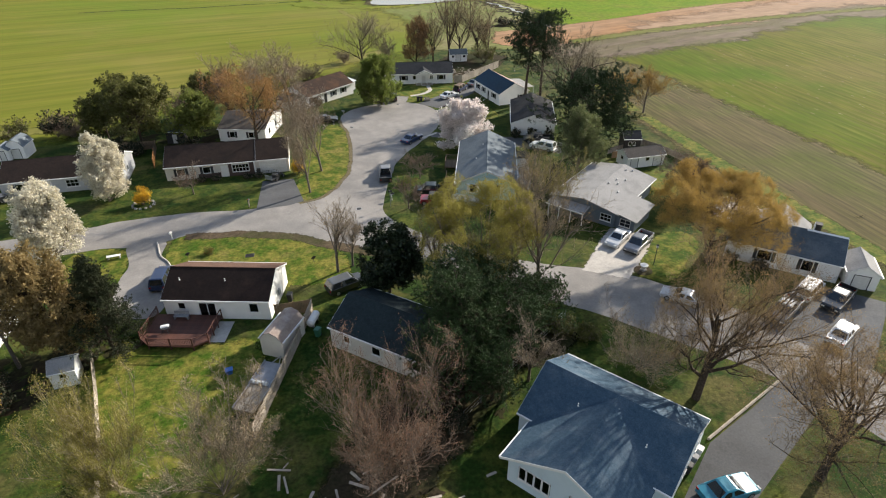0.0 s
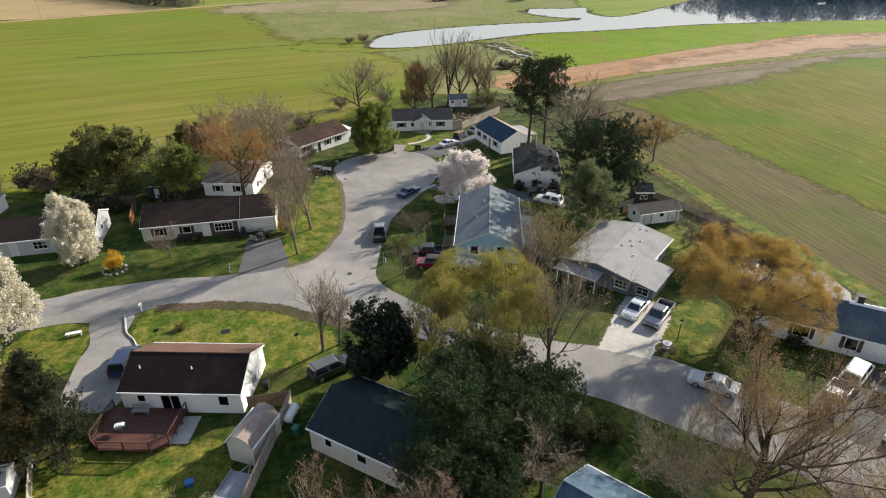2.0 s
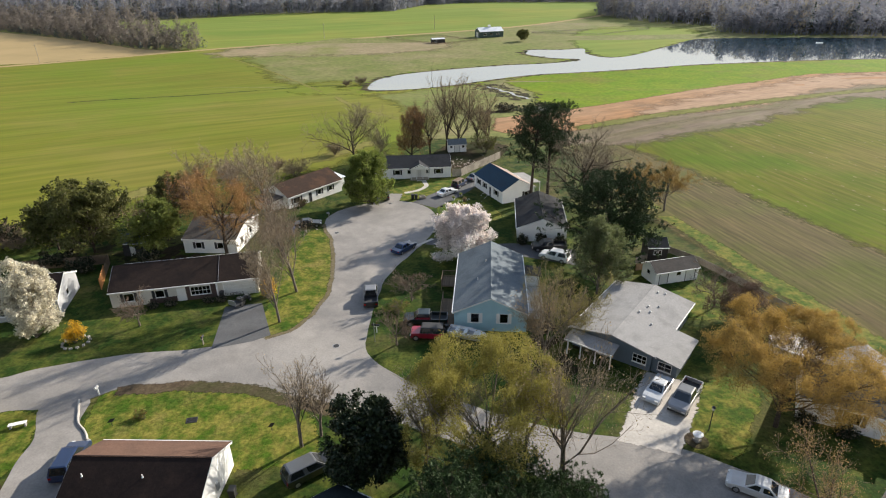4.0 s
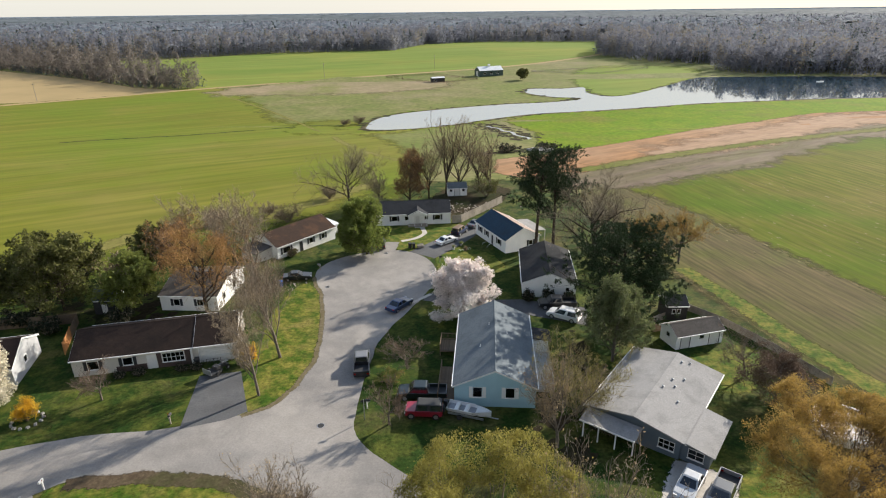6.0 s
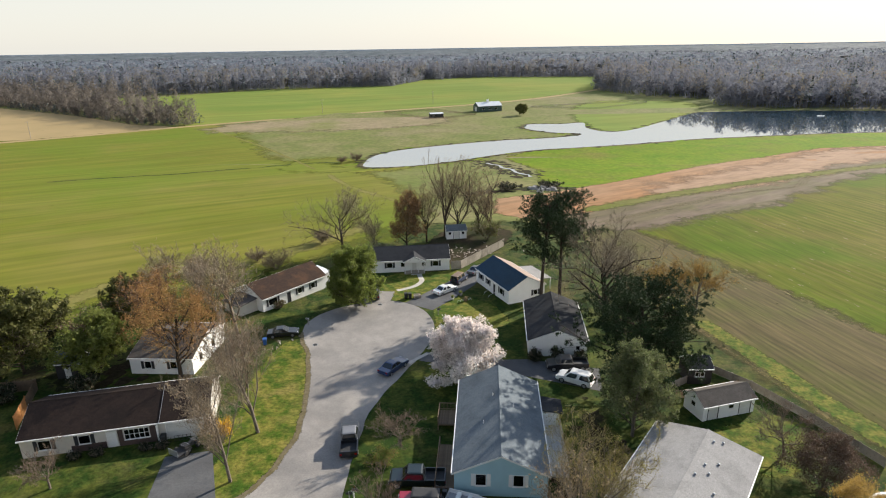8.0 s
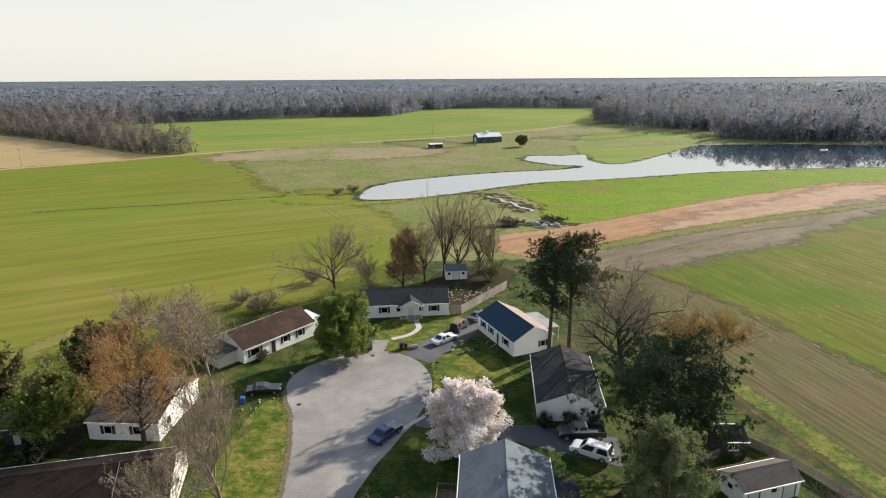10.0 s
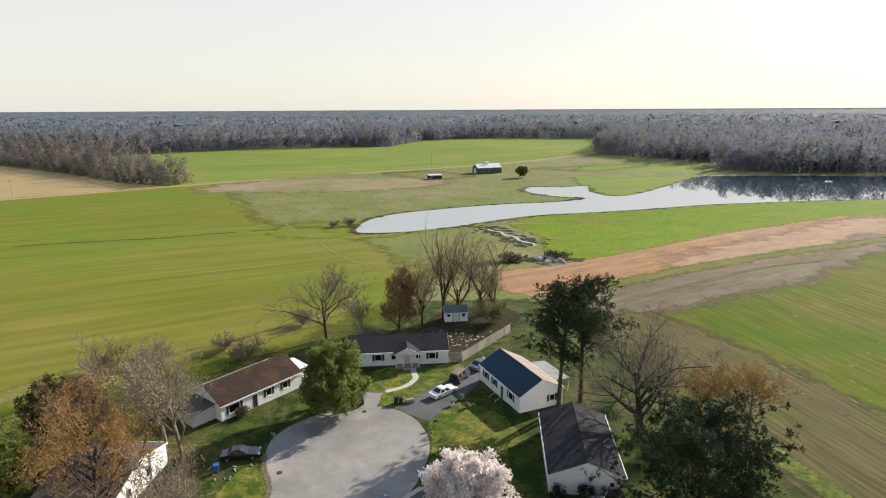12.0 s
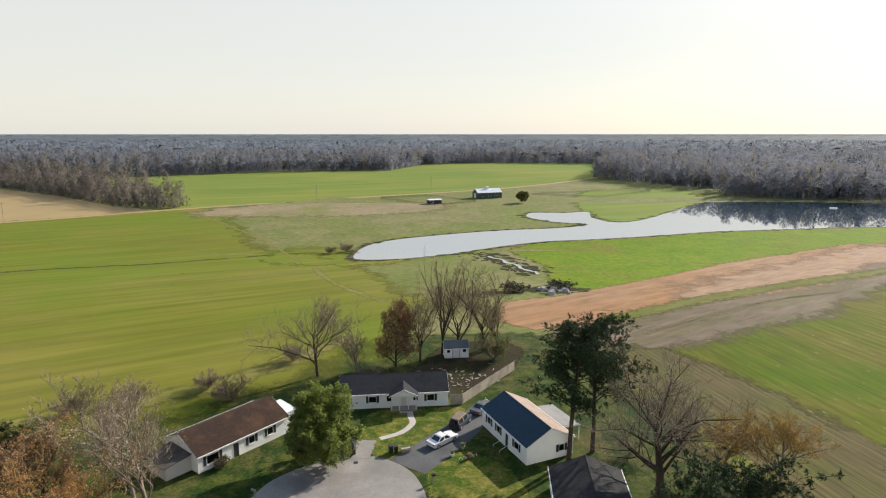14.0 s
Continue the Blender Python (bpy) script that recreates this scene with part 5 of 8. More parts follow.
# white block with a striped top stands in for a pile of boards
part("rear_shed", Shape().box(14.1, 2.0, 0, 16.6, 5.4, 2.0), WHITE, K_)
part("rear_shed_roof", Shape().prism([(1.7, 2.0), (5.7, 2.3), (5.7, 2.38), (1.7, 2.08)], 14.1, 16.9), METALW, K_, "striped white sheet standing in for stacked boards")
part("side_lean_to", Shape().box(-3.4, 1.6, 0, -0.02, 6.2, 2.1), CREAM, K_, "tan low side wing")
part("side_roof", Shape().prism([(-3.7, 2.0), (-0.02, 2.45), (-0.02, 2.56), (-3.7, 2.11)], 1.3, 6.5, "y"), R_TAUPE, K_)
# white house behind bare trees
L_ = house("white_house", "white house with grey-brown gable roof behind bare trees", -41.6, 103.8, -3, 8.8, 10.6, 2.6, 1.5, WHITE, R_TAUPE, [("S", "shutwin", 2.0, 3.0, 1.0, 2.1), ("S", "shutwin", 5.6, 6.6, 1.0, 2.1), ("E", "window", 2, 3, 1.0, 2.1), ("E", "window", 6, 7, 1.0, 2.1)])
# house with the white pear tree
M_ = house("ranch_house", "grey-white ranch house with dark brown roof behind a blossoming pear", -66.7, 79.3, 14.5, 17.2, 8.2, 2.5, 1.8, GREYSID, R_BROWN, [("S", "shutwin", 2, 3.2, 1.0, 2.1), ("S", "door", 6, 7, 0.05, 2.1), ("S", "wide", 9, 10.8, 0.9, 2.1), ("S", "shutwin", 13.6, 14.8, 1.0, 2.1), ("E", "window", 3.4, 4.3, 1.2, 2.1)])
# half-hidden house beyond the cedar
O_ = house("grey_house", "white house with pale grey roof half hidden by trees", -55.5, 41.5, 8, 11.0, 7.6, 2.5, 1.6, WHITE, R_PALE, [("S", "window", 2, 3, 1, 2), ("E", "window", 3, 4, 1, 2), ("S", "door", 6, 7, 0.05, 2.1)])
# barn by the pond
N_ = house("barn", "dark green metal barn with white roof in a pasture", 26.5, 465.5, 20, 18.5, 9.5, 4.0, 2.4, mat("dark_green_metal", (0.03, 0.055, 0.05), (0.045, 0.075, 0.07), scale=0.5, rough=0.5), METALW, [("W", "garage", 3, 6.5, 0.02, 3.4), ("S", "window", 3, 5, 1.5, 2.8), ("S", "window", 8, 10, 1.5, 2.8), ("S", "window", 13, 15, 1.5, 2.8)], category="barn", found=False)
part("cupola", Shape().box(8.5, 4.0, 6.2, 9.9, 5.4, 7.4).prism([(3.8, 7.4), (5.6, 7.4), (4.7, 8.1)], 8.3, 10.1), TRIM, N_)
N2 = house("field_shelter", "small dark animal shelter with pale roof inside a paddock", -7.2, 436, 16, 9.0, 4.2, 2.6, 0.5, BLACKWD, METALW, [("S", "wide", 1, 3.5, 0.6, 2.2)], category="shelter", found=False)


# ---- sheds ----
def shed(name, label, x, y, ang, L, W, h, rise, wall, roof, doors=(), wins=(), ov=0.18, gamb=False):
    """A garden shed, ridge along its own x. doors and wins: side, from, to."""
    return house(name, label, x, y, ang, L, W, h, rise, wall, roof, [(s, "barn", a, b, 0.05, 1.9) for s, a, b in doors] + [(s, "window", a, b, 1.1, 1.8) for s, a, b in wins], ov=ov, category="shed", gamb=gamb)


shed("garden_shed", "long white garden shed with grey roof and double doors", 31.3, 90.8, 15.5, 7.1, 3.4, 2.0, 0.95, WHITE, R_TAUPE, [("S", 0.6, 2.1), ("S", 4.9, 6.6)], [("S", 3.4, 4.2), ("W", 1.2, 2.0)])
shed("garden_shed", "black wooden garden shed with small white windows", 32.9, 99.2, 0, 3.0, 3.2, 2.3, 0.9, BLACKWD, R_DARK, [], [("S", 0.8, 1.35), ("S", 1.5, 2.05)])
shed("storage_shed", "cream storage shed with stained gambrel roof beside a fence", -15.3, 42.9, 73, 4.2, 2.5, 2.1, 0.9, CREAM, RUSTED, [("N", 0.7, 2.0)], ov=0.06, gamb=True)
shed("garden_shed", "white garden shed with grey roof on dirt behind a house", 2.1, 164.6, 8, 4.7, 3.0, 2.0, 1.0, WHITE, R_GREY, [("S", 1.5, 3.0)], [("S", 0.4, 1.1), ("S", 3.5, 4.2)])
shed("garden_shed", "white shed with gambrel roof and barred doors on a lawn", -72.8, 95.2, 98, 3.6, 3.0, 2.2, 1.2, WHITE, R_GREY, [("W", 0.7, 2.3)], ov=0.1, gamb=True)
shed("garden_shed", "small grey-white garden shed near a field", -74.9, 94.0, 98, 2.4, 2.0, 1.9, 0.8, WHITE, R_GREY, [("W", 0.5, 1.5)])
shed("garden_shed", "white shed with black-framed double doors at a parking pad", 50.6, 54.6, 70, 4.4, 3.2, 2.1, 1.0, WHITE, R_PALE, [("W", 0.6, 2.4)])
shed("garden_shed", "small white shed with pale roof under a brown tree", -36.0, 38.7, 20, 2.2, 2.2, 1.8, 0.7, WHITE, R_PALE, [], [("S", 0.8, 1.4)], ov=0.08)
shed("playhouse", "dark roofed playhouse behind a long ranch house", -51.0, 102.5, 5, 3.2, 2.6, 2.4, 1.1, BLACKWD, R_GREY, [("S", 1.0, 2.0)], [])

# ---- trees ----
def unit(a):
    return a / np.maximum(np.linalg.norm(a, axis=-1, keepdims=True), 1e-6)


def grow(rng, plan, height, up=0.25, lean=0.06, wiggle=0.20):
    """Branches level by level: plan rows are (children per branch, length ratio, spread, radius ratio, first place on the parent).
    Gives for each level the points (branches, 4, 3) and the radii (branches, 4)."""
    s = np.array([0, 0.34, 0.68, 1.0])
    d0 = unit(np.array([[rng.normal(0, lean), rng.normal(0, lean), 1.0]]))
    L = np.array([height * plan[0][1]])
    bend = rng.normal(0, wiggle * 0.5, (1, 3))
    P = np.zeros((1, 1, 3)) + s[None, :, None] * d0[:, None] * L[:, None, None] + (s ** 2)[None, :, None] * bend[:, None] * L[:, None, None]
    R = plan[0][3] * (1 - 0.55 * s)[None, :]
    levels, dirs = [(P, R)], unit(P[:, -1] - P[:, -2])
    for n, ratio, spread, rr, first in plan[1:]:
        N = len(P)
        t = first + (1 - first) * (np.arange(n)[None, :] + rng.random((N, n))) / n
        k = np.minimum((t * 3).astype(int), 2)
        f = t * 3 - k
        idx = np.arange(N)[:, None]
        o = P[idx, k] * (1 - f[..., None]) + P[idx, k + 1] * f[..., None]
        tan = unit(P[idx, k + 1] - P[idx, k])
        side = unit(np.cross(tan, rng.normal(0, 1, (N, n, 3))))
        d = unit(tan * (1 - spread * 0.55) + side * spread + np.array([0, 0, up]))
        ln = (L[:, None] * ratio * (1.15 - 0.55 * t) * rng.uniform(0.7, 1.25, (N, n)))
        r = (R[idx, k] * (1 - f) + R[idx, k + 1] * f) * rr
        o, d, ln, r = o.reshape(-1, 3), d.reshape(-1, 3), ln.ravel(), r.ravel()
        bend = rng.normal(0, wiggle, (len(o), 3)) + np.array([0, 0, up * 0.5])
        P = o[:, None] + s[None, :, None] * (d * ln[:, None])[:, None] + (s ** 2)[None, :, None] * (bend * ln[:, None])[:, None]
        P = P + rng.normal(0, 0.03, P.shape) * ln[:, None, None] * np.array([0, 1, 1, 0.5])[None, :, None]
        R = r[:, None] * (1 - 0.7 * s)[None, :]
        L = ln
        levels.append((P, R))
    return levels


def tubes(levels, sides):
    """Corner and face arrays of tapered tubes along the branches; two sides make a flat ribbon."""
    V, Q, base = [], [], 0
    for (P, R), S in zip(levels, sides):
        if S == 0:
            continue
        N, K = P.shape[:2]
        tan = unit(np.gradient(P, axis=1))
        ref = np.where(np.abs(tan[..., 2:3]) > 0.9, np.array([1.0, 0, 0]), np.array([0, 0, 1.0]))
        a = unit(np.cross(tan, ref))
        b = np.cross(tan, a)
        th = (np.arange(S) * 2 * np.pi / S)[None, :] + (np.arange(N) * 1.7)[:, None]
        c = np.cos(th)[:, None, :, None] * a[:, :, None] + np.sin(th)[:, None, :, None] * b[:, :, None]
        v = P[:, :, None] + c * R[:, :, None, None]
        V.append(v.reshape(-1, 3))
        i = base + (np.arange(N) * K * S)[:, None, None] + (np.arange(K - 1) * S)[None, :, None]
        j = np.arange(S if S > 2 else 1)[None, None, :]
        j2 = (j + 1) % S
        Q.append(np.stack([i + j, i + j2, i + j2 + S, i + j + S], -1).reshape(-1, 4))
        base += N * K * S
    return np.concatenate(V), np.concatenate(Q)


def slivers(rng, levels):
    """Twigs as thin tapered slivers: the first level bends once, the last runs straight to its tip."""
    V, Q, n = [], [], 0
    for k, (P, R) in enumerate(levels):
        w = unit(np.cross(P[:, 3] - P[:, 0], rng.normal(0, 1, (len(P), 3))))
        if k == 0:
            v = np.stack([P[:, 0] - w * R[:, :1], P[:, 0] + w * R[:, :1], P[:, 2] - w * R[:, 2:3], P[:, 2] + w * R[:, 2:3], P[:, 3]], 1)
            f = np.array([(0, 1, 3), (0, 3, 2), (2, 3, 4)])
        else:
            v = np.stack([P[:, 0] - w * R[:, :1] * 1.2, P[:, 0] + w * R[:, :1] * 1.2, P[:, 3]], 1)
            f = np.array([(0, 1, 2)])
        m = v.shape[1]
        V.append(v.reshape(-1, 3))
        Q.append((f[None] + n + (np.arange(len(P)) * m)[:, None, None]).reshape(-1, 3))
        n += len(P) * m
    return np.concatenate(V), np.concatenate(Q)


def leaves(rng, pts, n, size, jitter, flat=0.0, aspect=0.6):
    """Small pointed leaves scattered round the points."""
    c = pts[rng.integers(0, len(pts), n)] + rng.normal(0, jitter, (n, 3))
    nrm = unit(rng.normal(0, 1, (n, 3)) * np.array([1, 1, 1 - flat * 0.6]) + np.array([0, 0, flat]))
    a = unit(np.cross(nrm, rng.normal(0, 1, (n, 3))))
    b = np.cross(nrm, a)
    sz = size * rng.uniform(0.55, 1.4, (n, 1))
    v = np.stack([c - a * sz, c + a * sz * 0.7 - b * sz * aspect, c + a * sz * 0.7 + b * sz * aspect], 1)
    return v.reshape(-1, 3), np.arange(n * 3).reshape(-1, 3)


def needles(rng, pts, n, size, jitter, per=12):
    """Tufts of thin needles."""
    m = max(1, int(n * 0.62) // per)
    c = np.repeat(pts[rng.integers(0, len(pts), m)] + rng.normal(0, jitter, (m, 3)), per, 0)
    d = unit(rng.normal(0, 1, (m * per, 3)) + np.array([0, 0, 0.45]))
    a = unit(np.cross(d, rng.normal(0, 1, (m * per, 3))))
    ln = size * rng.uniform(0.6, 1.3, (m * per, 1))
    w = ln * 0.105
    v = np.stack([c - a * w, c + d * ln, c + a * w], 1)
    return v.reshape(-1, 3), np.arange(m * per * 3).reshape(-1, 3)


def fit_levels(levels, h, w, keep=0.0):
    """Scales the grown branches to a height and a crown width."""
    ends = np.concatenate([P[:, -1] for P, R in levels[1:]])
    z = np.percentile(ends[:, 2], 99.3)
    r = np.percentile(np.hypot(ends[:, 0], ends[:, 1]), 94)
    k = np.array([w / 2 / r, w / 2 / r, h / z])
    return [(P * k, R) for P, R in levels]


def tree(name, label, x, y, h, w, kind="bare", seed=1, twig=None, bud=None, nbud=0, bsize=0.1, trunk=None, category="tree", dense=1.0, stout=1.0, group=""):
    """One tree of its kind: trunk with limbs, branches, and a crown of twigs, buds, leaves or needles."""
    rng = np.random.default_rng(seed)
    e = thing(name, x, y, 0, label, category, group)
    r0 = (0.016 * h + 0.03) * stout
    up = 0.22
    k4 = min(10, max(3, int(round(6 * dense))))
    if y > 95 and "pine" not in kind:
        # farther trees need fewer, larger twigs and leaves
        k4, nbud, bsize = max(3, int(k4 * (0.85 if nbud < 5000 else 0.65))), int(nbud * 0.54), bsize * 1.3
    if kind == "bare":
        plan = [(1, 0.46, 0, r0, 0), (10, 1.10, 0.62, 0.60, 0.34), (8, 0.55, 0.66, 0.52, 0.18), (8, 0.50, 0.72, 0.48, 0.12), (k4, 0.55, 0.75, 0.5, 0.1)]
    elif kind == "upright":
        plan = [(1, 0.24, 0, r0, 0), (10, 2.25, 0.48, 0.60, 0.35), (9, 0.46, 0.58, 0.50, 0.10), (8, 0.50, 0.66, 0.48, 0.12), (k4, 0.55, 0.72, 0.5, 0.1)]
        up = 0.2
    elif kind == "street":
        plan = [(1, 0.66, 0, r0 * 0.72, 0), (17, 0.62, 0.62, 0.46, 0.16), (9, 0.50, 0.72, 0.50, 0.12), (8, 0.52, 0.76, 0.48, 0.1), (k4, 0.55, 0.8, 0.5, 0.1)]
        up = 0.26
    elif kind == "vase":
        plan = [(1, 0.30, 0, r0, 0), (9, 2.05, 0.50, 0.60, 0.25), (8, 0.40, 0.55, 0.48, 0.12), (8, 0.48, 0.62, 0.46, 0.12), (k4, 0.52, 0.68, 0.5, 0.1)]
        up = 0.24
    elif kind == "dome":
        plan = [(1, 0.42, 0, r0 * 1.2, 0), (14, 1.05, 0.85, 0.55, 0.22), (9, 0.55, 0.72, 0.52, 0.2), (8, 0.52, 0.76, 0.48, 0.12), (k4, 0.55, 0.8, 0.5, 0.1)]
        up = 0.18
    elif kind == "broad":
        plan = [(1, 0.30, 0, r0 * 1.1, 0), (22, 1.55, 0.72, 0.50, 0.30), (9, 0.50, 0.70, 0.50, 0.2), (7, 0.52, 0.74, 0.48, 0.12), (k4, 0.55, 0.8, 0.5, 0.1)]
        up = 0.2
    elif kind == "spread":
        plan = [(1, 0.30, 0, r0 * 1.25, 0), (8, 1.6, 0.85, 0.62, 0.5), (9, 0.52, 0.75, 0.52, 0.2), (8, 0.50, 0.78, 0.48, 0.12), (k4, 0.55, 0.8, 0.5, 0.1)]
    elif kind == "round":
        plan = [(1, 0.80, 0, r0, 0), (30, 0.50, 1.0, 0.40, 0.06), (8, 0.50, 0.8, 0.5, 0.2), (6, 0.55, 0.8, 0.5, 0.15), (max(3, int(4 * dense)), 0.55, 0.8, 0.45, 0.1)]
        up = 0.3
    elif kind == "bushy":
        plan = [(1, 0.86, 0, r0, 0), (44, 0.46, 1.0, 0.40, 0.0), (8, 0.5, 0.8, 0.5, 0.2), (6, 0.55, 0.8, 0.5, 0.15), (max(3, int(4 * dense)), 0.55, 0.8, 0.45, 0.1)]
        up = 0.1
    elif kind == "shrub":
        plan = [(1, 0.08, 0, 0.06, 0), (18, 8.0, 0.75, 0.6, 0.0), (8, 0.5, 0.6, 0.55, 0.15), (7, 0.5, 0.65, 0.5, 0.12), (k4, 0.5, 0.7, 0.5, 0.1)]
    elif kind == "pine":
        plan = [(1, 0.97, 0, r0, 0), (40, 0.36, 1.15, 0.32, 0.40), (9, 0.42, 0.75, 0.5, 0.3)]
        up = 0.12
    elif kind == "widepine":
        plan = [(1, 0.84, 0, r0 * 1.2, 0), (46, 0.52, 1.1, 0.36, 0.12), (10, 0.45, 0.75, 0.5, 0.2)]
        up = 0.16
    else:
        plan = [(1, 0.98, 0, r0, 0), (60, 0.42, 1.2, 0.3, 0.06), (8, 0.42, 0.75, 0.5, 0.2)]
        up = 0.1
    ever = kind in ("pine", "cone", "widepine")
    lv = grow(rng, plan, h, up, 0.015 if ever else 0.06, 0.12 if ever else 0.20)
    lv = fit_levels(lv, h, w)
    if kind in ("bushy", "round", "shrub", "broad"):
        # a rounded, egg-shaped outline: twigs past it are drawn in
        out = []
        for P, R in lv:
            c = np.array([0, 0, 0.53 * h])
            ax = np.array([w * 0.5, w * 0.5, h * 0.49])
            r = np.linalg.norm((P - c) / ax, axis=-1, keepdims=True)
            u = (P - c) / ax / np.maximum(r, 1e-3)
            wave = 0.5 if kind == "broad" else 1.0
            lump = 0.84 + wave * (0.10 * np.sin(u @ np.array([5.1, 3.3, 2.0]) + seed) + 0.09 * np.sin(u @ np.array([-4.2, 6.1, 5.3]) + 2 * seed) + 0.07 * np.sin(u @ np.array([8.3, -7.7, 9.1]) + 3 * seed))
            lump = lump[..., None]
            give = 0.15 if kind == "broad" else 0.28
            k = np.where(r > lump, (lump + give * np.tanh((r - lump) / give)) / np.maximum(r, 1e-3), 1.0)
            out.append((c + (P - c) * k if len(P) > 1 else P, R))
        lv = out
    if kind == "pine":
        # a rounded crown, broad above and thin below
        out = []
        for P, R in lv:
            u = P[..., 2:3] / h
            k = np.where(u > 0.45, np.clip(1.22 - 6.2 * (u - 0.74) ** 2, 0.25, 1.2), 0.60)
            out.append((P * np.concatenate([k, k, np.ones_like(k)], -1) if len(P) > 1 else P, R))
        lv = out
    if kind == "cone":
        out = []
        for P, R in lv:
            k = np.clip(1.25 - 0.95 * P[..., 2:3] / h, 0.16, 1.1)
            out.append((P * np.concatenate([k, k, np.ones_like(k)], -1), R))
        lv = out
    trunk = trunk or BARK
    thick = [(P, np.maximum(R, 0.014)) for P, R in lv]
    v, q = tubes(thick[:3], [7, 4, 3] if y < 95 else [6, 4, 2])
    v[:, 2] -= np.where(v[:, 2] < 0.3, 0.35, 0)
    part("trunk", array_mesh("trunk", v, q, trunk), trunk, e, smooth=True)
    ends = np.concatenate([lv[-1][0][:, k] for k in (1, 2, 3)] + [lv[-2][0][:, 3]])
    if kind in ("pine", "cone", "widepine"):
        ends = lv[2][0][:, 1:].reshape(-1, 3)
        ends = np.repeat(ends[rng.random(len(ends)) < 0.72], 3, 0)
        ends = ends + rng.normal(0, 0.30, ends.shape) * np.array([1, 1, 0.6])
        v, q = needles(rng, ends, int(nbud * 1.12), bsize * 0.66, 0.13)
        part("crown", array_mesh("crown", v, q, bud), bud, e)
        return e
    tw = [(P, np.maximum(R, 0.010 if y < 95 else 0.017)) for P, R in lv[3:]]
    v, q = slivers(rng, tw if nbud <= 17000 or dense >= 1.9 else tw[:1])
    part("crown", array_mesh("crown", v, q, twig or TWIG), twig or TWIG, e)
    if kind == "broad":
        # buds sit on the outer twigs; the limbs within stay bare
        q = np.linalg.norm((ends - np.array([0, 0, 0.5 * h])) / np.array([w * 0.5, w * 0.5, h * 0.5]), axis=1) + 0.25 * (ends[:, 2] / h - 0.5)
        ends = ends[q > 0.58]
    if nbud:
        v, q = leaves(rng, ends, int(nbud * 0.56), bsize * 1.30, 0.16)
        part("foliage", array_mesh("foliage", v, q, bud), bud, e)
    return e


# trees of the near gardens
tree("pear_tree", "white-blossoming pear tree with an egg-shaped crown by the street", -47.6, 60.5, 11.0, 7.0, "bushy", 11, TWIG, BLOSSOM, 80000, 0.095)
tree("pear_tree", "white-blossoming pear tree in front of a ranch house", -50.0, 78.2, 10.6, 6.6, "bushy", 12, TWIG, BLOSSOM, 72000, 0.095)
tree("cedar_tree", "dark green cedar beside a fence", -33.2, 44.4, 10.6, 7.4, "cone", 13, None, CEDAR, 110000, 0.36, BARKD)
tree("cedar_tree", "bushy cedar brown with spring cones", -37.6, 44.6, 13.0, 9.0, "bushy", 14, TWIGR, CEDARB, 60000, 0.11, BARKD)
tree("bare_tree", "bare tangled tree beside a cedar", -41.0, 41.6, 11.5, 8.0, "bare", 114, TWIG)
tree("budding_tree", "young tree with pale yellow-green buds at a fence", -24.6, 27.6, 12.2, 9.0, "shrub", 15, TWIGL, BUD_LIME, 52000, 0.040, dense=1.9)
tree("bare_tree", "bare grey shrubby tree in a backyard", -16.6, 27.6, 10.4, 12.0, "shrub", 16, TWIG, BUD_TAN, 12000, 0.04, dense=1.9)
tree("maple_tree", "large budding red-brown maple with many stems", -4.4, 29.8, 16.0, 13.0, "shrub", 17, TWIGR, BUD_RED, 30000, 0.034, dense=2.0)
tree("magnolia_tree", "dense dark evergreen magnolia beside a street", -5.7, 54.4, 9.2, 7.4, "round", 18, TWIG, MAGN, 70000, 0.12, BARKD)
tree("bare_tree", "slender bare tree on a front lawn", -12.4, 58.6, 10.6, 5.6, "bare", 19, TWIG, BUD_TAN, 900, 0.05, dense=0.6)
tree("bare_tree", "slender bare tree on a front lawn", -10.8, 60.0, 8.4, 4.4, "bare", 20, TWIG, dense=0.6)
tree("pine_tree", "dark pine in a dense evergreen group", 2.6, 40.0, 12.8, 9.4, "widepine", 21, None, PINE, 67200, 0.40, BARKD)
tree("pine_tree", "dark pine in a dense evergreen group", 2.4, 46.6, 10.2, 7.2, "widepine", 22, None, PINE, 67200, 0.40, BARKD)
tree("pine_tree", "dark pine in a dense evergreen group", 6.6, 44.0, 10.0, 8.6, "widepine", 23, None, PINE, 67200, 0.40, BARKD)
tree("pine_tree", "low bushy pine in a dense evergreen group", 10.2, 48.4, 6.8, 6.2, "widepine", 24, None, PINE, 41600, 0.40, BARKD)
tree("pine_tree", "dark pine in a dense evergreen group", 1.0, 36.9, 10.6, 8.0, "widepine", 180, None, PINE, 40000, 0.40, BARKD)
tree("pine_tree", "low bushy pine in a dense evergreen group", 5.0, 37.6, 7.6, 6.4, "widepine", 181, None, PINE, 34000, 0.40, BARKD)
tree("bare_tree", "bare grey tree before dark pines", 8.6, 40.0, 9.5, 6.5, "bare", 25, TWIG)
tree("willow_tree", "tall tree with yellow-green spring buds", 4.6, 54.0, 14.6, 14.0, "broad", 26, TWIGL, BUD_LIME, 150000, 0.050, dense=1.8)
tree("bare_tree", "bare grey tree beside a street", -0.6, 55.2, 11.0, 6.0, "bare", 27, TWIG)
tree("bare_tree", "tall bare tree with crooked limbs beside a street", 11.2, 53.2, 16.4, 9.0, "bare", 28, TWIG, BUD_TAN, 1500, 0.07)
tree("willow_tree", "broad golden-budded willow before a white house", 33.4, 60.9, 12.9, 17.8, "broad", 229, TWIGW, BUD_GOLD, 250000, 0.042, BARKD, dense=2.0)
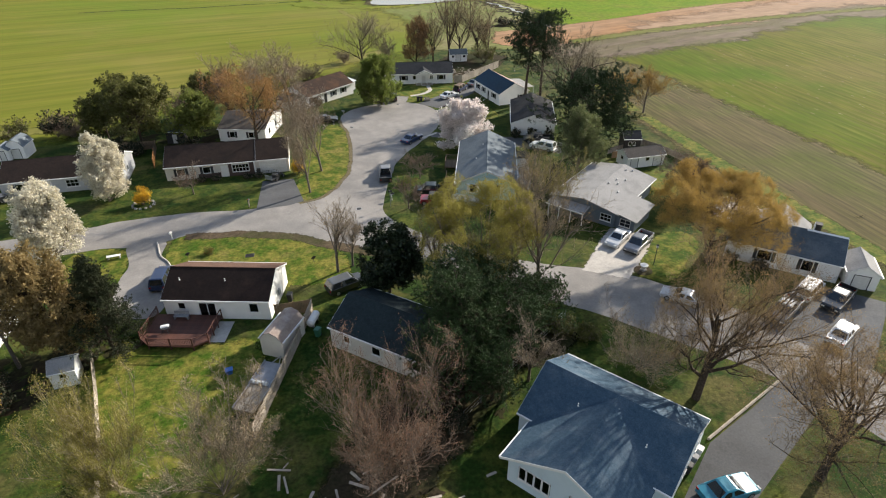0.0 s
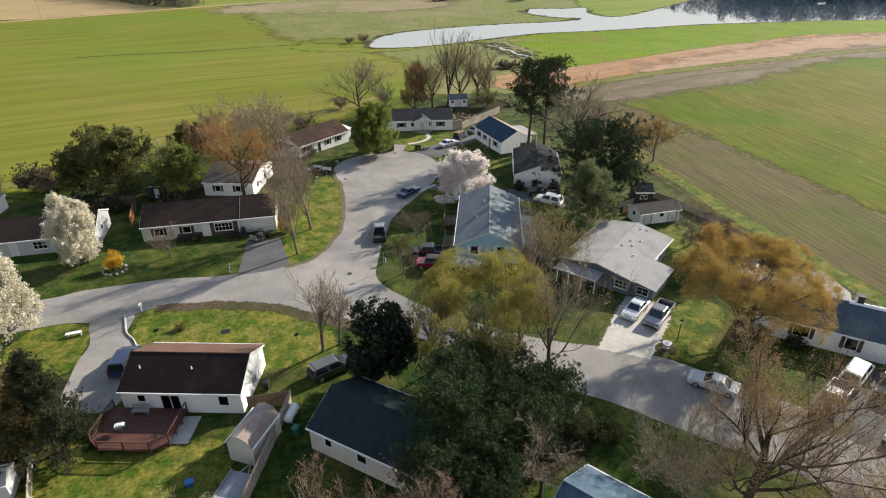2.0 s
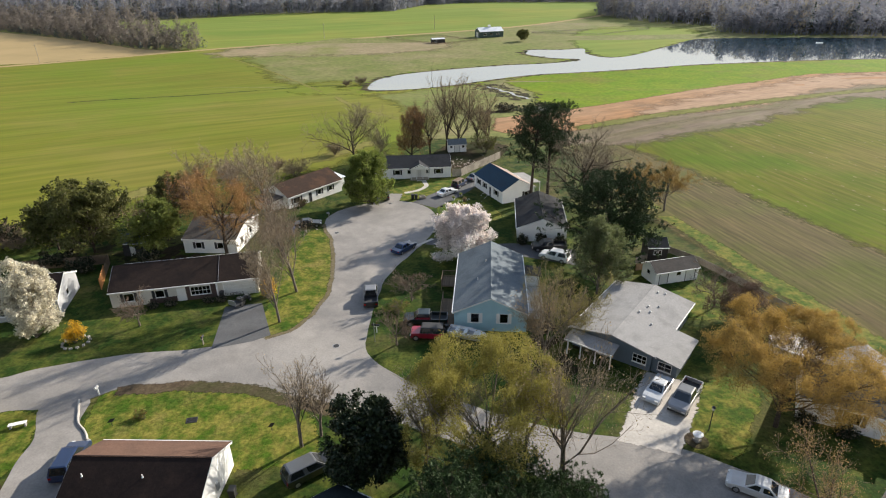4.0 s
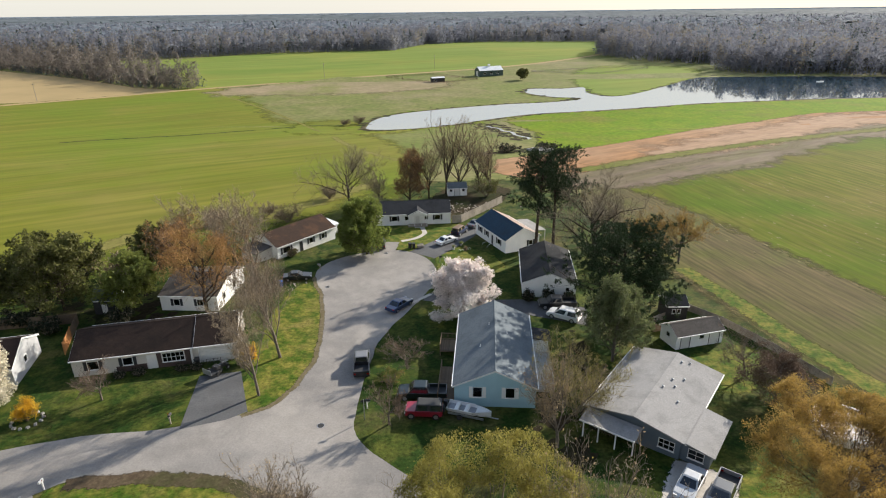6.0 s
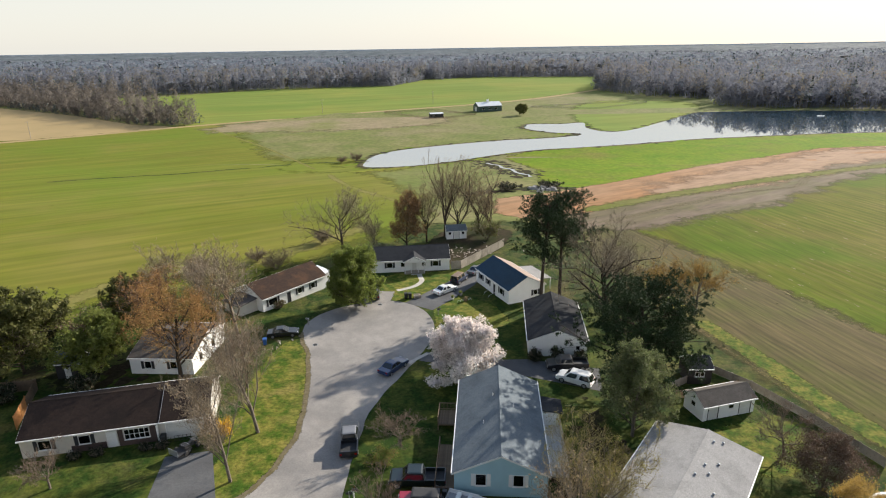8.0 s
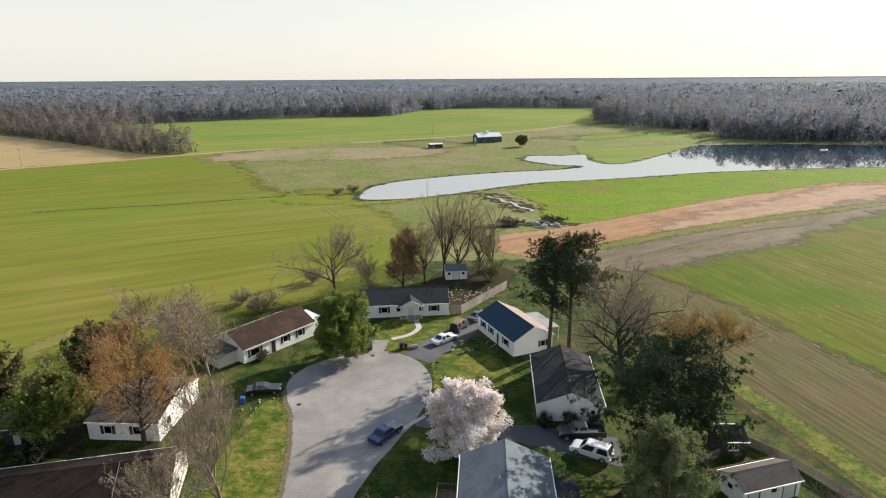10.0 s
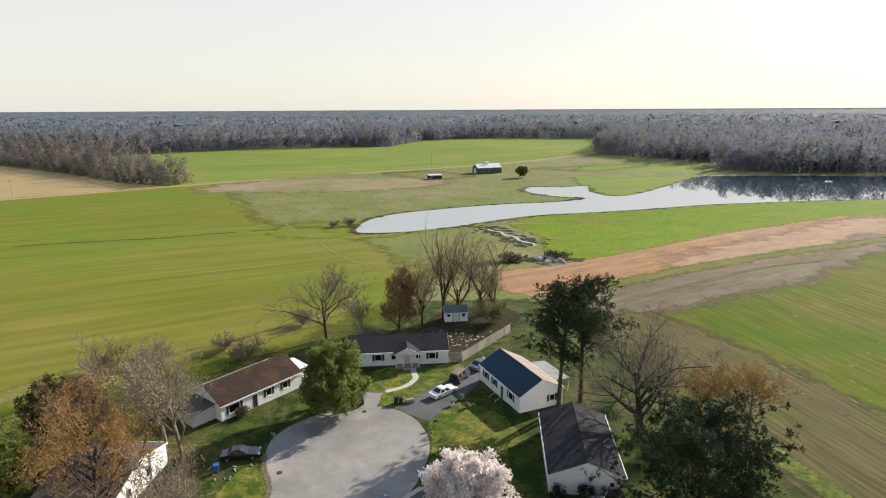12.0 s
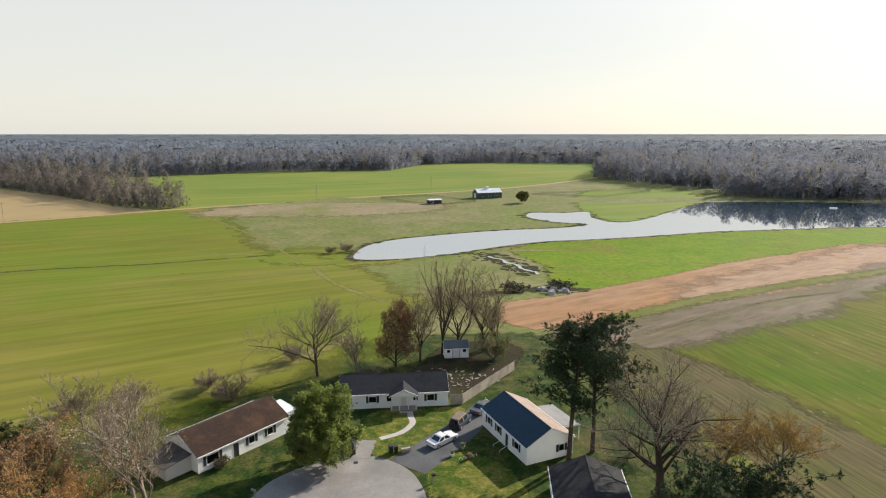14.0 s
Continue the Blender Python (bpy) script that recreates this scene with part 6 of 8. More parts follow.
tree("oak_tree", "gnarled bare oak with a thick dark trunk", 23.8, 37.8, 17.0, 14.6, "dome", 30, TWIGT, BUD_BROWN, 60000, 0.036, BARKD, dense=2.0, stout=1.1)
tree("bare_tree", "bare grey crabapple on a lawn", 19.3, 41.4, 9.6, 10.6, "shrub", 31, TWIG, BUD_TAN, 2500, 0.05, dense=1.4)
tree("oak_tree", "budding brown oak beside a driveway", 30.6, 29.2, 13.6, 15.6, "dome", 32, TWIGT, BUD_BROWN, 60000, 0.038, BARKD, dense=2.0, stout=1.3)
tree("holly_tree", "dense olive-green evergreen tree behind a garden", -56.6, 104.0, 12.6, 11.6, "round", 33, TWIG, OLIVEL, 60000, 0.13, BARKD)
tree("holly_tree", "dense green evergreen tree behind a long roof", -46.4, 103.6, 9.6, 9.0, "round", 34, TWIG, GREENL, 52000, 0.12, BARKD)
tree("maple_tree", "orange-budded maple before a white house", -34.2, 102.4, 14.0, 14.0, "dome", 35, TWIGG, BUD_ORANGE, 42000, 0.06, BARKD, dense=1.6)
tree("bare_tree", "tall bare tree behind gardens", -29.6, 112.6, 17.0, 16.0, "bare", 36, TWIG, BUD_TAN, 3500, 0.06, dense=1.4)
tree("bare_tree", "bare street tree on a grass verge", -20.3, 81.4, 13.6, 8.0, "street", 137, TWIG, BUD_TAN, 4000, 0.05, dense=1.2)
tree("bare_tree", "bare street tree on a grass verge", -20.0, 89.8, 16.0, 9.6, "street", 138, TWIG, BUD_RED, 4000, 0.05, dense=1.2)
tree("crabapple_tree", "small bare ornamental tree before a ranch house", -38.2, 80.7, 4.6, 4.8, "spread", 39, TWIGR)
tree("maple_tree", "full green leafy tree at the turning circle", -13.3, 126.8, 11.2, 9.6, "bushy", 40, TWIG, SPRINGL, 120000, 0.095, BARKD)
tree("bare_tree", "spreading bare tree beside a crop field", -20.8, 156.0, 14.2, 18.0, "dome", 41, TWIG, None, 0, 0.1, BARKD, dense=1.1)
tree("oak_tree", "tree with rusty brown leaves behind a house", -7.1, 160.4, 12.4, 8.0, "bushy", 42, TWIGR, BUD_RUST, 30000, 0.09, BARKD)
for i, (tx, ty, th, tw_) in enumerate(((-2.6, 163.0, 14.5, 12.0), (1.6, 167.0, 19.4, 11.0), (4.8, 168.2, 18.8, 16.0), (10.0, 169.6, 17.8, 14.0), (13.0, 171.2, 16.0, 13.0))):
    tree("bare_tree", "tall bare tree in a group behind a house", tx, ty, th, tw_, "vase", 43 + i, TWIGT, BUD_TAN, 2500, 0.07, BARKD, dense=1.2, stout=1.0, group="tall bare trees behind the circle")
tree("pine_tree", "tall loblolly pine with a high crown", 18.3, 127.4, 19.6, 10.6, "pine", 50, None, PINE_SHADED, 78000, 0.46, BARKD)
tree("pine_tree", "tall loblolly pine with a high crown", 22.0, 129.6, 19.4, 10.8, "pine", 51, None, PINE_SHADED, 78000, 0.46, BARKD)
tree("oak_tree", "gnarled bare oak at the edge of a field", 27.6, 119.6, 17.4, 19.0, "dome", 152, TWIG, None, 0, 0.1, BARKD, dense=1.5, stout=1.5)
tree("brush_tree", "tangle of golden-brown brush at the edge of a field", 36.8, 123.6, 9.2, 11.5, "dome", 53, TWIGG, BUD_GOLD, 6000, 0.06, dense=1.6)
tree("brush_tree", "tangle of golden-brown brush at the edge of a field", 43.0, 121.4, 9.8, 12.5, "dome", 54, TWIGG, BUD_GOLD, 6000, 0.06, dense=1.6)
tree("pine_tree", "broad dark pine beside a white-gabled house", 26.2, 99.0, 15.0, 18.0, "widepine", 55, None, PINE_SHADED, 170000, 0.46, BARKD)
tree("holly_tree", "grey-green evergreen tree with pale new leaves", 22.4, 88.2, 11.2, 7.8, "round", 56, TWIG, SAGEL, 52000, 0.085)
tree("bare_tree", "bare bushy tree between two houses", 15.4, 76.8, 10.2, 11.0, "shrub", 57, TWIGL, BUD_LIME, 16000, 0.036, dense=1.6)
tree("bare_tree", "bare budding tree behind a street", 12.6, 72.0, 10.5, 6.8, "bare", 58, TWIG, BUD_TAN, 2500, 0.07)
tree("cherry_tree", "white-pink blossoming cherry tree beside a driveway", 3.5, 100.6, 8.8, 9.4, "bushy", 59, TWIG, CHERRYB, 210000, 0.076)
tree("crabapple_tree", "small bare ornamental tree on a lawn", -3.4, 86.8, 5.0, 6.2, "spread", 60, TWIGR)
tree("crabapple_tree", "small bare ornamental tree near parked cars", -4.7, 75.9, 5.4, 4.6, "spread", 61, TWIGR)
tree("hedge_shrub", "dense brown leafless shrub", 38.4, 79.6, 6.6, 8.4, "bushy", 62, TWIGB, BUD_DARK, 42000, 0.055, category="shrub", dense=1.4)
tree("bare_tree", "small bare tree with a wide tangled crown on a backyard lawn", 37.2, 84.4, 5.8, 7.4, "spread", 63, TWIGR, dense=1.3)
tree("forsythia_bush", "yellow forsythia bush in a stone ring", -44.3, 76.9, 2.9, 2.4, "shrub", 64, TWIGG, FORS, 9000, 0.05, category="shrub")
tree("forsythia_bush", "yellow forsythia bush beside a garage", -23.6, 89.0, 2.4, 2.2, "shrub", 65, TWIGG, FORS, 8000, 0.05, category="shrub")
tree("bare_tree", "bare brush at the edge of a crop field", -70.5, 106.0, 4.2, 6.0, "shrub", 66, TWIGR)
tree("bare_tree", "slender tree in a field hedge", -51, 136, 9.0, 6.5, "upright", 67, TWIG, BUD_LIME, 1500, 0.08)
tree("bare_tree", "slender tree in a field hedge", -42, 128, 10.5, 8.5, "bare", 68, TWIG, BUD_TAN, 1500, 0.08)
tree("bare_tree", "bare tree behind a white house", 30.5, 133.0, 10.0, 8.0, "bare", 69, TWIG)
tree("bare_tree", "bare tree with budding tips on a house lawn", -24.5, 100.0, 10.0, 6.5, "bare", 70, TWIG)
tree("budding_tree", "golden budding tree at a fence", -36.6, 29.4, 7.5, 6.0, "bare", 71, TWIGG, BUD_GOLD, 12000, 0.07, dense=1.4)
tree("bare_tree", "bare grey tree beyond a driveway", -47.5, 49.5, 9.5, 7.0, "bare", 72, TWIG)
tree("holly_tree", "olive-brown evergreen in a dark garden hedge", -63.5, 105.5, 9.0, 8.0, "round", 80, TWIG, OLIVEL, 34000, 0.12, BARKD)
tree("bare_tree", "tangled brown brush behind a garden", -52.0, 112.0, 8.0, 8.0, "shrub", 81, TWIGR, BUD_TAN, 2500, 0.09)
tree("maple_tree", "orange-budded tree behind a white house", -44.0, 116.5, 11.0, 9.5, "dome", 82, TWIGR, BUD_ORANGE, 22000, 0.065, BARKD, dense=1.3)
tree("holly_tree", "olive-green evergreen behind a white house", -49.0, 120.0, 8.5, 8.0, "round", 83, TWIG, OLIVEL, 32000, 0.12, BARKD)
tree("bare_tree", "bare tree beside a rusty-roofed house", -34.5, 118.5, 13.5, 10.5, "bare", 84, TWIG, BUD_RED, 1200, 0.07)
tree("shrub", "bare brown shrub at the edge of a crop field", -33.0, 146.0, 4.0, 7.0, "shrub", 85, TWIGR, None, 0, category="shrub")
tree("shrub", "bare brown shrub behind a house", -11.5, 153.5, 4.5, 7.0, "shrub", 86, TWIG, OLIVEL, 900, 0.1, category="shrub")
tree("shrub", "olive-green shrub beside a garden shed", 11.5, 164.0, 5.0, 7.5, "shrub", 87, TWIG, OLIVEL, 6000, 0.11, category="shrub")
for i, (bx, by, bh, bw) in enumerate(((-56.0, 140.5, 3.2, 5.5), (-48.5, 145.0, 3.6, 6.0), (-38.5, 151.0, 3.0, 5.5), (-27.0, 163.5, 3.4, 5.0))):
    tree("shrub", "bare brown brush on a rough field margin", bx, by, bh, bw, "shrub", 190 + i, TWIG, BUD_TAN, 1500, 0.07, category="shrub", group="brush along the field margin")
tree("bare_tree", "bare tree behind a house", -14.0, 158.0, 9.0, 7.0, "upright", 88, TWIG)
for i, (bx, by) in enumerate(((20.2, 105.6), (17.4, 105.9), (14.4, 106.1))):
    tree("shrub", "round clipped dark green shrub before a white gable", bx, by, 1.7, 2.1, "shrub", 90 + i, TWIG, SHRUBD, 3500, 0.09, category="shrub", group="shrubs before the gable")
tree("shrub", "dark evergreen shrub under a house window", 36.5, 61.2, 1.2, 2.0, "shrub", 94, TWIG, SHRUBD, 2500, 0.09, category="shrub")
tree("shrub", "dark evergreen shrub under a house window", 39.2, 59.6, 1.2, 2.0, "shrub", 95, TWIG, SHRUBD, 2500, 0.09, category="shrub")
tree("shrub", "small bare shrub at a house front", -27.0, 126.0, 1.6, 2.4, "shrub", 96, TWIGR, OLIVEL, 800, 0.08, category="shrub")
tree("pine_tree", "dark pine in a dense evergreen group", 5.2, 49.6, 8.6, 7.6, "widepine", 98, None, PINE, 51200, 0.40, BARKD)
tree("bare_tree", "bare budding tree on a street corner", 8.5, 57.0, 10.5, 7.0, "bare", 99, TWIG, BUD_LIME, 1800, 0.08)
tree("shrub", "brown brush beside a pond", -42.0, 281.0, 3.0, 6.0, "shrub", 101, TWIGR, None, 0, category="shrub")
tree("shrub", "brown brush beside a pond", -36.5, 285.0, 4.0, 6.0, "shrub", 102, TWIGR, None, 0, category="shrub")
tree("shrub", "dark brush in a creek gully", 22.0, 218.0, 2.5, 8.0, "shrub", 103, TWIG, SHRUBD, 3000, 0.16, category="shrub")
tree("shrub", "dark brush in a creek gully", 36.0, 222.0, 2.2, 8.0, "shrub", 104, TWIG, SHRUBD, 3000, 0.16, category="shrub")
tree("round_bush", "round green tree near a barn", 54.9, 443, 7.5, 8.0, "round", 73, TWIG, OLIVEL, 5000, 0.4)

for i, (bx, by, bh, bw) in enumerate(((-43.5, 38.0, 4.5, 6.0), (-40.0, 36.0, 3.2, 5.0), (-46.5, 43.5, 5.5, 6.5), (-43.0, 32.5, 3.5, 5.5))):
    tree("shrub", "dark evergreen undergrowth beside a hidden house", bx, by, bh, bw, "shrub", 110 + i, TWIGR, SHRUBD, 9000, 0.13, category="shrub")
for i, (bx, by, bh, bw) in enumerate(((-60.0, 99.5, 3.0, 5.0), (-45.5, 99.8, 2.6, 4.5), (-39.5, 112.5, 4.0, 6.0), (-54.5, 96.5, 2.4, 4.0))):
    tree("shrub", "dark shrub in a shaded back garden", bx, by, bh, bw, "shrub", 120 + i, TWIG, SHRUBD, 6000, 0.12, category="shrub")
for i, (bx, by, bh, bw) in enumerate(((12.6, 47.4, 2.0, 3.6), (9.4, 44.2, 2.4, 4.0), (-1.6, 36.8, 2.2, 4.2), (1.4, 34.6, 1.6, 3.0), (15.4, 46.2, 1.4, 2.6))):
    tree("shrub", "low dark green bush under pines", bx, by, bh, bw, "shrub", 130 + i, TWIG, SHRUBD if i % 2 else OLIVEL, 4500, 0.10, category="shrub")
for i, (bx, by, bh, bw) in enumerate(((18.6, 74.0, 1.8, 3.0), (20.0, 79.6, 2.4, 3.6), (19.6, 84.0, 2.0, 3.2))):
    tree("shrub", "tangled brown bush between two houses", bx, by, bh, bw, "shrub", 140 + i, TWIG, OLIVEL, 1800, 0.09, category="shrub")

for i, (bx, by, bh, bw) in enumerate(((-67.0, 109.5, 5.0, 7.5), (-73.5, 106.0, 5.5, 7.0), (-79.5, 103.0, 4.6, 7.0), (-60.0, 113.0, 5.6, 7.5), (-86.0, 100.5, 5.2, 7.0))):
    tree("shrub", "dark tangled shrub in a field hedge", bx, by, bh, bw, "shrub", 170 + i, TWIGR, SHRUBD if i % 2 else OLIVEL, 7000, 0.12, category="shrub", group="hedge shrubs by the field")

# ---- far woods ----
rng = np.random.default_rng(5)


def wood_points(front, depth, step, n):
    """Places in a belt behind a front line, thicker towards the front."""
    f = np.array(front, float)
    seg = np.linalg.norm(np.diff(f, axis=0), axis=1)
    t = rng.permutation((np.arange(n) + rng.random(n)) / n) * seg.sum()
    c = np.concatenate([[0], np.cumsum(seg)])
    k = np.clip(np.searchsorted(c, t) - 1, 0, len(seg) - 1)
    u = ((t - c[k]) / seg[k])[:, None]
    p = f[k] * (1 - u) + f[k + 1] * u
    d = unit(f[k + 1] - f[k])
    nrm = np.stack([d[:, 1], -d[:, 0]], 1)
    return p + nrm * (rng.random((n, 1)) ** 1.6 * depth)


def far_trees(name, label, pts, lo, hi, material, clumps=60, wide=0.26, low=0.30, long=2.6, thick=0.11, ever=False, stem=0.22):
    """Many trees in one mesh: a trunk each and a loose, uneven crown of thin rising twigs, or of drooping sprays for evergreens."""
    n = len(pts)
    gz = np.array([ground(y) for y in pts[:, 1]])
    h = rng.uniform(lo, hi, n) * (1 + 0.10 * np.sin(pts[:, 0] * 0.05) * np.cos(pts[:, 1] * 0.04))
    base = np.stack([pts[:, 0], pts[:, 1], gz], 1)
    side = unit(np.stack([np.ones(n), rng.normal(0, 0.5, n), np.zeros(n)], 1))
    lean = np.stack([rng.normal(0, 0.5, n), rng.normal(0, 0.5, n), h * 0.86], 1)
    V = [np.stack([base - side * stem, base + side * stem, base + lean], 1)]
    U = [np.repeat(np.cross(side, np.array([0, 0, 1.0])), 3, 0)]
    mid = base + lean * 0.5 / 0.86 * np.array([1, 1, 0]) + np.stack([0 * h, 0 * h, h * (0.30 + 0.35 * low + (0 if ever else 0.12))], 1)
    rad = h * wide * rng.uniform(0.65, 1.25, n)
    for k in range(clumps):
        t = low + (1 - low) * rng.random(n) ** (1.15 if ever else 0.85)
        u = (t - low) / (1 - low)
        env = (1.02 - u) * 0.95 + 0.04 if ever else np.sqrt(np.clip(1 - (2 * u - 0.95) ** 2 / 1.15, 0.02, 1))
        a = rng.uniform(0, 2 * np.pi, n)
        env = env * (1 + 0.22 * np.sin(3 * a + np.arange(n) * 1.7) * np.sin(5 * u + np.arange(n)))
        r = rad * env * np.sqrt(rng.random(n))
        c = base + lean * t[:, None] / 0.86 * np.array([1, 1, 0])
        c = c + np.stack([np.cos(a) * r, np.sin(a) * r, h * t - (0.0 if ever else 0.5)], 1)
        rise = -0.25 if ever else 0.95
        d = unit(np.stack([np.cos(a), np.sin(a), np.full(n, rise)], 1) + rng.normal(0, 0.38, (n, 3)))
        w = unit(np.cross(d, rng.normal(0, 1, (n, 3))))
        ln = (long * 0.62 * rng.uniform(0.5, 1.4, n) * (h / 18) ** 0.5)[:, None]
        wd = (thick * 1.4 * rng.uniform(0.6, 1.5, n))[:, None]
        out = unit(unit((c - mid) / np.array([1, 1, 1.5])) + np.array([0, 0, 0.30]) + rng.normal(0, 0.08, (n, 3)))
        w = np.where((np.cross(w, d) * out).sum(1, keepdims=True) < 0, -w, w)
        V.append(np.stack([c - d * ln * 0.5 - w * wd, c - d * ln * 0.5 + w * wd, c + d * ln * 0.5], 1))
        U.append(np.repeat(out, 3, 0))
    v = np.concatenate(V).reshape(-1, 3)
    me = array_mesh(name, v, np.arange(len(v)).reshape(-1, 3), material)
    # twigs take the roundness of their crown
    me.shade_smooth()
    me.normals_split_custom_set_from_vertices(np.concatenate(U))
    return tagged(new(name, me), label, "woods", kind="stuff")


EAST = [(700, 430), (420, 440), (290, 450), (232, 463), (207, 484), (219, 530), (180, 562), (147, 632), (200, 760), (215, 850)]
NORTH = [(225, 850), (16, 892), (-24, 838), (-55, 724), (-170, 708), (-300, 640), (-420, 640), (-900, 830)]
HEDGE = [(-163, 412), (-203, 426), (-272, 480), (-390, 560), (-480, 620)]
far_trees("woods", "bare deciduous woods behind the pond, painted in blue-grey haze", wood_points(EAST, 70, 0, 620)[:, :2], 15, 23, WOODS, 120, 0.25, 0.22, 3.2, 0.18)
far_trees("woods", "bare deciduous woods behind the fields, painted in blue-grey haze", wood_points(NORTH, 90, 0, 760)[:, :2], 16, 24, WOODS, 66, 0.25, 0.22, 3.4, 0.30, stem=0.3)
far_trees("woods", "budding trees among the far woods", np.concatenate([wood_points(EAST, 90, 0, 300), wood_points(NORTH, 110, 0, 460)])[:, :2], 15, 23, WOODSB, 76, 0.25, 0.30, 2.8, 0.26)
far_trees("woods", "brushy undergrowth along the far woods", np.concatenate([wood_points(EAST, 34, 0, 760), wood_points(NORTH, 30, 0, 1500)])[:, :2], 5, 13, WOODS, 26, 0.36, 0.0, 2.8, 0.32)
far_trees("woods", "bare hedgerow of tall shrubs and trees", wood_points(HEDGE, 26, 0, 300)[:, :2], 7, 17, HEDGEW, 150, 0.28, 0.06, 2.6, 0.15)
far_trees("woods", "tall bare trees behind the hedgerow", wood_points([(-235, 470), (-300, 520), (-400, 590), (-520, 680)], 60, 0, 190)[:, :2], 13, 21, HEDGEW, 80, 0.27, 0.10, 3.0, 0.24)
far_trees("woods", "dark bushes in a hedgerow", wood_points(HEDGE, 22, 0, 140)[:, :2], 3, 8, WOODSG, 50, 0.42, 0.0, 1.8, 0.24)
far_trees("woods", "brush in a corner of the far woods", wood_points([(-24, 846), (14, 898), (60, 888)], 26, 0, 130)[:, :2], 8, 20, WOODS, 40, 0.30, 0.02, 2.8, 0.34)
far_trees("woods", "scattered evergreens in the far woods", np.concatenate([wood_points(EAST, 160, 0, 60), wood_points(NORTH, 220, 0, 200)])[:, :2], 15, 22, WOODSG, 80, 0.24, 0.18, 2.2, 0.40, ever=True)

# treetops of the deep woods, out to the horizon
def inside_wood(x, y):
    ex = np.interp(y, [430, 463, 484, 530, 562, 632, 760, 850], [520, 232, 207, 219, 180, 147, 200, 215])
    ny = np.interp(x, [-900, -420, -300, -170, -55, -24, 16, 225], [830, 640, 640, 708, 724, 838, 892, 850])
    return ((x > ex + 30) & (y > 470)) | (y > ny + 40)


def crowns(y0, y1, step, cell, half):
    """Rounded treetops: a sheet lifted into a dome over each of many scattered trees."""
    X, Y = np.meshgrid(np.arange(-half, half, step), np.arange(y0, y1 + step, step))
    gi, gj = np.floor(X / cell).astype(int), np.floor(Y / cell).astype(int)
    best = np.full(X.shape, -9.0)
    for di in (-1, 0, 1):
        for dj in (-1, 0, 1):
            i, j = gi + di, gj + dj
            h1, h2, h3 = (np.abs(np.sin(i * 12.9898 + j * 78.233 + k) * 43758.5453) % 1 for k in (0.0, 3.1, 7.7))
            d2 = (X - (i + h1) * cell) ** 2 + (Y - (j + h2) * cell) ** 2
            best = np.maximum(best, ((h3 - 0.5) * 0.5 - d2 / cell ** 2 * (0.6 + 0.5 * h3)) * min(cell, 13))
    gz = np.interp(Y, GY, GZ)
    Z = gz + np.interp(Y, [700, 990], [9.5, 15.0]) + np.maximum(best, -5) * np.interp(Y, [900, 1000, 1500, 1700], [0.6, 1.0, 1.0, 0.3]) - (np.interp(Y, [1680, 1800], [4.0, 0.0]) if y0 > 1600 else 0.0) + rng.uniform(-0.5, 0.5, X.shape) * step / 3.5
    n = X.shape[1]
    k = (np.arange(X.shape[0] - 1)[:, None] * n + np.arange(n - 1)[None, :]).ravel()
    q = np.stack([k, k + 1, k + n + 1, k + n], 1)
    ok = inside_wood(X, Y).ravel()
    q = q[ok[q].all(1)]
    v = np.stack([X + rng.uniform(-0.3, 0.3, X.shape) * step, Y + rng.uniform(-0.3, 0.3, X.shape) * step, Z], -1).reshape(-1, 3)
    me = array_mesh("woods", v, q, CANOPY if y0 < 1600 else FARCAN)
    me.shade_smooth()
    return tagged(new("woods", me), "treetops of deep woods reaching to the horizon", "woods", kind="stuff")


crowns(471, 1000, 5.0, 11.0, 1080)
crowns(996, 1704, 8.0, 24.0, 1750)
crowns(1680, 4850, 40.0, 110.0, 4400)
deep = np.stack([rng.uniform(-900, 1000, 18000), 475 + 560 * rng.random(18000) ** 1.4], 1)
deep = deep[inside_wood(deep[:, 0], deep[:, 1])][:6200]
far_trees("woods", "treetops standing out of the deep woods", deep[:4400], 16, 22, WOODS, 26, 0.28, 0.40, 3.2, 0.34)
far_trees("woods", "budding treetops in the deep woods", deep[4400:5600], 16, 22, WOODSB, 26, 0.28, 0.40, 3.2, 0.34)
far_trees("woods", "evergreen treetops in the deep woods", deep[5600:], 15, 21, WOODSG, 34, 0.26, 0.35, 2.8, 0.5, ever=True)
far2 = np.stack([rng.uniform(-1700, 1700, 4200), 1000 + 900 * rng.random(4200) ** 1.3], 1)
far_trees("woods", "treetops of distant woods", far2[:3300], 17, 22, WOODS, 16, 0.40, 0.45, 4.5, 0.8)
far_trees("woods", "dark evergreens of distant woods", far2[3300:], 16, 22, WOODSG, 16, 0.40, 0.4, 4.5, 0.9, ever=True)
# board on the horizon, its pale blue-grey holding the haze
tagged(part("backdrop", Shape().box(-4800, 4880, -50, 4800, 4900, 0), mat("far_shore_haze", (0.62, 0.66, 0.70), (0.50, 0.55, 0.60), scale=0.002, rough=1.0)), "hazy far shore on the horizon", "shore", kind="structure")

rb = thing("rowing_boat", 241.0, 414.8, 8, "small white rowing boat floating on a pond", "boat", z=ground(414.8) + 0.12)
part("hull", Shape().prism([(-2.2, -0.7), (1.2, -0.8), (2.6, 0), (1.2, 0.8), (-2.2, 0.7)], -0.05, 0.42, "z"), TRIM, rb)
part("bench_seat", Shape().box(-0.6, -0.68, 0.424, -0.2, 0.68, 0.48), WOOD, rb)
part("bench_seat", Shape().box(0.7, -0.66, 0.424, 1.1, 0.66, 0.48), WOOD, rb)

# ---- vehicles ----
PAINT = {}


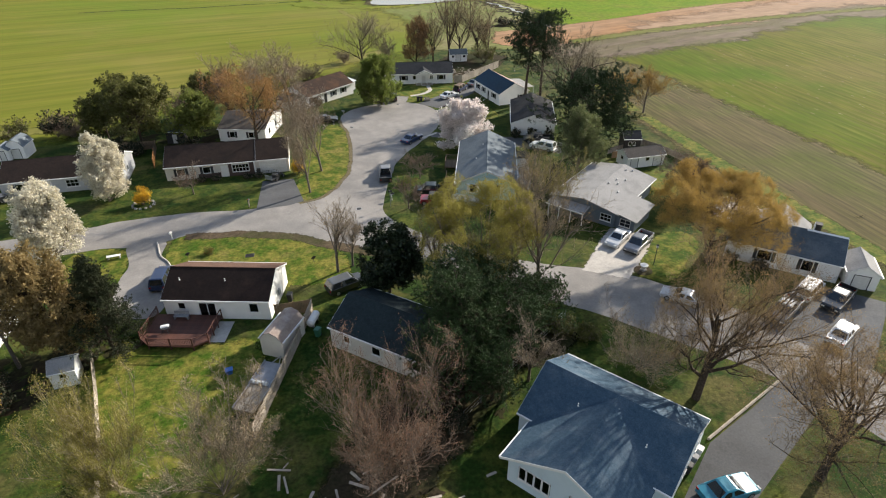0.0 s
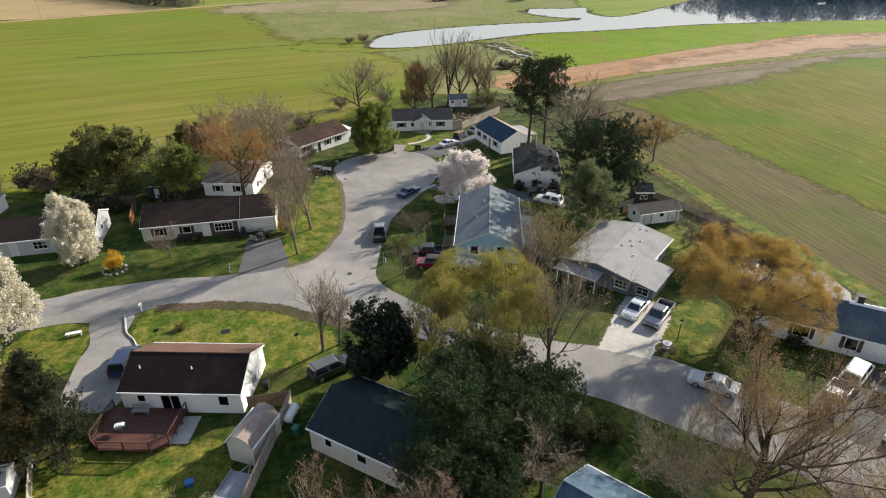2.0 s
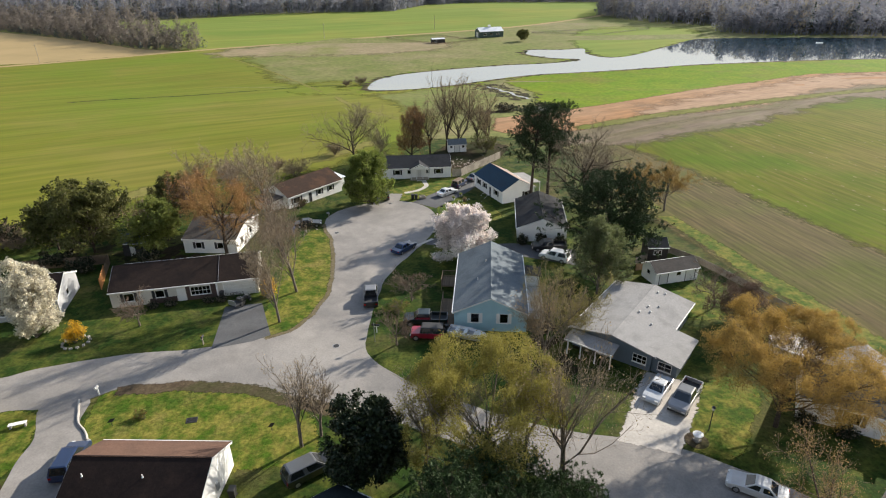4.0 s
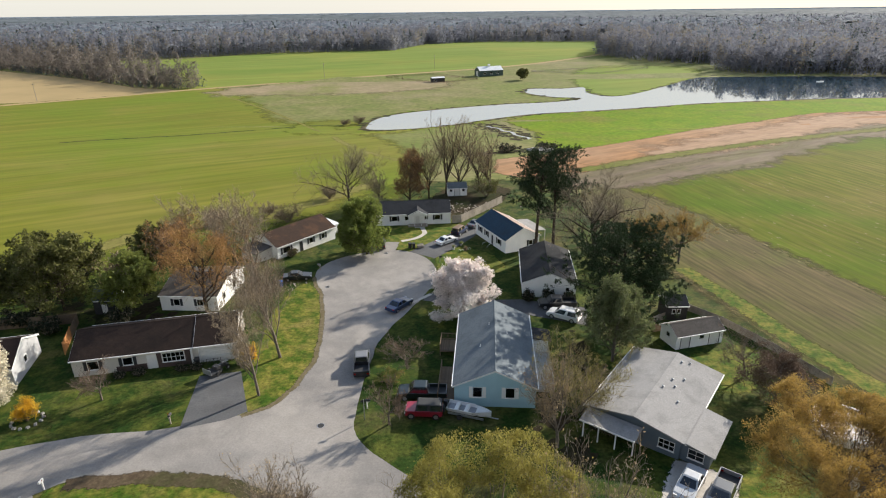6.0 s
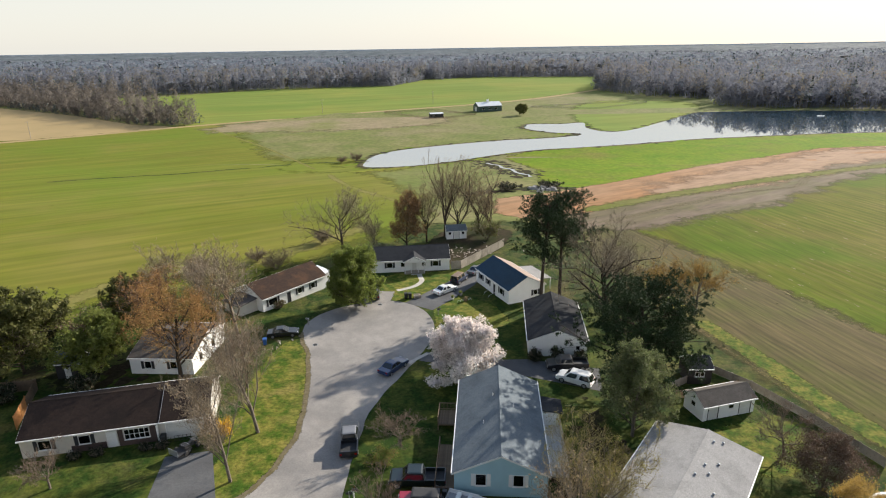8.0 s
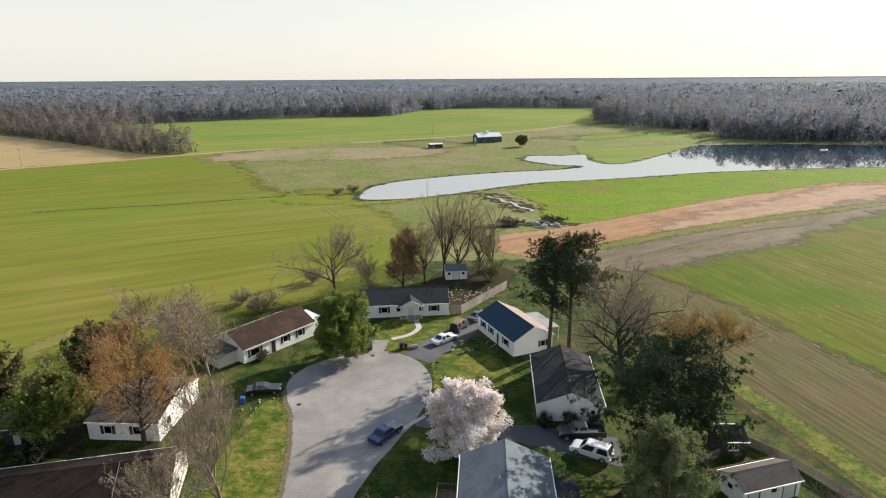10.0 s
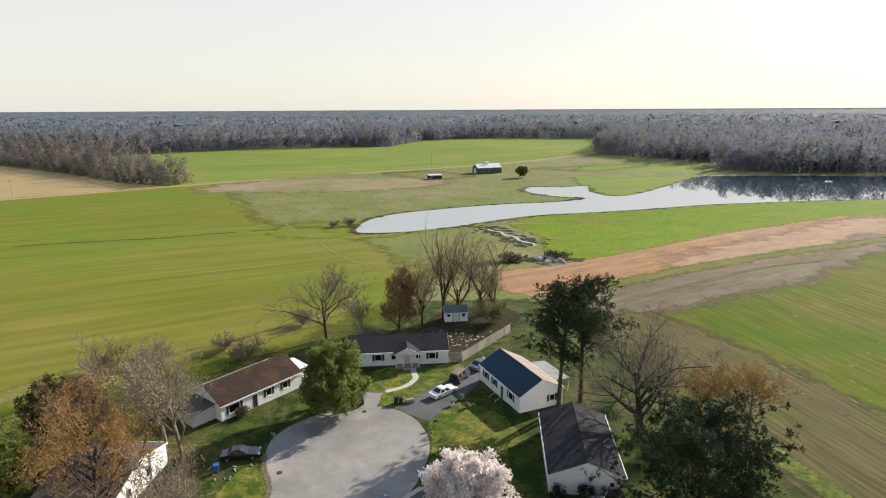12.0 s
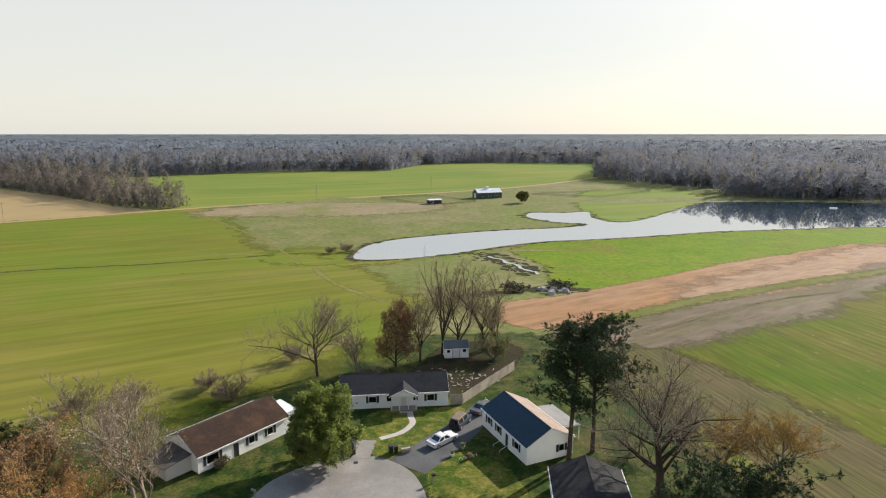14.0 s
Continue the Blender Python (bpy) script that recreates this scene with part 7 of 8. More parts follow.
def paint(name, c):
    if name not in PAINT:
        m = mat(name + "_paint", c, tuple(v * 0.85 for v in c), scale=1.5, rough=0.28, spec=0.6)
        m.node_tree.nodes["Principled BSDF"].inputs["Coat Weight"].default_value = 0.6
        PAINT[name] = m
    return PAINT[name]


CARS = {  # length, width, height, wheel radius, hood end, cabin start and end at belt, at roof, belt height, hood height
    "sedan": (4.7, 1.82, 1.45, 0.32, 0.95, 0.85, 2.05, 1.65, 3.95, 3.25, 0.93, 0.80),
    "suv": (4.7, 1.88, 1.75, 0.36, 1.0, 0.95, 1.45, 0.35, 4.6, 0.55, 1.05, 0.98),
    "van": (5.0, 1.95, 1.85, 0.36, 1.0, 0.9, 1.2, 0.3, 4.9, 0.5, 1.05, 0.95),
    "pickup": (5.6, 1.95, 1.80, 0.39, 1.05, 1.0, 0, 0, 0, 0, 1.10, 1.05),
    "jeep": (4.1, 1.80, 1.80, 0.40, 1.0, 1.0, 0, 0, 0, 0, 1.10, 1.08),
}


def car(kind, label, x, y, ang, colour, top=None, bed=None, name="car"):
    """A parked car: lower body, cabin, windows, four wheels, lamps. Its own x points forward."""
    L, W, H, wr = CARS[kind][:4]
    belt, hood = CARS[kind][10:12]
    e = thing(name, x, y, ang, label, "car")
    h = L / 2
    z0 = 0.28
    if kind == "sedan":
        prof = [(-h, 0.45), (-h + 0.05, 0.88), (-h + 0.9, 0.96), (h - 1.55, 0.95), (h - 0.35, 0.80), (h - 0.02, 0.66), (h, 0.40), (h - 0.12, z0), (-h + 0.15, z0)]
        cab, roofx = (-h + 0.75, h - 1.35), (-h + 1.45, h - 2.15)
    elif kind in ("suv", "van"):
        f = 1.15 if kind == "suv" else 0.95
        prof = [(-h, 0.5), (-h + 0.03, belt), (h - f, belt + 0.01), (h - 0.25, hood - 0.08), (h - 0.02, 0.72), (h, 0.42), (h - 0.12, z0 + 0.04), (-h + 0.12, z0 + 0.04)]
        cab, roofx = (-h + 0.04, h - f + 0.12), (-h + 0.35, h - f - 0.65)
    elif kind == "pickup":
        prof = [(-h, 0.55), (-h + 0.02, 0.70), (-h + 2.02, 0.70), (-h + 2.04, 1.08), (h - 1.25, 1.10), (h - 0.2, 1.0), (h - 0.02, 0.85), (h, 0.48), (h - 0.12, 0.38), (-h + 0.12, 0.42)]
        cab, roofx = (-h + 2.05, h - 1.2), (-h + 2.25, h - 1.85)
    else:
        prof = [(-h, 0.55), (-h + 0.02, 1.1), (h - 1.2, 1.1), (h - 0.1, 1.03), (h - 0.05, 0.55), (h, 0.5), (h - 0.1, 0.42), (-h + 0.1, 0.42)]
        cab, roofx = (-h + 0.05, h - 1.15), (-h + 0.1, h - 1.35)
    n = len(prof)
    cxm, czm = sum(p[0] for p in prof) / n, sum(p[1] for p in prof) / n
    b = Shape()
    pts = []
    for yy, k in ((-W / 2, 0.965), (-W / 2 + 0.07, 1.0), (W / 2 - 0.07, 1.0), (W / 2, 0.965)):
        pts += [(cxm + (px - cxm) * k, yy, czm + (pz - czm) * (k if k == 1 else 0.93)) for px, pz in prof]
    fs = [tuple(range(n)), tuple(range(3 * n, 4 * n))]
    for s in range(3):
        fs += [(s * n + i, s * n + (i + 1) % n, (s + 1) * n + (i + 1) % n, (s + 1) * n + i) for i in range(n)]
    b.hull(pts, fs)
    part("body", b, colour, e)
    wi, wt = W / 2 - 0.05, W / 2 - 0.22
    zb, zt = belt - 0.06, H
    c = [(cab[0], -wi, zb), (cab[1], -wi, zb), (cab[1], wi, zb), (cab[0], wi, zb), (roofx[0], -wt, zt - 0.05), (roofx[1], -wt, zt - 0.05), (roofx[1], wt, zt - 0.05), (roofx[0], wt, zt - 0.05),
         (roofx[0] + 0.15, -wt + 0.12, zt), (roofx[1] - 0.15, -wt + 0.12, zt), (roofx[1] - 0.15, wt - 0.12, zt), (roofx[0] + 0.15, wt - 0.12, zt)]
    part("cabin", Shape().hull(c, [(0, 1, 2, 3), (0, 1, 5, 4), (1, 2, 6, 5), (2, 3, 7, 6), (3, 0, 4, 7), (4, 5, 9, 8), (5, 6, 10, 9), (6, 7, 11, 10), (7, 4, 8, 11), (8, 9, 10, 11)]), top or colour, e)

    def glaze(nm, q, inset=0.13, cuts=1):
        q = [Vector(p) for p in q]
        nrm = (q[1] - q[0]).cross(q[3] - q[0]).normalized()
        mid = sum(q, Vector()) / 4
        if nrm.dot(mid - Vector((sum(cab) / 2, 0, zb))) < 0:
            nrm = -nrm
        for k in range(cuts):
            t0, t1 = k / cuts + 0.03, (k + 1) / cuts - 0.03
            r = [q[0].lerp(q[1], t0), q[0].lerp(q[1], t1), q[3].lerp(q[2], t1), q[3].lerp(q[2], t0)]
            m = sum(r, Vector()) / 4
            r = [m + (p - m) * (1 - inset) for p in r]
            part(nm, Shape().hull([p - nrm * 0.02 for p in r] + [p + nrm * 0.012 for p in r], [(0, 1, 2, 3), (4, 5, 6, 7), (0, 1, 5, 4), (1, 2, 6, 5), (2, 3, 7, 6), (3, 0, 4, 7)]), CARGLASS, e)
    glaze("windscreen", (c[1], c[2], c[6], c[5]))
    glaze("rear_window", (c[3], c[0], c[4], c[7]))
    side = 1 if kind == "pickup" else 2
    glaze("side_window", (c[0], c[1], c[5], c[4]), 0.16, side)
    glaze("side_window", (c[3], c[2], c[6], c[7]), 0.16, side)
    if kind == "pickup":
        part("bed", Shape().box(-h + 0.1, -W / 2 + 0.12, 0.69, -h + 2.0, W / 2 - 0.12, 0.74), bed or DARKPL, e)
        part("bed_rail", Shape().box(-h + 0.04, -W / 2 + 0.015, 0.62, -h + 2.05, -W / 2 + 0.11, 1.14), colour, e)
        part("bed_rail", Shape().box(-h + 0.04, W / 2 - 0.11, 0.62, -h + 2.05, W / 2 - 0.015, 1.14), colour, e)
        part("tailgate", Shape().box(-h + 0.01, -W / 2 + 0.1, 0.6, -h + 0.09, W / 2 - 0.1, 1.15), colour, e)
    if kind == "jeep":
        part("spare_wheel", Shape().tube((-h - 0.02, 0, 0.95), (-h - 0.24, 0, 0.95), 0.38, n=16), RUBBER, e)
    for sx in (-1, 1):
        for sy in (-1, 1):
            px = sx * (h - (0.85 if kind != "jeep" else 0.7))
            o = W / 2 - 0.20
            ty = part("wheel", Shape().tube((px, sy * o, wr), (px, sy * (W / 2 + 0.015), wr), wr, n=16), RUBBER, e)
            part("rim", Shape().tube((px, sy * (W / 2 - 0.02), wr), (px, sy * (W / 2 + 0.022), wr), wr * 0.62, n=12), ALLOY, ty)
    for sy in (-1, 1):
        part("headlight", Shape().box(h - 0.12, sy * (W / 2 - 0.28) - 0.16, 0.62, h + 0.012, sy * (W / 2 - 0.28) + 0.16, 0.76), LAMPW, e)
        part("taillight", Shape().box(-h - 0.012, sy * (W / 2 - 0.2) - 0.12, 0.72, -h + 0.1, sy * (W / 2 - 0.2) + 0.12, 0.88), LAMPR, e)
    part("bumper", Shape().box(h - 0.1, -W / 2 + 0.1, 0.40, h + 0.05, W / 2 - 0.1, 0.58), DARKPL if kind in ("jeep", "pickup") else colour, e)
    part("bumper", Shape().box(-h - 0.05, -W / 2 + 0.1, 0.42, -h + 0.1, W / 2 - 0.1, 0.60), DARKPL if kind in ("jeep", "pickup") else colour, e)
    return e


SILVER, WHITEP, BLACKP, BLUEP, DKBLUE = paint("silver", (0.50, 0.51, 0.52)), paint("white", (0.74, 0.74, 0.73)), paint("black", (0.012, 0.012, 0.014)), paint("blue", (0.008, 0.030, 0.105)), paint("dark_blue", (0.012, 0.025, 0.07))
REDP, GREYP, TEALP, GREENP, TANP = paint("red", (0.28, 0.012, 0.03)), paint("grey", (0.10, 0.105, 0.11)), paint("teal", (0.03, 0.22, 0.32)), paint("dark_green", (0.006, 0.014, 0.013)), paint("tan", (0.20, 0.13, 0.08))
car("suv", "dark blue estate car on an asphalt driveway", -32.9, 56.4, 97, DKBLUE)
car("sedan", "blue sedan parked at the curve of the street", -5.6, 104.0, 55, BLUEP)
car("pickup", "black pickup with grey roof and open bed on the street", -9.1, 87.4, 96, BLACKP, paint("mid_grey", (0.17, 0.17, 0.175)), DARKPL, "pickup_truck")
car("jeep", "red open off-roader with black top beside a blue house", -1.0, 77.5, 176, REDP, DARKPL)
car("pickup", "dark green pickup before a wooden deck", -1.3, 80.9, 178, GREENP, None, None, "pickup_truck")
car("suv", "white estate car on a shaded driveway", 18.5, 100.0, 149, WHITEP)
car("pickup", "black pickup before a white gable", 18.2, 103.8, 180, BLACKP, None, None, "pickup_truck")
car("sedan", "white sedan on a dark driveway", 1.6, 132.3, 43, WHITEP)
car("jeep", "dark blue off-roader with tan roof on a driveway", 4.3, 137.6, 60, DKBLUE, TANP)
car("sedan", "dark grey sedan behind other parked cars", 7.9, 142.4, 54, GREYP)
car("suv", "dark car at a leafy green tree", -11.2, 130.9, 95, BLACKP)
car("sedan", "black sedan on a grass verge", -23.7, 115.2, 10, BLACKP)
car("sedan", "silver sedan on a concrete driveway", 23.6, 66.2, -128, SILVER)
car("pickup", "grey pickup with open bed on a concrete driveway", 26.0, 64.9, -128, paint("pewter", (0.23, 0.23, 0.24)), GREYP, DARKPL, "pickup_truck")
car("sedan", "silver sedan parked along the street", 27.6, 52.8, 149, SILVER)
car("van", "white van on a dark parking pad", 42.6, 54.2, 42, WHITEP, name="van")
car("pickup", "black pickup with dark bed on a dark parking pad", 45.0, 52.4, -138, BLACKP, None, DARKPL, "pickup_truck")
car("pickup", "old grey-brown pickup with empty bed", 38.0, 50.4, -138, GREYP, None, WOOD, "pickup_truck")
car("sedan", "white sedan at the edge of a parking pad", 42.0, 46.4, 42, WHITEP)
car("sedan", "teal blue sedan on a driveway beside a house", 22.6, 27.8, 18, TEALP)
car("suv", "dark car with pale bonnet in the shade of a magnolia", -10.9, 55.2, 36, BLACKP, GREYP)
car("jeep", "dark off-roader before a ranch house", -66.5, 76.6, 70, BLACKP)


# ---- fences ----
def fence(label, pts, h, wood, bay=2.4, board=0.16, gap=0.012, name="fence", rails_only=False):
    """A board fence: posts and boarded bays along the points."""
    e = thing(name, *pts[0], 0, label, "fence")
    ox, oy, oz = pts[0][0], pts[0][1], ground(pts[0][1])
    for (ax, ay), (bx, by) in zip(pts, pts[1:]):
        ln = math.hypot(bx - ax, by - ay)
        n = max(1, round(ln / bay))
        dx, dy = (bx - ax) / ln, (by - ay) / ln

        def tf(u, v, q):
            return (ax - ox + dx * u - dy * v, ay - oy + dy * u + dx * v, q + ground(ay + dy * u) - oz)
        for i in range(n + 1):
            u = ln * i / n
            part("post", Shape().box(u - 0.05, -0.05, -0.3, u + 0.05, 0.05, h + 0.08, tf), wood, e)
        for i in range(n):
            u0, u1 = ln * i / n + 0.05, ln * (i + 1) / n - 0.05
            r = Shape()
            if rails_only:
                for z in (0.35, 0.75, 1.15):
                    r.box(u0, -0.02, z, u1, 0.02, z + 0.12, tf)
            else:
                m = max(1, int((u1 - u0) / board))
                for z in (0.3, h - 0.3):
                    r.box(u0, 0.012, z, u1, 0.05, z + 0.09, tf)
                for k in range(m):
                    a = u0 + (u1 - u0) * k / m
                    r.box(a, -0.012, 0.04, a + (u1 - u0) / m - gap, 0.01, h + 0.03 * math.sin(k * 2.3 + i), tf)
            tagged(part("panel", r, wood, e), kind="stuff")
    return e


fence("weathered grey board fence between two backyards", [(-14.0, 50.6), (-14.4, 45), (-15.0, 38.8), (-15.6, 33)], 1.7, WOOD)
fence("short dark board fence beside a white ranch house", [(-17.8, 49.6), (-14.0, 50.6)], 1.7, WOOD2)
fence("pale weathered board fence round a backyard", [(2.9, 144.3), (4.8, 144.5), (9.5, 151.2), (14.9, 158.8)], 1.8, WOOD)
fence("brown board fence along the edge of a field", [(29.8, 97.6), (37.3, 102), (40.4, 97.8), (43.8, 90.2), (46.4, 82.4)], 1.15, WOOD)
fence("low wooden fence behind a black shed", [(30.0, 95.6), (38.8, 98.0)], 1.2, WOOD2)
fence("pale rail fence along a backyard", [(-25.0, 25.0), (-28.6, 32.5), (-31.6, 38.0), (-34.7, 43.3)], 1.3, WOOD)
fence("new orange board fence behind a ranch house", [(-48.6, 90.9), (-50.3, 95.3)], 1.8, WOODO)
fence("brown board fence behind gardens", [(-50.3, 95.3), (-52.0, 99.8), (-64, 97.5)], 1.6, WOOD2)
fence("dark rail fence of a horse paddock", [(-41, 467), (-3, 428), (24, 448), (-7, 480), (-41, 467)], 1.4, WOOD2, bay=6, rails_only=True)
fence("rail fence of a far pasture", [(67, 490), (141, 516), (161, 508), (113, 473), (67, 490)], 1.4, WOOD, bay=8, rails_only=True)
tm = thing("timber_edging", 32.4, 39.9, 0, "pale timber edging between lawn and driveway", "edging")
for i in range(6):
    t0, t1 = i / 6, (i + 0.96) / 6
    part("timber", Shape().tube((-9.3 * t0, -6.9 * t0, 0.12), (-9.3 * t1, -6.9 * t1, 0.12), 0.14, n=6), WOOD, tm)
wf = thing("wire_fence", 2.3, 35.1, 0, "thin wire fence with steel posts", "fence")
for i in range(8):
    px, py = 11.5 * i / 7, 14.7 * i / 7
    part("post", Shape().tube((px, py, -0.6), (px, py, 1.2), 0.035, n=6), STEEL, wf)
for z in (0.3, 0.7, 1.15):
    part("wire", Shape().tube((0, 0, z), (11.5, 14.7, z - 0.2), 0.014, n=4), STEEL, wf)

# ---- garden things ----


def mailbox(x, y, ang, post, box, label):
    e = thing("mailbox", x, y, ang, label, "mailbox")
    part("post", Shape().box(-0.06, -0.06, -0.3, 0.06, 0.06, 1.05), post, e)
    part("arm", Shape().box(-0.05, -0.35, 0.92, 0.05, 0.25, 1.0), post, e)
    arc = [(-0.1, 1.0), (0.1, 1.0)] + [(0.1 * math.cos(a * math.pi / 6), 1.14 + 0.1 * math.sin(a * math.pi / 6)) for a in range(7)]
    part("box", Shape().prism(arc, -0.4, 0.15, "y"), box, e)
    part("flag", Shape().box(0.101, -0.1, 1.1, 0.115, -0.06, 1.35), LAMPR, e)
    return e


mailbox(-35.9, 66.6, 0, TRIM, TRIM, "white mailbox on a white post at the street")
mailbox(-28.3, 76.2, 180, WOOD, DARKPL, "dark mailbox on a wooden post at the street")
mailbox(-7.4, 78.7, 90, TRIM, SHUT, "black mailbox on a white post at the street")
mailbox(-20.6, 119.0, 250, WOOD, STEEL, "grey mailbox on a wooden post at the turning circle")
mailbox(0.4, 122.2, 100, WOOD, SHUT, "black mailbox on a wooden post at the turning circle")
for mx, my in ((-18.0, 111.8), (-9.8, 127.0), (-12.0, 75.7)):
    mh = thing("manhole_cover", mx, my, 0, "dark iron manhole cover in the asphalt", "manhole", z=ground(my) + 0.02)
    part("rim", Shape().tube((0, 0, 0.0), (0, 0, 0.012), 0.42, n=20), STEEL, mh)
    part("lid", Shape().tube((0, 0, 0.012), (0, 0, 0.02), 0.36, n=20), DARKPL, mh)
lp = thing("lamp_post", 26.7, 60.4, 0, "black garden lamp post with glass lantern", "lamp")
part("pole", Shape().tube((0, 0, -0.3), (0, 0, 2.5), 0.05), SHUT, lp)
part("lantern", Shape().tube((0, 0, 2.52), (0, 0, 2.85), 0.12, 0.18, n=6), LAMPW, lp)
part("cap", Shape().tube((0, 0, 2.85), (0, 0, 3.02), 0.22, 0.03, n=6), SHUT, lp)
pl = thing("garden_ornament", 25.0, 59.0, 30, "white stone urn on a mulch bed", "urn")
part("base", Shape().box(-0.3, -0.3, -0.1, 0.3, 0.3, 0.25), STONE, pl)
part("bowl", Shape().tube((0, 0, 0.25), (0, 0, 0.85), 0.18, 0.5, n=12), TRIM, pl)
part("mulch_bed", Shape().tube((0, 0, -0.2), (0, 0, 0.06), 1.3, 1.1, n=16), DIRT, pl)
bb = thing("toy_bin", -20.2, 40.9, 20, "blue plastic toy bin on the lawn", "bin")
part("body", Shape().hull([(-0.25, -0.2, 0), (0.25, -0.2, 0), (0.25, 0.2, 0), (-0.25, 0.2, 0), (-0.33, -0.27, 0.5), (0.33, -0.27, 0.5), (0.33, 0.27, 0.5), (-0.33, 0.27, 0.5)], [(0, 1, 2, 3), (4, 5, 6, 7), (0, 1, 5, 4), (1, 2, 6, 5), (2, 3, 7, 6), (3, 0, 4, 7)]), BLUEPL, bb)
part("rim", Shape().box(-0.36, -0.3, 0.5, 0.36, 0.3, 0.55), BLUEPL, bb)
for k, (tx, ty, lab, mt) in enumerate(((-16.3, 40.2, "flat grey utility trailer with stacked bags by the fence", GREYPL), (-16.9, 37.2, "flat weathered utility trailer by the fence", WOOD))):
    tr = thing("utility_trailer", tx, ty, 76, lab, "trailer")
    part("bed", Shape().box(-1.6, -1.05, 0.50, 1.6, 1.05, 0.60), mt, tr)
    part("side_rail", Shape().box(-1.6, -1.08, 0.60, 1.6, -1.02, 0.80), STEEL, tr)
    part("side_rail", Shape().box(-1.6, 1.02, 0.60, 1.6, 1.08, 0.80), STEEL, tr)
    part("tongue", Shape().tube((1.6, 0.4, 0.5), (2.7, 0, 0.45), 0.05).tube((1.6, -0.4, 0.5), (2.7, 0, 0.45), 0.05), STEEL, tr)
    for sy in (-1, 1):
        wl = part("wheel", Shape().tube((-0.2, sy * 1.1, 0.32), (-0.2, sy * 1.32, 0.32), 0.32, n=14), RUBBER, tr)
        part("rim", Shape().tube((-0.2, sy * 1.2, 0.32), (-0.2, sy * 1.33, 0.32), 0.19, n=10), ALLOY, wl)
bgs = thing("sack_row", -16.7, 39.0, 76, "row of white sacks on a trailer", "sacks", z=ground(39) + 0.6)
for i in range(5):
    part("sack", Shape().hull([(-0.15, -0.9 + i * 0.36, 0), (0.15, -0.9 + i * 0.36, 0), (0.15, -0.58 + i * 0.36, 0), (-0.15, -0.58 + i * 0.36, 0), (-0.1, -0.84 + i * 0.36, 0.3), (0.1, -0.84 + i * 0.36, 0.3), (0.1, -0.64 + i * 0.36, 0.3), (-0.1, -0.64 + i * 0.36, 0.3)], [(0, 1, 2, 3), (4, 5, 6, 7), (0, 1, 5, 4), (1, 2, 6, 5), (2, 3, 7, 6), (3, 0, 4, 7)]), TRIM, bgs)
bt = thing("motor_boat", 3.9, 77.2, -19, "white open motor boat on a trailer before a blue house", "boat")
prof = [(-2.4, 0.74), (-1.2, 0.78), (0.4, 0.76), (1.5, 0.56), (2.5, 0.06)]
hull_v = []
for px, wv in prof:
    hull_v += [(px, -wv, 1.05 + max(0, px) * 0.06), (px, -wv * 0.7, 0.55), (px, 0, 0.42 + max(0, px - 1) * 0.25), (px, wv * 0.7, 0.55), (px, wv, 1.05 + max(0, px) * 0.06)]
part("hull", Shape().hull(hull_v, [(i * 5 + k, i * 5 + k + 1, i * 5 + k + 6, i * 5 + k + 5) for i in range(4) for k in range(4)] + [(0, 1, 2, 3, 4), (20, 21, 22, 23, 24)]), WHITEP, bt)
part("deck_floor", Shape().box(-2.3, -0.62, 0.75, 1.2, 0.62, 0.8), GREYPL, bt)
part("bow_deck", Shape().prism([(0.9, -0.64), (2.45, -0.05), (2.45, 0.05), (0.9, 0.64)], 1.08, 1.13, "z"), WHITEP, bt)
for xx in (-1.5, -0.4):
    part("bench_seat", Shape().box(xx, -0.6, 0.8, xx + 0.4, 0.6, 1.08), TRIM, bt)
part("outboard_motor", Shape().box(-2.85, -0.2, 0.6, -2.42, 0.2, 1.45), DARKPL, bt)
part("gunwale", Shape().box(-2.4, -0.80, 1.04, 0.5, -0.73, 1.12).box(-2.4, 0.73, 1.04, 0.5, 0.80, 1.12), TRIM, bt)
part("cradle", Shape().box(-2.2, -0.7, 0.3, 1.8, -0.6, 0.55).box(-2.2, 0.6, 0.3, 1.8, 0.7, 0.55).tube((1.8, 0, 0.4), (3.3, 0, 0.4), 0.05), STEEL, bt)
for sy in (-1, 1):
    part("wheel", Shape().tube((-0.8, sy * 0.85, 0.3), (-0.8, sy * 1.05, 0.3), 0.3, n=14), RUBBER, bt)
po = thing("swimming_pool", 42.6, 74.2, 0, "round white above-ground pool with a pale winter cover", "pool")
wallp = Shape()
nseg = 28
for i in range(nseg):
    a, b2 = 2 * math.pi * i / nseg, 2 * math.pi * (i + 1) / nseg
    wallp.prism([(3.0 * math.cos(a), 3.0 * math.sin(a)), (3.0 * math.cos(b2), 3.0 * math.sin(b2)), (2.92 * math.cos(b2), 2.92 * math.sin(b2)), (2.92 * math.cos(a), 2.92 * math.sin(a))], -0.3, 1.2, "z")
part("wall", wallp, TRIM, po)
part("cover", Shape().tube((0, 0, 0.9), (0, 0, 0.98), 2.91, 2.91, n=28), mat("stained_cover", (0.40, 0.33, 0.27), (0.28, 0.23, 0.19), scale=1.0, rough=0.6), po, "sagging stained winter cover")
rimp = Shape()
for i in range(nseg):
    a, b2 = 2 * math.pi * i / nseg, 2 * math.pi * (i + 1) / nseg
    rimp.prism([(3.1 * math.cos(a), 3.1 * math.sin(a)), (3.1 * math.cos(b2), 3.1 * math.sin(b2)), (2.86 * math.cos(b2), 2.86 * math.sin(b2)), (2.86 * math.cos(a), 2.86 * math.sin(a))], 1.2, 1.26, "z")
part("rim", rimp, TRIM, po)
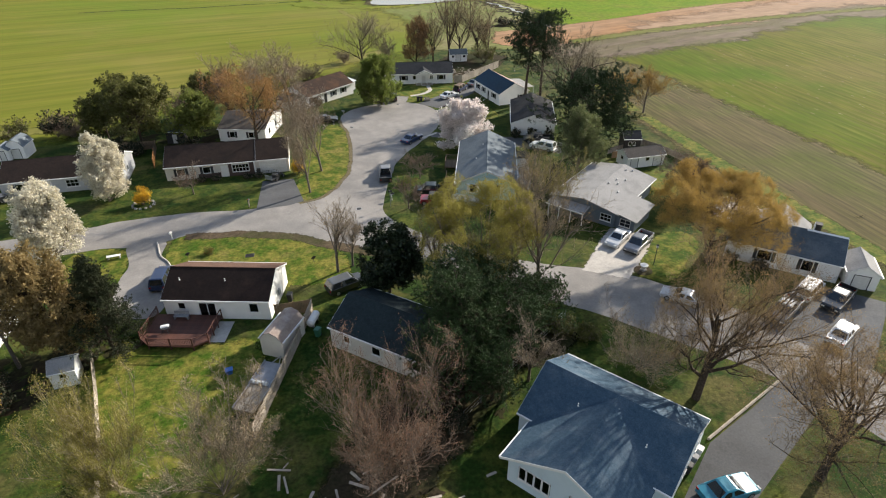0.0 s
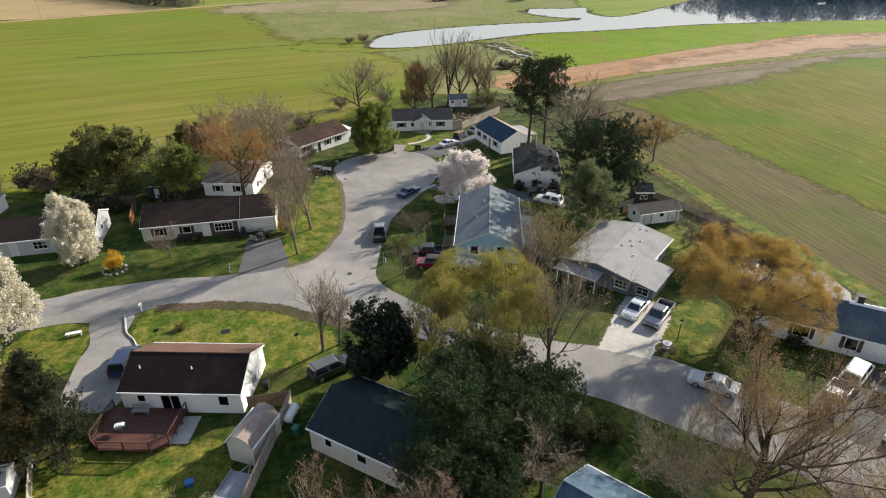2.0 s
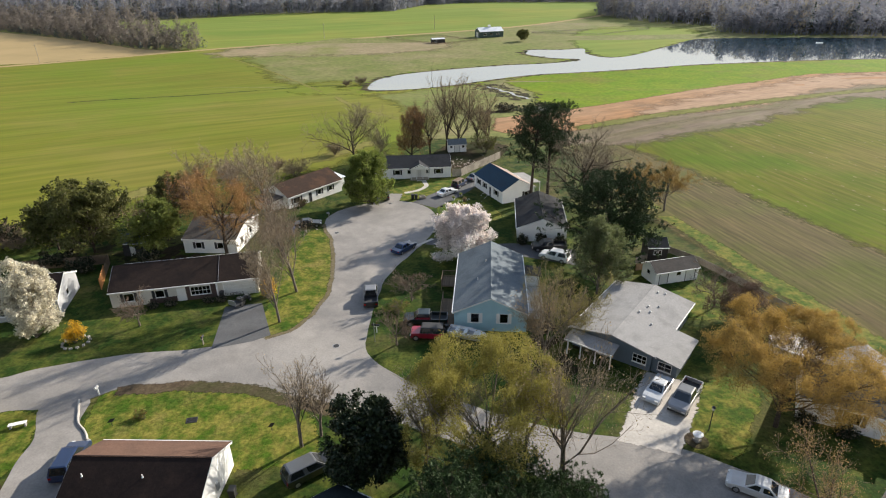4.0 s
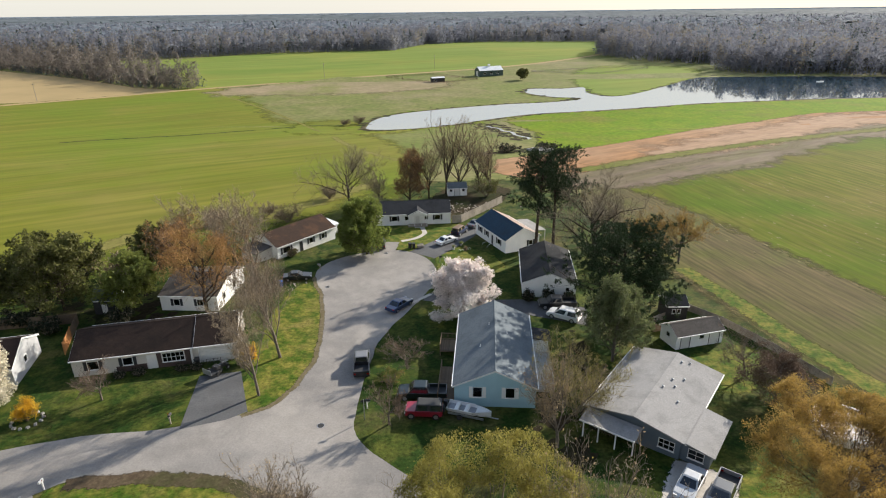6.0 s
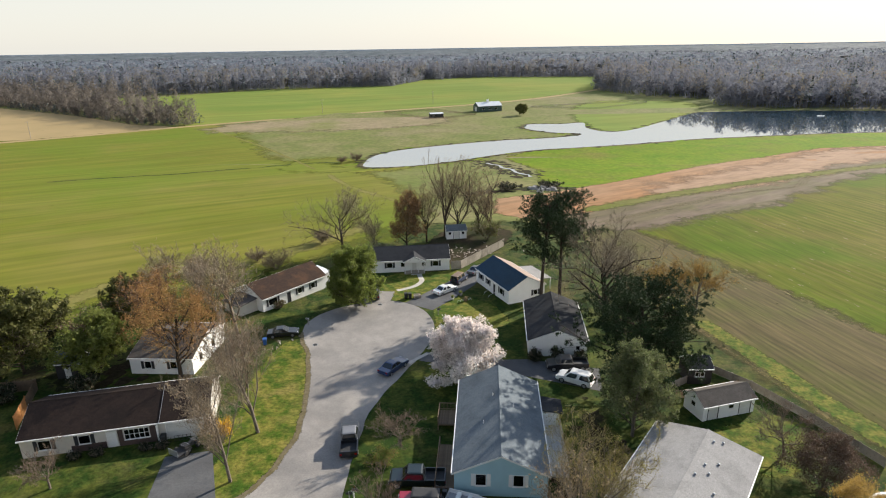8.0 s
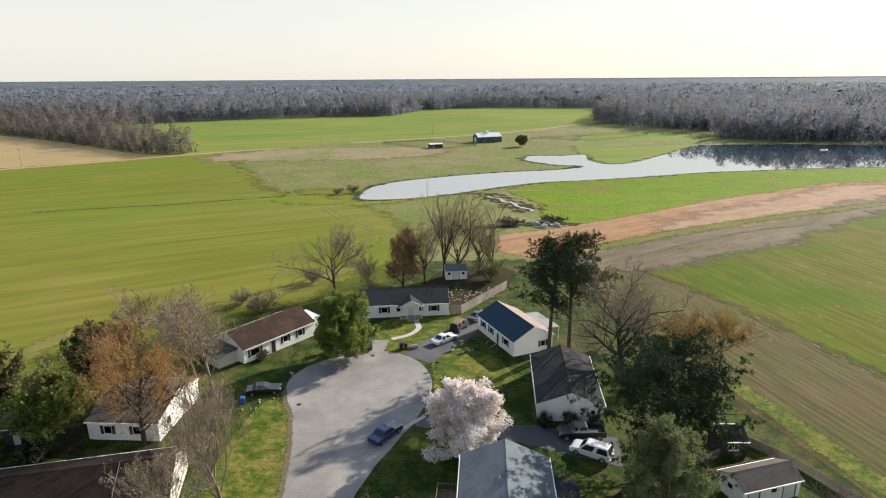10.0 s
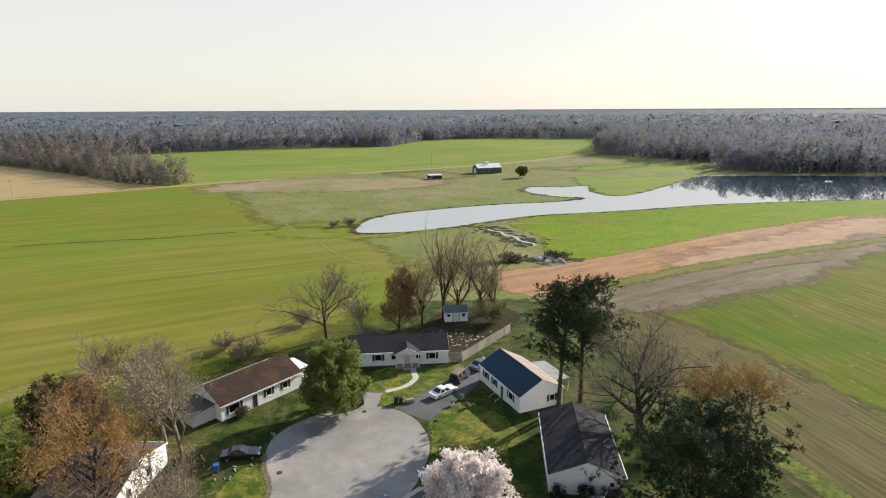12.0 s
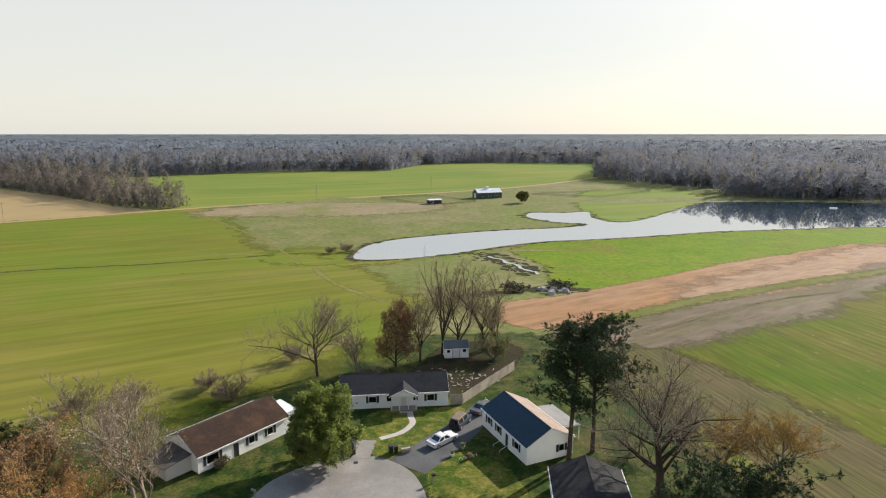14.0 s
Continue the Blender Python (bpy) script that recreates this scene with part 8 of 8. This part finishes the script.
mw = thing("utility_trailer", -27.2, 86.0, 62, "small black trailer with a mesh ramp on a driveway", "trailer")
part("bed", Shape().box(-0.9, -0.7, 0.4, 0.9, 0.7, 0.47), DARKPL, mw)
part("ramp", Shape().box(-1.0, -0.7, 0.47, -0.94, 0.7, 1.2), STEEL, mw)
part("tongue", Shape().tube((0.9, 0, 0.4), (1.8, 0, 0.4), 0.05), DARKPL, mw)
part("tool_box", Shape().box(0.2, -0.45, 0.47, 0.75, 0.45, 0.9), DARKPL, mw)
for sy in (-1, 1):
    part("wheel", Shape().tube((0, sy * 0.72, 0.28), (0, sy * 0.92, 0.28), 0.28, n=14), RUBBER, mw)


def wheelie(x, y, ang, m, label):
    e = thing("waste_bin", x, y, ang, label, "bin")
    part("body", Shape().hull([(-0.22, -0.24, 0.08), (0.22, -0.24, 0.08), (0.22, 0.24, 0.08), (-0.22, 0.24, 0.08), (-0.29, -0.32, 1.0), (0.29, -0.32, 1.0), (0.29, 0.32, 1.0), (-0.29, 0.32, 1.0)], [(0, 1, 2, 3), (4, 5, 6, 7), (0, 1, 5, 4), (1, 2, 6, 5), (2, 3, 7, 6), (3, 0, 4, 7)]), m, e)
    part("lid", Shape().hull([(-0.31, -0.35, 1.0), (0.31, -0.35, 1.0), (0.31, 0.34, 1.0), (-0.31, 0.34, 1.0), (-0.27, -0.3, 1.09), (0.27, -0.3, 1.09), (0.27, 0.3, 1.12), (-0.27, 0.3, 1.12)], [(0, 1, 2, 3), (4, 5, 6, 7), (0, 1, 5, 4), (1, 2, 6, 5), (2, 3, 7, 6), (3, 0, 4, 7)]), m, e)
    for sx in (-0.2, 0.2):
        part("wheel", Shape().tube((sx - 0.04, 0.27, 0.11), (sx + 0.04, 0.27, 0.11), 0.11, n=10), RUBBER, e)


wheelie(-5.4, 129.6, 20, DARKPL, "dark waste bin at the turning circle")
wheelie(-4.7, 129.5, 10, DARKPL, "dark waste bin at the turning circle")
wheelie(-12.6, 46.4, -20, GREENPL, "green waste bin beside a house")
wheelie(20.2, 29.8, 50, DARKPL, "dark waste bin at a house wall")
wheelie(20.9, 30.6, 50, GREYPL, "grey waste bin at a house wall")
wheelie(21.6, 31.4, 50, TRIM, "white waste bin at a house wall")
wheelie(-25.6, 112.0, 15, BLUEPL, "blue waste bin beside a hedge")
wheelie(-16.9, 52.6, 0, DARKPL, "dark waste bin at a gable wall")
cr = thing("wooden_crate", -3.4, 129.9, 15, "tan wooden crate at the turning circle", "crate")
for i in range(4):
    part("slat", Shape().box(-0.6, -0.4, 0.02 + i * 0.17, 0.6, -0.37, 0.15 + i * 0.17), WOOD, cr)
    part("slat", Shape().box(-0.6, 0.37, 0.02 + i * 0.17, 0.6, 0.4, 0.15 + i * 0.17), WOOD, cr)
part("base", Shape().box(-0.6, -0.37, 0.0, 0.6, 0.37, 0.5), WOOD, cr)
tk = thing("propane_tank", -13.5, 48.6, 80, "white propane tank in a side yard", "tank")
part("vessel", Shape().tube((-0.9, 0, 0.65), (0.9, 0, 0.65), 0.42, n=16).tube((0.9, 0, 0.65), (1.1, 0, 0.65), 0.42, 0.2, n=16).tube((-1.1, 0, 0.65), (-0.9, 0, 0.65), 0.2, 0.42, n=16), TRIM, tk, smooth=False)
for xx in (-0.6, 0.6):
    part("foot", Shape().box(xx - 0.1, -0.3, 0, xx + 0.1, 0.3, 0.3), BLOCK, tk)
sb = thing("garden_bench", -41.3, 61.6, 20, "low white garden bench on a lawn", "bench")
part("seat", Shape().box(-0.8, -0.25, 0.4, 0.8, 0.25, 0.46), TRIM, sb)
for xx in (-0.65, 0.65):
    part("leg", Shape().box(xx - 0.07, -0.2, 0, xx + 0.07, 0.2, 0.4), STONE, sb)
for i in range(13):
    a = 2 * math.pi * i / 13
    st = thing("stone", -44.3 + 1.5 * math.cos(a), 76.9 + 1.5 * math.sin(a), i * 40, "rough grey stone of a ring round a yellow bush", "stone", "stones round the forsythia")
    part("stone_block", Shape().hull([(-0.22, -0.16, -0.1), (0.2, -0.18, -0.1), (0.24, 0.15, -0.1), (-0.2, 0.17, -0.1), (-0.15, -0.1, 0.2), (0.14, -0.12, 0.24), (0.15, 0.1, 0.19), (-0.13, 0.12, 0.22)], [(0, 1, 2, 3), (4, 5, 6, 7), (0, 1, 5, 4), (1, 2, 6, 5), (2, 3, 7, 6), (3, 0, 4, 7)]), STONE, st)
rr = random.Random(3)
for i in range(16):
    px, py = 29 + rr.random() * 9, 214 + rr.random() * 7
    k = 0.5 + rr.random() * 0.9
    st = thing("boulder", px, py, i * 57, "pale boulder in a creek gully", "boulder", "boulders at the creek")
    part("boulder_block", Shape().hull([(-k, -0.7 * k, -0.2), (0.9 * k, -0.8 * k, -0.2), (k, 0.7 * k, -0.2), (-0.8 * k, 0.8 * k, -0.2), (-0.6 * k, -0.4 * k, 0.7 * k), (0.5 * k, -0.5 * k, 0.85 * k), (0.6 * k, 0.4 * k, 0.6 * k), (-0.5 * k, 0.5 * k, 0.75 * k)], [(0, 1, 2, 3), (4, 5, 6, 7), (0, 1, 5, 4), (1, 2, 6, 5), (2, 3, 7, 6), (3, 0, 4, 7)]), STONE, st)
for px, py in ((-87, 474), (-7, 529), (-230, 366)):
    up_ = thing("utility_pole", px, py, 30, "weathered wooden utility pole in a field", "pole")
    part("pole", Shape().tube((0, 0, -0.5), (0, 0, 10), 0.16, 0.11), WOOD, up_)
    part("crossarm", Shape().box(-1.1, -0.06, 9.2, 1.1, 0.06, 9.35), WOOD, up_)


# ---- small garden things ----
dc = thing("drain_cover", -24.3, 62.4, 12, "dark square drain cover in a front lawn", "cover", z=ground(62.4) + 0.012)
part("slab", Shape().box(-0.55, -0.4, -0.1, 0.55, 0.4, 0.05), DARKPL, dc)
for i in range(5):
    part("bar", Shape().box(-0.45, -0.32 + i * 0.15, 0.051, 0.45, -0.26 + i * 0.15, 0.075), RUBBER, dc)


def planter(x, y, label, material, plant):
    """A round pot with a small plant."""
    e = thing("plant_pot", x, y, 0, label, "plant pot")
    part("pot", Shape().tube((0, 0, 0), (0, 0, 0.42), 0.2, 0.28, n=14).tube((0, 0, 0.42), (0, 0, 0.48), 0.31, n=14), material, e)
    part("soil", Shape().tube((0, 0, 0.482), (0, 0, 0.495), 0.25, n=14), DIRT, e)
    r = np.random.default_rng(int(abs(x * 10)))
    v, q = leaves(r, np.array([[0, 0, 0.6], [0.1, 0, 0.7], [-0.1, 0.1, 0.65]]), 260, 0.07, 0.13)
    part("plant", array_mesh("plant", v, q, plant), plant, e)


for px, py, lab, m_, pl_ in ((2.9, 128.6, "white plant pot with green leaves in a front garden", TRIM, GREENL), (4.4, 130.6, "grey plant pot with green leaves in a front garden", BLOCK, GREENL),
                             (5.2, 128.0, "brown plant pot with dry leaves in a front garden", WOOD2, BUD_TAN)):
    planter(px, py, lab, m_, pl_)
hp = thing("garden_arch", 4.0, 127.6, 25, "low white hoop edging in a front garden", "edging")
for i in range(5):
    arc = Shape()
    for k in range(8):
        a0, a1 = math.pi * k / 8, math.pi * (k + 1) / 8
        arc.tube((i * 0.55 - 0.25 * math.cos(a0), 0, 0.4 * math.sin(a0)), (i * 0.55 - 0.25 * math.cos(a1), 0, 0.4 * math.sin(a1)), 0.025, n=5)
    part("hoop", arc, TRIM, hp)
for ox, oy, lab in ((-31.9, 61.6, "small dark iron garden ornament on a lawn"), (-15.8, 60.8, "small dark iron garden ornament near a bare tree")):
    og = thing("garden_ornament", ox, oy, 30, lab, "ornament")
    part("stake", Shape().tube((0, 0, -0.1), (0, 0, 0.6), 0.025, n=6), DARKPL, og)
    part("figure", Shape().hull([(-0.35, 0, 0.6), (0.1, -0.06, 0.55), (0.42, 0, 0.85), (0.1, 0.06, 0.55), (0, 0, 0.95)], [(0, 1, 4), (1, 2, 4), (2, 3, 4), (3, 0, 4), (0, 1, 2, 3)]), DARKPL, og)
tree("shrub", "small yellow-green shrub on a front lawn", -29.6, 62.9, 0.9, 1.3, "shrub", 160, TWIGG, GREENL, 900, 0.06, category="shrub")
for i, (bx, by) in enumerate(((-38.6, 85.4), (-36.4, 85.9), (-31.6, 86.9), (-29.8, 87.2))):
    tree("shrub", "low dark shrub under the windows of a ranch house", bx, by, 0.8, 1.5, "shrub", 165 + i, TWIG, SHRUBD, 1100, 0.07, category="shrub", group="shrubs before the long ranch house")

# ---- clutter of the yards ----
LEAN_W = mat("bleached_scrap_wood", (0.34, 0.30, 0.26), (0.24, 0.19, 0.15), scale=2.0, rough=0.9, island=0.35)
rs = np.random.default_rng(31)


def scraps(label, cx, cy, sx, sy, n, material, lo=0.4, hi=1.6):
    """Loose boards and sticks lying about on the ground, one mesh."""
    s = Shape()
    for k in range(n):
        px, py = cx + rs.normal(0, sx), cy + rs.normal(0, sy)
        a, ln, w = rs.uniform(0, math.pi), rs.uniform(lo, hi) / 2, rs.uniform(0.04, 0.12)
        z0 = ground(py) + 0.02 + rs.random() * 0.06
        ca, sa, tilt = math.cos(a), math.sin(a), rs.normal(0, 0.12)
        s.box(-ln, -w, 0, ln, w, 0.05, lambda u, v, q: (px + u * ca - v * sa, py + u * sa + v * ca, z0 + q + abs(u + ln) * abs(tilt)))
    return tagged(part("scrap_boards", s, material), label, "debris", kind="stuff")


scraps("bleached boards and sticks strewn on bare dirt", 3.0, 154.5, 4.5, 3.0, 90, LEAN_W, 0.2, 0.8)
scraps("fallen branches in rough grass", -8.0, 26.0, 5.0, 2.0, 40, WOOD, 0.6, 2.4)
scraps("loose boards along a shaded house wall", -26.0, 112.5, 2.5, 1.2, 16, LEAN_W, 0.2, 0.7)


# a quad bike on the ranch driveway
qb = thing("quad_bike", -26.6, 87.0, 60, "black quad bike with silver racks on a driveway", "quad bike")
part("body", Shape().prism([(-0.75, 0.55), (-0.7, 0.78), (-0.1, 0.80), (0.1, 0.92), (0.55, 0.85), (0.8, 0.62), (0.6, 0.42), (-0.6, 0.42)], -0.22, 0.22, "y"), DARKPL, qb)
part("seat", Shape().prism([(-0.6, 0.80), (-0.55, 0.90), (0.0, 0.88), (0.08, 0.80)], -0.17, 0.17, "y"), SHUT, qb)
part("handlebar", Shape().tube((0.25, -0.42, 1.08), (0.25, 0.42, 1.08), 0.02).tube((0.3, 0, 0.85), (0.25, 0, 1.08), 0.03), STEEL, qb)
for cx in (-0.62, 0.62):
    rk = Shape()
    for k in range(5):
        rk.box(cx - 0.25, -0.36 + k * 0.17, 0.90, cx + 0.25, -0.33 + k * 0.17, 0.925)
    rk.box(cx - 0.26, -0.38, 0.90, cx - 0.23, 0.38, 0.93).box(cx + 0.23, -0.38, 0.90, cx + 0.26, 0.38, 0.93)
    part("rack", rk, ALLOY, qb, "silver carrier rack")
    for sy in (-1, 1):
        wq = part("wheel", Shape().tube((cx * 0.95, sy * 0.36, 0.28), (cx * 0.95, sy * 0.58, 0.28), 0.28, n=14), RUBBER, qb)
        part("rim", Shape().tube((cx * 0.95, sy * 0.56, 0.28), (cx * 0.95, sy * 0.59, 0.28), 0.14, n=10), ALLOY, wq)
        part("fender", Shape().prism([(cx - 0.34, 0.56), (cx - 0.2, 0.70), (cx + 0.2, 0.70), (cx + 0.34, 0.56), (cx + 0.30, 0.53), (cx + 0.18, 0.66), (cx - 0.18, 0.66), (cx - 0.30, 0.53)], min(sy * 0.24, sy * 0.56), max(sy * 0.24, sy * 0.56), "y"), DARKPL, qb)

sp = thing("sign_post", -7.4, 76.6, 0, "slim dark metal post at the street corner", "post")
part("pole", Shape().tube((0, 0, -0.3), (0, 0, 2.7), 0.045), STEEL, sp)
part("plate", Shape().box(-0.3, -0.02, 2.35, 0.3, -0.002, 2.62), SHUT, sp)

wheelie(-30.0, 88.0, 12, DARKPL, "black waste bin beside a garage door")
tree("shrub", "low bright green shrub on a lawn by the street", -5.4, 84.4, 0.9, 3.6, "shrub", 205, TWIGG, SPRINGL, 5000, 0.06, category="shrub")
mr = thing("metal_rack", -28.1, 88.5, 12.5, "low black metal rack before a garage door", "rack")
for k in range(5):
    part("upright", Shape().box(-0.88 + k * 0.43, -0.02, 0.0, -0.84 + k * 0.43, 0.02, 0.72), DARKPL, mr)
for z in (0.1, 0.4, 0.68):
    part("rail", Shape().box(-0.9, -0.025, z, 0.9, -0.021, z + 0.045), DARKPL, mr)
